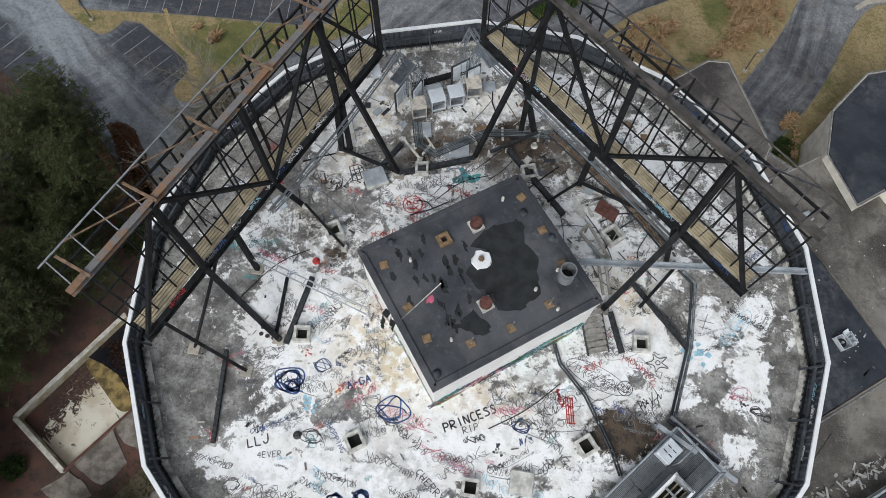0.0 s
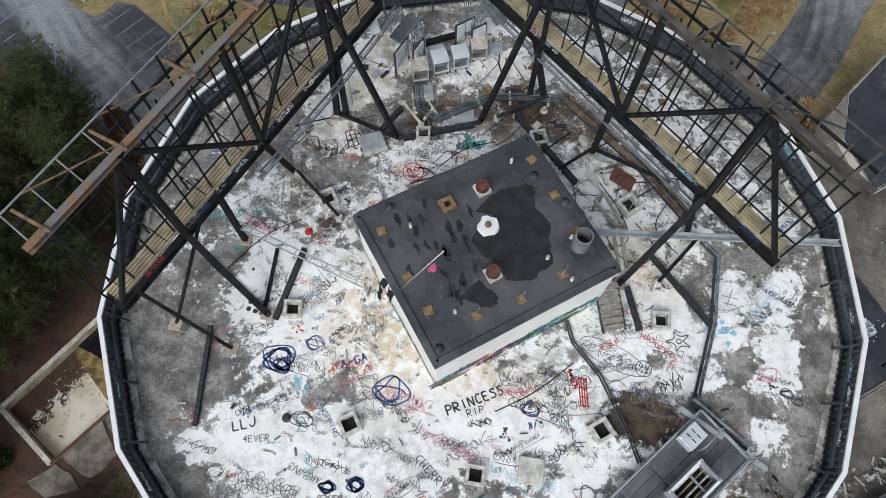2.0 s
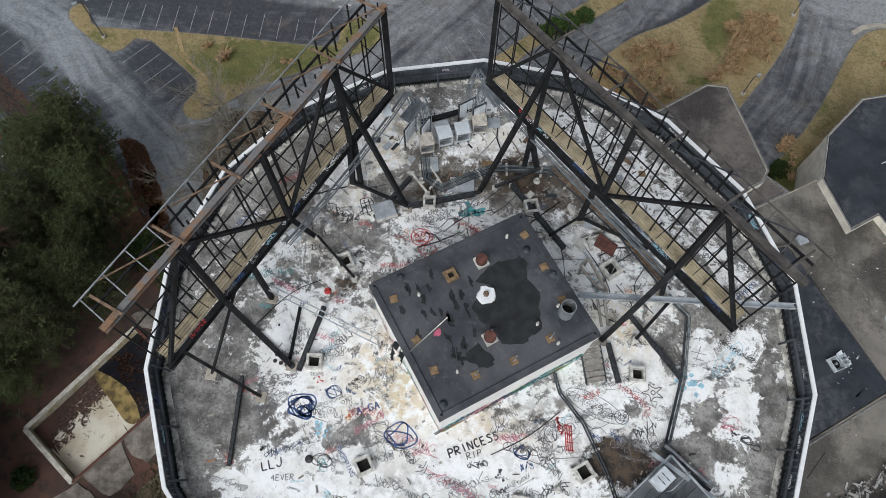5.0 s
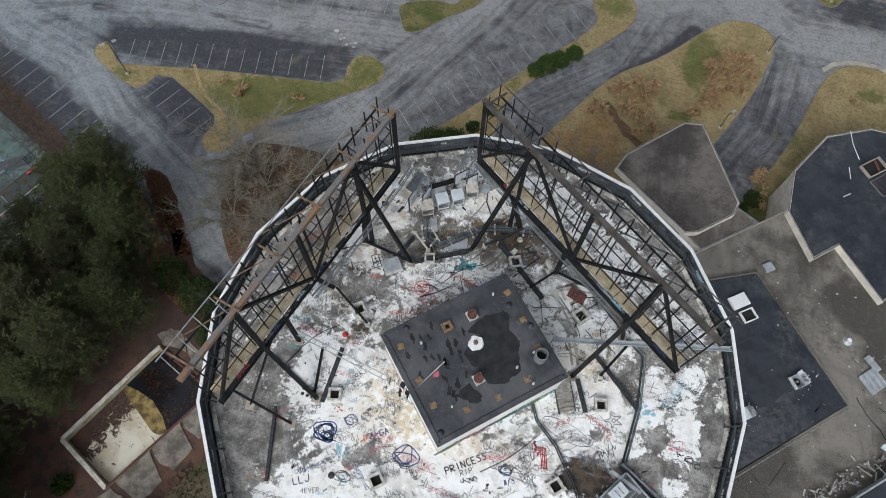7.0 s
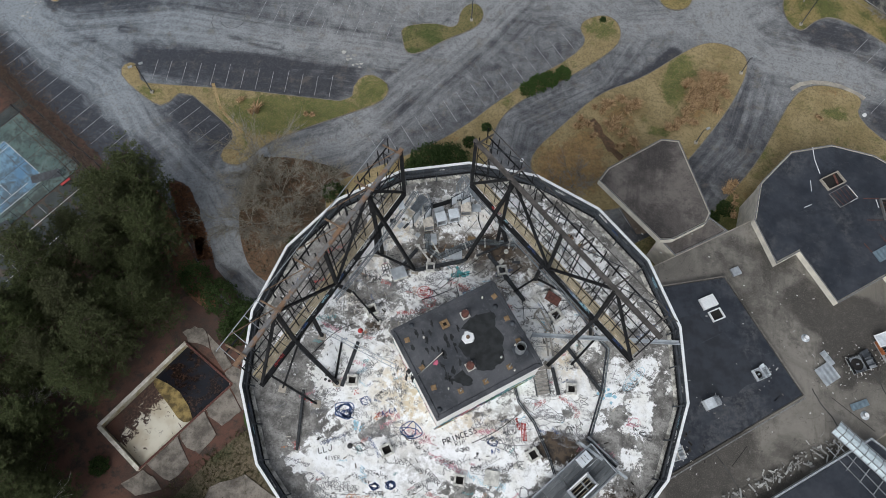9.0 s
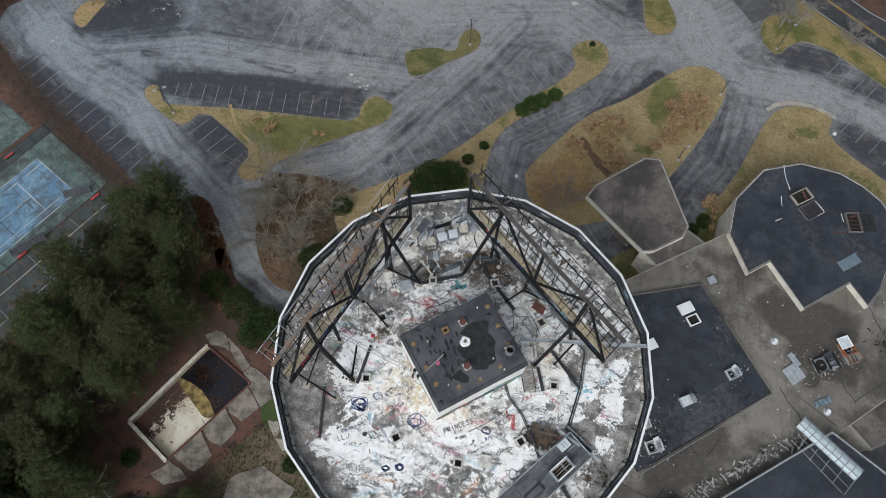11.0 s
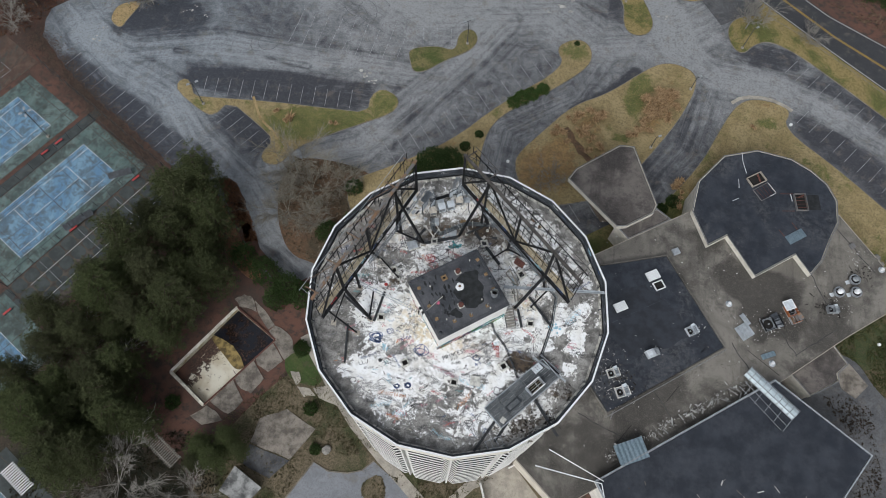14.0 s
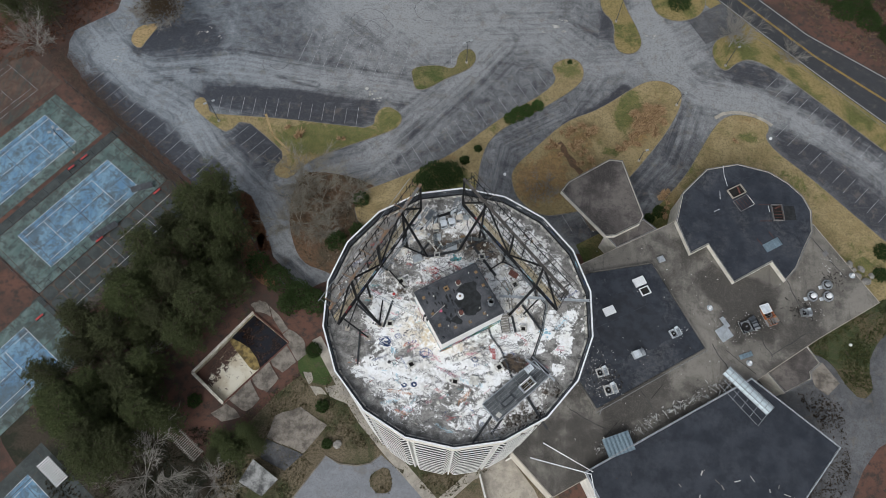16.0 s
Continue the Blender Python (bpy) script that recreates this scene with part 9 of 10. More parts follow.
for x, y in ((-4.5, -0.4), (1.5, 4.2), (2.7, 2.6), (0.1, -3.5), (-1.9, -3.6), (1.8, -2.5), (3.4, -1.1), (-3.0, -2.3), (3.8, 1.0)):
    part("timber_pad", box((0.46, 0.46, 0.05), pose(x, y, PH_Z + 0.03, 0, 0, RZ + rngp.uniform(-12, 12)) @ Matrix.Diagonal((0.85, 0.85, 1, 1)), 0.01), BROWNWOOD, penthouse, "stained plywood pad")
for x, y in ((0.1, -3.5), (1.8, -2.5), (3.4, -1.1)):
    part("stub_post", tube([(x, y, PH_Z), (x + 0.05, y, PH_Z + 0.95)], 0.045, 8), GALV, penthouse)
for (x, y), mat_, r in (((-1.9, 1.3), SHADE_AND_JOINT, 0.16), ((-0.5, 2.3), REDRUST, 0.3), ((0.5, -1.6), REDRUST, 0.3)):
    kerb_ob = part("vent_kerb", add_ring(bmesh.new(), [(x + 0.44 * math.cos(radians(RZ + 45 + 90 * i)), y + 0.44 * math.sin(radians(RZ + 45 + 90 * i))) for i in range(4)], [(x + 0.2 * math.cos(radians(RZ + 45 + 90 * i)), y + 0.2 * math.sin(radians(RZ + 45 + 90 * i))) for i in range(4)], PH_Z, PH_Z + 0.22), BROWNWOOD if mat_ is SHADE_AND_JOINT else CURBWHITE, penthouse)
    part("vent_cap", tube([(x, y, PH_Z + 0.02), (x, y, PH_Z + (0.06 if mat_ is SHADE_AND_JOINT else 0.5))], r, 14), mat_, kerb_ob)
dome = part("domed_vent", prism([(0.0 + q * math.cos(k * 0.45), 0.6 + q * math.sin(k * 0.45)) for k, q in enumerate((0.52, 0.5, 0.54, 0.44, 0.5, 0.53, 0.4, 0.47, 0.52, 0.5, 0.55, 0.46, 0.5, 0.52))], PH_Z, PH_Z + 0.16, 0.06), COPING, penthouse, "broken white vent disc with a rusty core")
part("vent_stub", tube([(0.0, 0.6, PH_Z + 0.1), (0.0, 0.6, PH_Z + 0.24), (0.03, 0.6, PH_Z + 0.34)], [0.22, 0.13, 0.07], 7), OUTRUST, dome)
cx, cy = 4.0, 0.3
outer = [(cx + 0.38 * math.cos(i * 0.314), cy + 0.38 * math.sin(i * 0.314)) for i in range(20)]
inner = [(cx + 0.34 * math.cos(i * 0.314), cy + 0.34 * math.sin(i * 0.314)) for i in range(20)]
flue = part("flue", add_ring(bmesh.new(), outer, inner, PH_Z, PH_Z + 1.15), GALV, penthouse, "wide galvanised flue pipe")
# Plug painted near-black for the shade down the flue.
part("flue_bottom", tube([(cx, cy, PH_Z), (cx, cy, PH_Z + 0.3)], 0.35, 16), SHADE_AND_JOINT, flue)
part("flue_base", box((1.0, 1.0, 0.06), pose(cx, cy, PH_Z + 0.03, 0, 0, RZ)), DARKGREY, penthouse)
for x, y in ((-4.4, 0.8), (1.7, 3.4), (3.2, 2.3), (-1.2, -5.1)):
    part("drain_dome", tube([(x, y, PH_Z), (x, y, PH_Z + 0.08), (x, y, PH_Z + 0.13)], [0.22, 0.2, 0.08], 10), DARKGREY, penthouse)
for x, y in ((-3.3, 0.0), (0.6, 3.9), (3.8, -1.3), (2.7, -0.5), (-0.8, -3.5), (3.6, 0.6)):
    part("vent_pipe", tube([(x, y, PH_Z), (x, y, PH_Z + 0.32), (x, y, PH_Z + 0.38)], [0.075, 0.075, 0.04], 8), CURBWHITE, penthouse, "small white vent pipe")
part("fallen_antenna", tube([(-3.2, -2.9, PH_Z + 0.06), (-1.7, -0.9, PH_Z + 0.08)], 0.03, 6), CURBWHITE, penthouse)
part("pink_paint_splash", prism(round_off([(-2.15, -1.6), (-1.98, -1.45), (-1.85, -1.75), (-2.0, -1.95), (-2.1, -1.85), (-2.2, -2.0), (-2.25, -1.8)], 2), PH_Z - 0.01, PH_Z + 0.008), plain("pink_paint", (0.55, 0.12, 0.20), 0.6), penthouse)
edge = Vector((*PH[3], 0)) - Vector((*PH[2], 0))
outn = Vector((edge.y, -edge.x, 0)).normalized()
part("fascia_board", bar(Vector((*PH[2], PH_Z - 0.32)) + outn * 0.06, Vector((*PH[3], PH_Z - 0.32)) + outn * 0.06, 0.08, 0.26), COPING, penthouse)

# ---- graffiti ----
SPRAY = [plain("black_spray", (0.05, 0.05, 0.053), 0.6, vary=0.5, scale=4), plain("blue_spray", (0.045, 0.09, 0.24), 0.6, vary=0.4, scale=3), plain("red_spray", (0.46, 0.04, 0.04), 0.6), plain("grey_spray", (0.19, 0.19, 0.20), 0.6, vary=0.4, scale=3), plain("teal_spray", (0.10, 0.36, 0.38), 0.6), plain("pale_blue_spray", (0.38, 0.62, 0.74), 0.6), plain("pink_spray", (0.60, 0.22, 0.28), 0.6), ORANGE, plain("white_spray", (0.75, 0.75, 0.75), 0.6), plain("green_spray", (0.10, 0.36, 0.08), 0.6)]


def stroke(verts, faces, line, w, m, rounds=2):
    """A flat painted band along a softened line, in the plane of m."""
    for _ in range(rounds):
        line = [line[0]] + [(a[0] + (b[0] - a[0]) * t, a[1] + (b[1] - a[1]) * t) for a, b in zip(line, line[1:]) for t in (0.25, 0.75)] + [line[-1]]
    i0 = len(verts)
    for i, p in enumerate(line):
        a, b = line[max(i - 1, 0)], line[min(i + 1, len(line) - 1)]
        dx, dy = b[0] - a[0], b[1] - a[1]
        n = math.hypot(dx, dy) or 1
        for s in (-1, 1):
            verts.append(tuple(m @ Vector((p[0] - s * dy / n * w / 2, p[1] + s * dx / n * w / 2, 0))))
    for i in range(len(line) - 1):
        k = i0 + 2 * i
        faces.append((k, k + 1, k + 3, k + 2))


def hand(rng):
    """One sprayed flourish that reads as nothing: a bent arc, open ring, hook, double loop or wave, turned at random."""
    kind, turn = rng.choices(range(8), (2, 2, 2, 2, 3, 3, 6, 4))[0], rng.uniform(-0.9, 0.9)
    if kind == 0:
        line = [(0.5 * math.cos(a), rng.uniform(0.3, 0.6) * math.sin(a)) for a in (0.6, 1.4, 2.3, 3.1, 4.0, 4.9)]
    elif kind == 1:
        line = [(rng.uniform(0.3, 0.5) * math.cos(a), rng.uniform(0.35, 0.55) * math.sin(a)) for a in (0.2, 1.0, 1.9, 2.8, 3.7, 4.6, 5.5, 6.4, 7.4)]
    elif kind == 2:
        line = [(-0.1, 0.6), (0.05, -0.2), (-0.1, -0.5), (-0.4, -0.4), (-0.3, 0.0)]
    elif kind == 3:
        line = [(0.3 * math.sin(2 * a), 0.55 * math.cos(a)) for a in (0.0, 0.7, 1.4, 2.1, 2.8, 3.5, 4.2, 4.9, 5.6, 6.2)]
    elif kind == 4:
        line = [(-0.5, rng.uniform(-0.5, 0.5)), (-0.2, rng.uniform(-0.5, 0.5)), (0.1, rng.uniform(-0.5, 0.5)), (0.6, rng.uniform(-0.6, 0.6))]
    elif kind == 6:
        line = [p for i in range(4) for p in [(-0.36 + 0.24 * i + rng.gauss(0, 0.06), (0.5 if i % 2 else -0.5) * rng.uniform(0.5, 1.1))] * 2]
    elif kind == 7:
        a, b, c = (-0.3, rng.uniform(0.3, 0.6)), (rng.uniform(-0.3, 0.2), -0.5), (0.4, rng.uniform(-0.5, 0.2))
        line = [a, a, b, b, c, c, (c[0] - 0.3, c[1] + 0.4)]
    else:
        line = [(rng.gauss(0, 0.12), -0.6), (rng.gauss(0, 0.12), 0.0), (rng.gauss(0, 0.12), 0.6)]
    c, q = math.cos(turn), math.sin(turn)
    return [(x * c - y * q, x * q + y * c) for x, y in line]


def scribble(rng, m, letters, h, w, material, parent, running=False):
    """A tag that cannot be read: a row of rounded strokes, now and then circled or underlined, or one running line."""
    verts, faces = [], []
    if running:
        line = [((i - letters / 2) * 0.62 * h + x * h * 0.8, y * h) for i in range(letters) for x, y in hand(rng)]
        stroke(verts, faces, line, w, m)
        letters = 0
    slant, sag = rng.gauss(0.1, 0.2), rng.gauss(0, 0.05)
    for i in range(letters):
        x0, y0 = (i - letters / 2) * 0.62, sag * (i - letters / 2) ** 2 * 0.3
        for size in (rng.uniform(0.8, 1.15), rng.uniform(0.4, 0.8)):
            stroke(verts, faces, [((x0 + (x + slant * y) * size) * h, (y0 + y * size) * h) for x, y in hand(rng)], w * rng.uniform(0.7, 1.15), m, 1)
    extra, half = rng.random(), letters * 0.33 * h
    if extra < 0.05 and letters:
        stroke(verts, faces, [(half * 1.25 * math.cos(a), h * 1.1 * math.sin(a)) for a in (0.3, 1.1, 1.9, 2.7, 3.5, 4.3, 5.1, 5.9, 6.7)], w, m)
    elif extra < 0.15 and letters:
        stroke(verts, faces, [(-half, -0.75 * h), (0, -0.85 * h), (half, -0.7 * h)], w, m)
    me = bpy.data.meshes.new("graffiti_tag")
    me.from_pydata(verts, [], faces)
    put("graffiti_tag", me, material, parent)


rngg = random.Random(21)
made = 0
while made < 540:
    x, y = rngg.uniform(-15, 15), rngg.uniform(-16, 8.5)
    r = math.hypot(x, y)
    if r > 15.6 or (abs((x * 0.79 + y * 0.61)) < 5.0 and abs(-x * 0.61 + y * 0.79) < 4.6) or (5.4 < x < 13 and -13.5 < y < -5.5):
        continue
    if (abs(x - 0.7) < 2.6 and -7.2 < y < -5.4) or (abs(x + 9.3) < 1.3 and abs(y + 8.9) < 0.7):
        continue
    if (x < -10 or x > 10.5) and rngg.random() < 0.65:
        continue
    h = rngg.choice((0.14, 0.16, 0.2, 0.24, 0.28, 0.34, 0.42, 0.55))
    pick = rngg.choices(range(8), (34, 8, 5 if x < 10 else 0, 66, 3, 6, 5, 2))[0]
    scribble(rngg, Matrix.Translation((x, y, Z + 0.008 + 0.00002 * made)) @ pose(0, 0, 0, 0, 0, rngg.gauss(8, 30)), rngg.randint(2, 9), h, max(0.013, min(0.028, h * rngg.uniform(0.045, 0.075))), SPRAY[pick], deck)
    made += 1


def loops(rng, c, r, turns, w, material, parent=None, squash=0.8):
    verts, faces = [], []
    n = turns * 7
    line = [(c[0] + math.cos(i * 0.9) * r * rng.uniform(0.3, 1.25), c[1] + math.sin(i * 0.9) * r * squash * rng.uniform(0.25, 1.25)) for i in range(n)]
    stroke(verts, faces, line, w, Matrix.Translation((0, 0, Z + 0.016)))
    me = bpy.data.meshes.new("graffiti_loops")
    me.from_pydata(verts, [], faces)
    put("graffiti_loops", me, material, parent or deck)


LOOPS_A = (((-8.7, -5.6), 0.75, 4, 0.14, 1), ((-8.5, -5.9), 0.4, 3, 0.12, 1), ((-3.2, -6.3), 0.75, 2, 0.14, 1), ((-4.3, -6.0), 0.55, 2, 0.06, 3), ((-4.0, 5.2), 0.55, 2, 0.06, 2), ((-3.6, 4.5), 0.55, 2, 0.06, 2), ((-7.3, -4.6), 0.4, 3, 0.07, 1), ((8.9, -2.0), 0.5, 1, 0.04, 0), ((-7.0, -8.2), 0.45, 2, 0.07, 0), ((14.0, -2.6), 0.5, 2, 0.04, 6), ((14.8, -3.4), 0.28, 3, 0.07, 0))
LOOPS_B = (((15.3, -3.7), 0.25, 2, 0.06, 0), ((-10.2, -11.0), 0.45, 2, 0.04, 0), ((5.0, -12.6), 0.8, 2, 0.08, 0), ((3.6, -13.4), 0.5, 2, 0.08, 0), ((6.0, -9.4), 0.5, 2, 0.07, 3), ((-9.0, 5.8), 0.7, 3, 0.04, 0), ((-6.4, -0.6), 0.7, 2, 0.03, 3), ((-5.2, -10.8), 0.32, 4, 0.14, 1), ((-4.0, -10.5), 0.36, 4, 0.14, 1), ((3.2, -6.0), 0.4, 3, 0.09, 1), ((-6.5, -6.8), 0.7, 2, 0.05, 3))
for c, r, turns, w, k in (*LOOPS_A, *LOOPS_B):
    loops(rngg, c, r * 1.2, turns + 1, w * 0.5, SPRAY[k])
for c, r, k in (((11.9, -0.9), 0.8, 5), ((-7.4, -6.6), 0.45, 5), ((-1.8, 7.3), 0.6, 4), ((-1.0, 7.6), 0.5, 4), ((-6.2, -5.8), 0.22, 7), ((-3.6, 4.9), 0.3, 5), ((2.2, -7.3), 0.3, 0), ((2.5, -8.0), 0.22, 0), ((-8.1, -4.0), 0.2, 2), ((14.2, -3.1), 0.22, 0), ((11.3, -4.9), 0.3, 6)):
    bits = bmesh.new()
    for _ in range(9):
        x, y = c[0] + rngg.gauss(0, r * 0.45), c[1] + rngg.gauss(0, r * 0.45)
        q = r * rngg.uniform(0.15, 0.4)
        add_prism(bits, [(x + q * rngg.uniform(0.5, 1) * math.cos(a), y + q * rngg.uniform(0.5, 1) * math.sin(a)) for a in (0, 0.8, 1.7, 2.5, 3.4, 4.3, 5.2)], Z - 0.01, Z + 0.006 + rngg.random() * 0.004)
    part("paint_patch", bits, SPRAY[k], deck)
for i in range(3):
    for j in range(2):
        part("paint_dot", tube([(-10.8 + 0.34 * i, -3.1 - 0.36 * j - 0.06 * i, Z - 0.01), (-10.8 + 0.34 * i, -3.1 - 0.36 * j - 0.06 * i, Z + 0.008)], 0.12, 12), SPRAY[0], deck)


GLYPHS = {
    "P": [[(0, 0), (0.05, 1)], [(0, 1), (0.6, 0.95), (0.6, 0.5), (0, 0.5)]],
    "R": [[(0, 0), (0.05, 1)], [(0, 1), (0.6, 0.95), (0.55, 0.5), (0, 0.5), (0.1, 0.5), (0.6, 0)]],
    "I": [[(0.3, 0), (0.32, 1)]],
    "N": [[(0, 0), (0.02, 1), (0.02, 1), (0.55, 0), (0.55, 0), (0.6, 1)]],
    "C": [[(0.6, 0.9), (0.2, 1.05), (-0.05, 0.5), (0.2, -0.05), (0.6, 0.1)]],
    "E": [[(0.55, 1), (0, 1), (0, 1), (0, 0), (0, 0), (0.55, 0)], [(0, 0.5), (0.45, 0.5)]],
}
GLYPHS |= {
    "S": [[(0.6, 0.9), (0.2, 1.05), (0, 0.75), (0.6, 0.4), (0.45, 0), (0, 0.08)]],
    "L": [[(0, 1), (0, 0), (0, 0), (0.6, 0)]],
    "J": [[(0.6, 1), (0.55, 0.1), (0.2, -0.05), (0, 0.25)]],
    "B": [[(0, 0), (0, 1), (0, 1), (0.55, 0.8), (0.1, 0.52), (0.65, 0.25), (0, 0)]],
    "A": [[(0, 0), (0.3, 1), (0.3, 1), (0.6, 0)], [(0.12, 0.4), (0.5, 0.4)]],
    "G": [[(0.6, 0.9), (0.2, 1.05), (-0.05, 0.5), (0.2, -0.05), (0.6, 0.2), (0.6, 0.45), (0.35, 0.45)]],
    "-": [[(0.1, 0.5), (0.5, 0.5)]],
}
GLYPHS |= {
    "H": [[(0, 0), (0, 1)], [(0.55, 0), (0.55, 1)], [(0, 0.5), (0.55, 0.5)]],
    "O": [[(0.3, 1), (0.0, 0.8), (0.0, 0.2), (0.3, 0), (0.6, 0.2), (0.6, 0.8), (0.3, 1)]],
    "T": [[(0, 1), (0.6, 1)], [(0.3, 1), (0.3, 0)]],
    "V": [[(0, 1), (0.3, 0), (0.3, 0), (0.6, 1)]],
    "Y": [[(0, 1), (0.3, 0.5)], [(0.6, 1), (0.3, 0.5), (0.3, 0.5), (0.25, 0)]],
    "4": [[(0.45, 0), (0.45, 1), (0.45, 1), (0, 0.4), (0, 0.4), (0.6, 0.4)]],
}


def handwritten(text, at, size, rz, material, w):
    """Readable words sprayed by hand."""
    m = Matrix.Translation(at) @ pose(0, 0, 0, 0, 0, rz)
    verts, faces = [], []
    for i, ch in enumerate(text):
        for line in GLYPHS.get(ch, ()):
            jig = [((x + (i - len(text) / 2) * 0.86 + rngg.uniform(-0.04, 0.04)) * size, (y - 0.5 + rngg.uniform(-0.05, 0.05)) * size) for x, y in line]
            stroke(verts, faces, jig, w, m)
    me = bpy.data.meshes.new("painted_lettering")
    me.from_pydata(verts, [], faces)
    put("painted_lettering", me, material, deck)


handwritten("LLJ", (-9.5, -8.75, Z + 0.02), 0.44, 24, SPRAY[0], 0.06)
handwritten("4EVER", (-8.8, -9.3, Z + 0.02), 0.28, 12, SPRAY[3], 0.035)
handwritten("SHOPPING", (-5.8, -8.0, Z + 0.02), 0.26, -50, SPRAY[1], 0.035)
handwritten("CHERRY", (-0.8, -9.5, Z + 0.02), 0.36, -38, SPRAY[0], 0.04)
handwritten("NORTH", (-1.75, -9.15, Z + 0.02), 0.3, -14, SPRAY[3], 0.035)
handwritten("PRINCESS", (0.65, -6.0, Z + 0.02), 0.42, 30, SPRAY[0], 0.075)
handwritten("RIP", (0.75, -6.5, Z + 0.02), 0.34, 26, SPRAY[0], 0.04)
handwritten("BC", (-8.8, -3.1, Z + 0.02), 0.36, -3, SPRAY[0], 0.04)
handwritten("A-GA", (-5.2, -5.1, Z + 0.02), 0.38, 28, SPRAY[1], 0.06)


def drawing(lines, at, size, rz, material, w):
    """A sprayed figure of a few lines on the deck."""
    verts, faces = [], []
    for line in lines:
        stroke(verts, faces, [(x * size, y * size) for x, y in line], w, Matrix.Translation((*at, Z + 0.021)) @ pose(0, 0, 0, 0, 0, rz))
    me = bpy.data.meshes.new("painted_figure")
    me.from_pydata(verts, [], faces)
    put("painted_figure", me, material, deck)


def ring(x, y, r, n=9):
    return [(x + r * math.cos(i * 6.6 / n), y + r * math.sin(i * 6.6 / n)) for i in range(n + 1)]


petals = [(math.cos(i * 0.6283) * (1.0 if i % 2 else 0.25), math.sin(i * 0.6283) * (0.8 if i % 2 else 0.25)) for i in range(11)]
drawing([petals, ring(0, 0, 0.16)], (9.8, -1.7), 0.75, 10, SPRAY[0], 0.045)
drawing([ring(0, 0, 0.5), ring(-0.18, 0.15, 0.1), ring(0.2, 0.14, 0.1), [(-0.28, -0.15), (0, -0.3), (0.28, -0.12)]], (8.2, -3.3), 0.8, -8, SPRAY[0], 0.035)
drawing([ring(-0.35, 0.2, 0.3), ring(0.35, 0.25, 0.3), [(-0.8, 0.7), (0, 0.1), (0.8, 0.8)], [(-0.9, -0.4), (-0.2, -0.9), (0.9, -0.3)], [(-0.6, -1.0), (0.1, -0.5), (0.7, -1.1)]], (6.9, -3.6), 0.7, 6, SPRAY[3], 0.03)
drawing([[(-0.3 + 0.15 * i, 0.9), (0.0 + 0.15 * i, -0.9)] for i in range(4)] + [[(-0.3, 0.8), (0.2, 0.8)], [(-0.2, 0.3), (0.35, 0.25)], [(-0.1, -0.3), (0.45, -0.3)], [(0.0, -0.85), (0.55, -0.8)]], (5.45, -4.85), 0.75, 0, SPRAY[2], 0.055)
drawing([[(-0.6, 0), (0.6, 0.1)], [(-0.1, -0.7), (0.05, 0.7)], [(-0.4, -0.5), (0.5, -0.45)]], (12.2, 0.9), 0.7, -10, SPRAY[3], 0.035)
drawing([ring(0, 0, 0.7, 11), ring(-0.25, 0.15, 0.16), ring(0.25, 0.15, 0.16), [(-0.35, -0.2), (0, -0.4), (0.4, -0.15)], [(-0.5, 0.6), (0.4, -0.6)]], (-4.3, 5.25), 0.8, 20, SPRAY[2], 0.055)
drawing([[(-0.5, 0.7), (-0.5, -0.6), (-0.5, -0.6), (0.5, -0.6), (0.5, 0.7), (-0.5, 0.7)], [(-0.4, 0.3), (0.45, 0.35)], [(-0.45, -0.1), (0.4, 0.0)], [(-0.2, 0.6), (-0.15, -0.55)], [(0.15, 0.6), (0.2, -0.55)]], (-7.8, 6.75), 0.75, 25, SPRAY[0], 0.06)
for x, y, n, h, w, k, rz in ((9.75, -3.6, 3, 0.7, 0.045, 0, 35), (5.05, -7.5, 5, 0.55, 0.04, 0, 25), (5.0, -4.4, 5, 0.3, 0.045, 2, -62), (4.6, -5.0, 3, 0.6, 0.03, 0, 15), (1.1, -6.95, 4, 0.4, 0.03, 0, 18), (3.6, -6.6, 3, 0.4, 0.04, 1, 30), (2.7, -5.3, 6, 0.45, 0.035, 6, 15), (6.2, -7.7, 3, 0.5, 0.045, 8, 60), (-8.9, 5.9, 5, 0.7, 0.05, 0, -10), (13.9, -2.9, 3, 0.4, 0.03, 6, 0), (8.9, 0.9, 4, 0.45, 0.025, 0, 10), (-1.5, 7.35, 4, 0.5, 0.09, 4, 20), (6.2, 3.9, 4, 0.4, 0.05, 5, -55), (-2.2, -12.4, 6, 0.5, 0.04, 0, 10), (-6.2, -12.2, 6, 0.45, 0.035, 3, -10), (-10.6, -6.0, 4, 0.5, 0.04, 3, 20), (-9.5, -1.6, 5, 0.4, 0.03, 3, -6)):
    scribble(rngg, Matrix.Translation((x, y, Z + 0.022)) @ pose(0, 0, 0, 0, 0, rz), n, h, w, SPRAY[k], deck)
for k in range(34):
    t = (k + rngg.random()) / 34
    base = Vector((*PH[2], 0)).lerp(Vector((*PH[3], 0)), t)
    m = Matrix((edge.normalized(), Vector((0, 0, 1)), outn)).transposed().to_4x4()
    m.translation = (base.x + outn.x * 0.012, base.y + outn.y * 0.012, Z + rngg.uniform(0.3, 1.5))
    scribble(rngg, m, rngg.randint(2, 4), rngg.uniform(0.4, 0.9), rngg.uniform(0.06, 0.14), SPRAY[rngg.choice((0, 9, 2, 4, 7, 6, 1, 9, 0))], penthouse)
edge2 = Vector((*PH[2], 0)) - Vector((*PH[1], 0))
outn2 = Vector((edge2.y, -edge2.x, 0)).normalized()
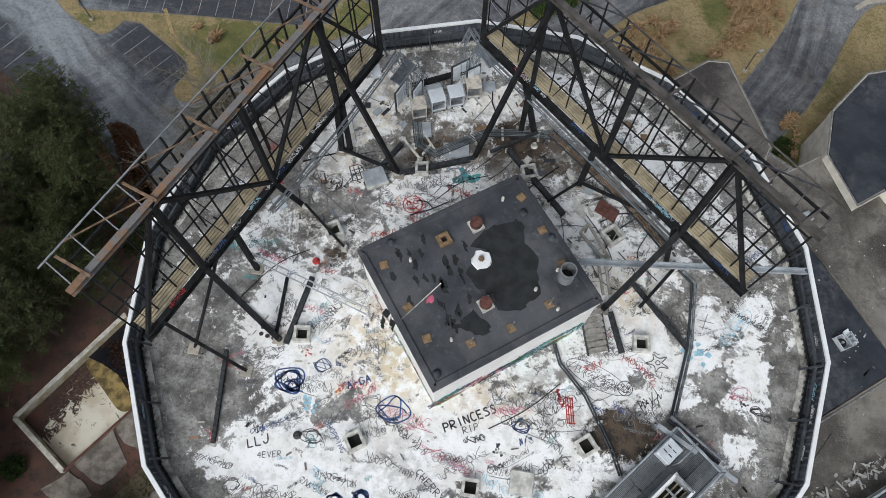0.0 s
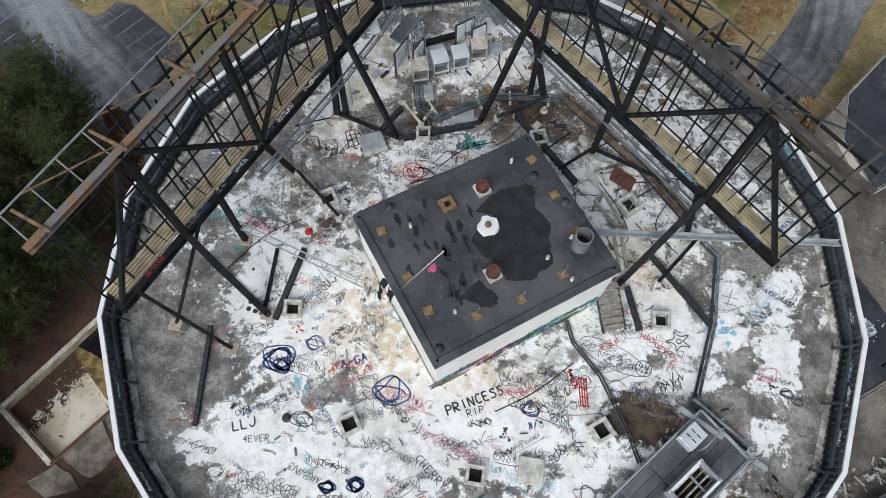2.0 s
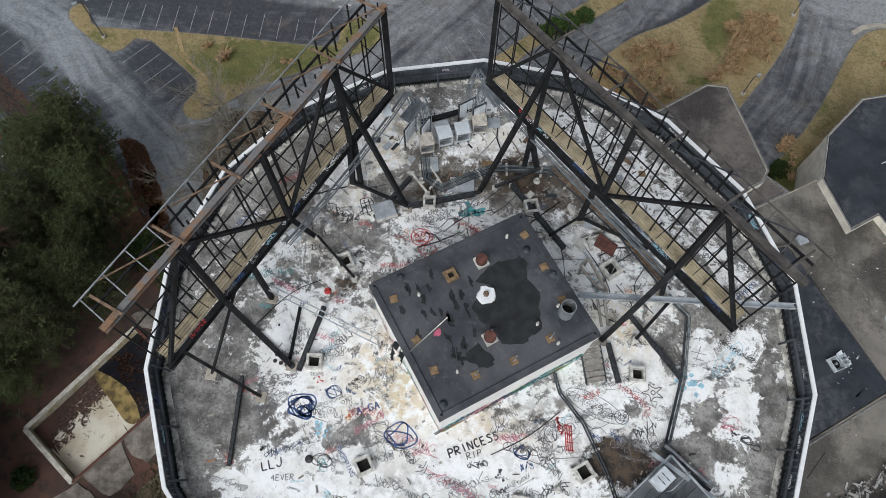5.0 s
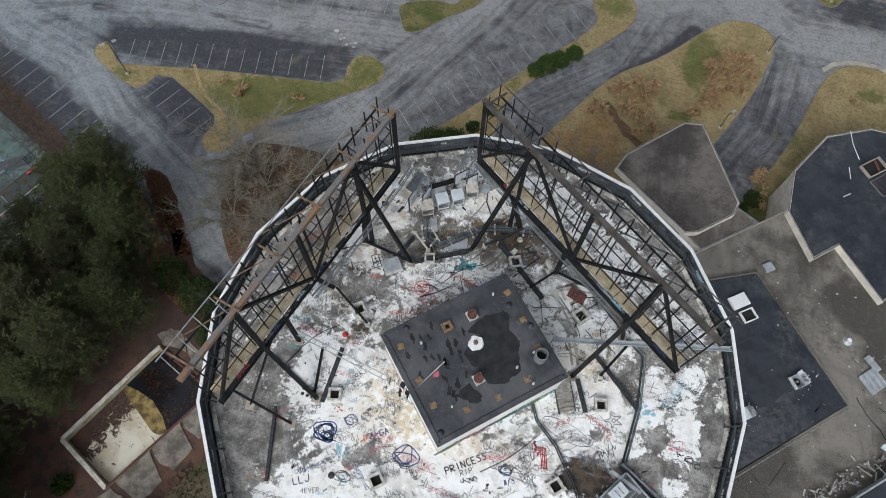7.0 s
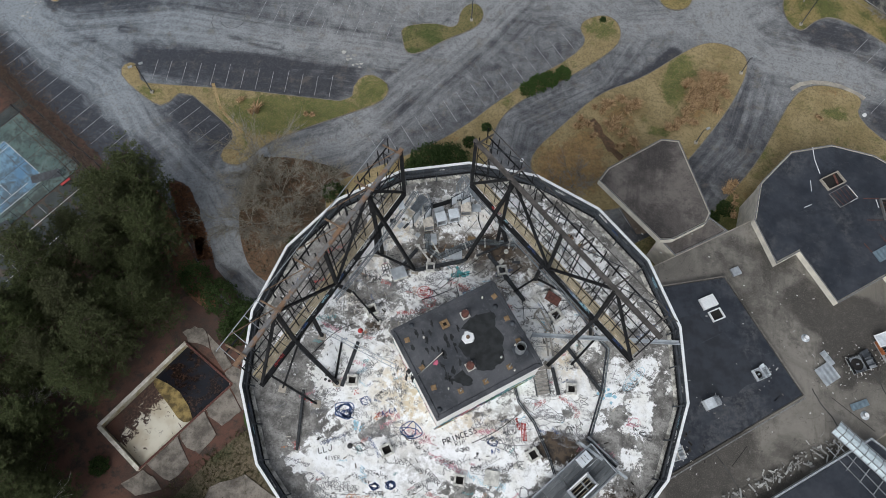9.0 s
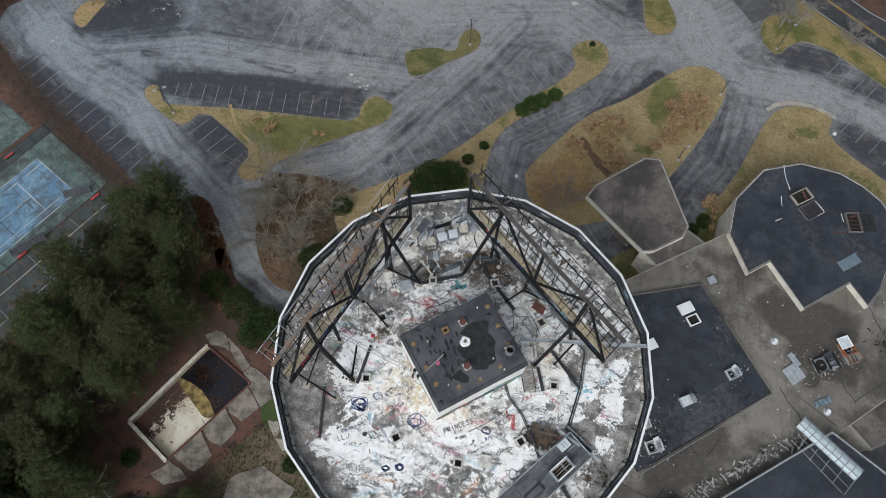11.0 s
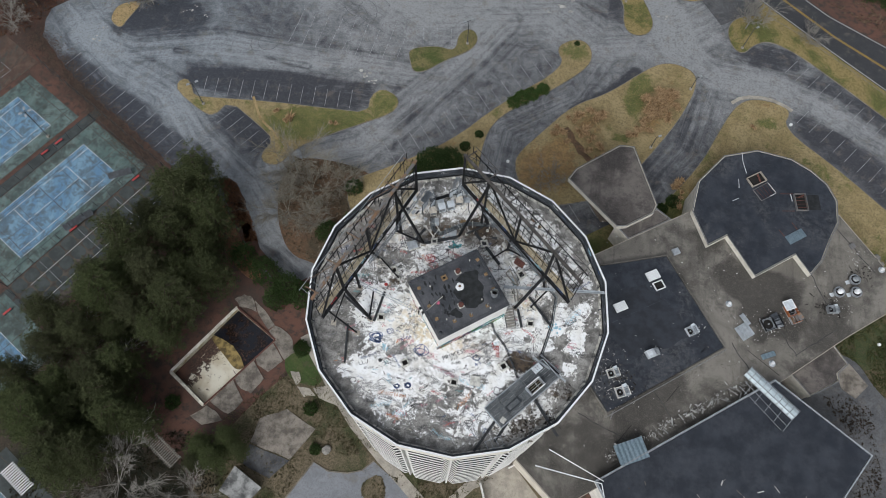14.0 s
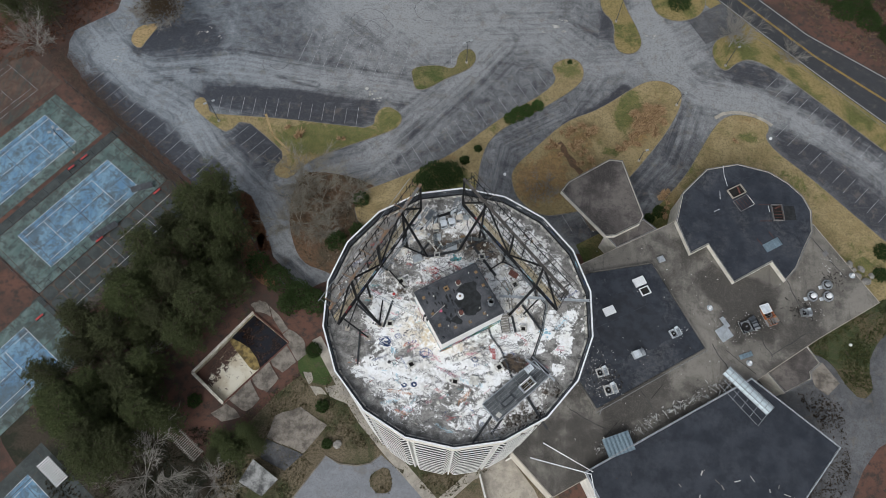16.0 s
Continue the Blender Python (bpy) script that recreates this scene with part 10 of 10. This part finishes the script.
for k in range(18):
    t = (k + rngg.random()) / 18
    base = Vector((*PH[1], 0)).lerp(Vector((*PH[2], 0)), t)
    m = Matrix((edge2.normalized(), Vector((0, 0, 1)), outn2)).transposed().to_4x4()
    m.translation = (base.x + outn2.x * 0.012, base.y + outn2.y * 0.012, Z + rngg.uniform(0.2, 1.2))
    scribble(rngg, m, rngg.randint(2, 4), rngg.uniform(0.3, 0.8), rngg.uniform(0.05, 0.1), SPRAY[rngg.choice((0, 0, 7, 4, 2, 3))], penthouse)
for i in range(SIDES):
    (ax, ay), (bx, by) = corner(i, RIM - 0.29), corner(i + 1, RIM - 0.29)
    (cx, cy) = corner(i, 17.36)
    d = Vector((bx - ax, by - ay, 0)).normalized()
    up = (Vector((ax, ay, TOP_Z)) - Vector((cx, cy, DECK_Z))).normalized()
    for _ in range(3):
        m = Matrix((d, up, d.cross(up))).transposed().to_4x4()
        m.translation = Vector((ax, ay, TOP_Z)).lerp((bx, by, TOP_Z), rngg.uniform(0.15, 0.85)) - up * rngg.uniform(0.3, 0.5)
        scribble(rngg, m, rngg.randint(3, 6), rngg.uniform(0.2, 0.36), 0.04, SPRAY[rngg.choice((8, 8, 3, 5, 1, 3))], deck)
for frame_ob, P in ((west, PW), (east, PE)):
    for k in range(14):
        s = rngg.uniform(1.0, 17.0)
        a, b = Vector(P(s, 0, 0)), Vector(P(s + 1, 0, 0))
        d = (b - a).normalized()
        m = Matrix((d, Vector((0, 0, 1)).cross(d), Vector((0, 0, 1)))).transposed().to_4x4()
        m.translation = Vector(P(s, 0, 49.262))
        scribble(rngg, m, rngg.randint(4, 8), rngg.uniform(0.14, 0.24), 0.024, SPRAY[rngg.choice((8, 8, 3, 2, 5, 1))], frame_ob, True)

# ---- litter on the tower roof ----
bm = bmesh.new()
for i in range(700):
    a, r = rngg.uniform(0, 6.283), 16.0 * math.sqrt(rngg.random())
    x, y = r * math.cos(a), r * math.sin(a)
    if abs(x * 0.79 + y * 0.61) < 4.6 and abs(-x * 0.61 + y * 0.79) < 4.2:
        continue
    if y < 2 and rngg.random() < 0.6:
        continue
    add_box(bm, (rngg.uniform(0.05, 0.4), rngg.uniform(0.03, 0.12), rngg.uniform(0.02, 0.06)), Matrix.Translation((x, y, Z + 0.03)) @ pose(0, 0, 0, 0, rngg.uniform(-6, 6), rngg.uniform(0, 180)))
roof_litter = thing("roof_debris", "splinters, scraps and bits of board strewn over the tower roof", "debris", kind="stuff")
part("scraps", bm, make_leaf("scrap_mix", (0.03, 0.028, 0.026), (0.5, 0.46, 0.4), 0.0), roof_litter)["kind"] = "stuff"
for i in range(90):
    x, y = rngg.uniform(-11, 10), rngg.uniform(4.5, 14.5)
    if math.hypot(x, y) > 15.2 or (abs(x * 0.79 + y * 0.61) < 5.2 and abs(-x * 0.61 + y * 0.79) < 4.9):
        continue
    a, n, bend = rngg.uniform(0, 3.14), rngg.uniform(0.3, 1.3), rngg.gauss(0, 0.12)
    r = rngg.choice((0.018, 0.022, 0.03, 0.04))
    c, q = math.cos(a), math.sin(a)
    part("loose_rod", tube([(x - n * c, y - n * q, Z + r), (x - bend * q, y + bend * c, Z + r + rngg.uniform(0, 0.12)), (x + n * c, y + n * q, Z + r)], r, 5), rngg.choice((DARKGREY, DARKGREY, GALV, OUTRUST, CURBWHITE, BLACKSTEEL)), roof_litter)
for i in range(26):
    x, y = rngg.uniform(-10, 9), rngg.uniform(5.5, 14.2)
    if math.hypot(x, y) > 14.8 or (abs(x * 0.79 + y * 0.61) < 5.4 and abs(-x * 0.61 + y * 0.79) < 5.1):
        continue
    part("loose_board", box((rngg.uniform(0.25, 0.7), rngg.uniform(0.12, 0.45), 0.03), Matrix.Translation((x, y, Z + 0.05)) @ pose(0, 0, 0, rngg.uniform(-4, 4), rngg.uniform(-4, 4), rngg.uniform(0, 180)), 0.004), rngg.choice((GREYMETAL, CURBWHITE, BROWNWOOD, DARKGREY, OUTRUST, GALV)), roof_litter)
for x, y, m_ in ((-4.9, 9.0, CURBWHITE), (2.1, 10.2, CURBWHITE), (6.3, 8.6, CURBWHITE), (5.2, -7.5, CURBWHITE), (-0.6, -12.2, CURBWHITE), (-9.3, -13.2, CURBWHITE), (1.6, -11.8, CURBWHITE), (-8.9, 1.0, SPRAY[2]), (-7.7, -8.2, SPRAY[0])):
    ob = thing("vent_stub", "short round vent stub on the tower roof", "vent", Matrix.Translation((x, y, Z)), group="vent stubs")
    part("pipe", tube([(0, 0, 0), (0, 0, 0.3)], 0.1, 10), m_, ob)
    part("collar", tube([(0, 0, 0), (0, 0, 0.06), (0, 0, 0.1)], [0.22, 0.2, 0.1], 12), m_, ob)
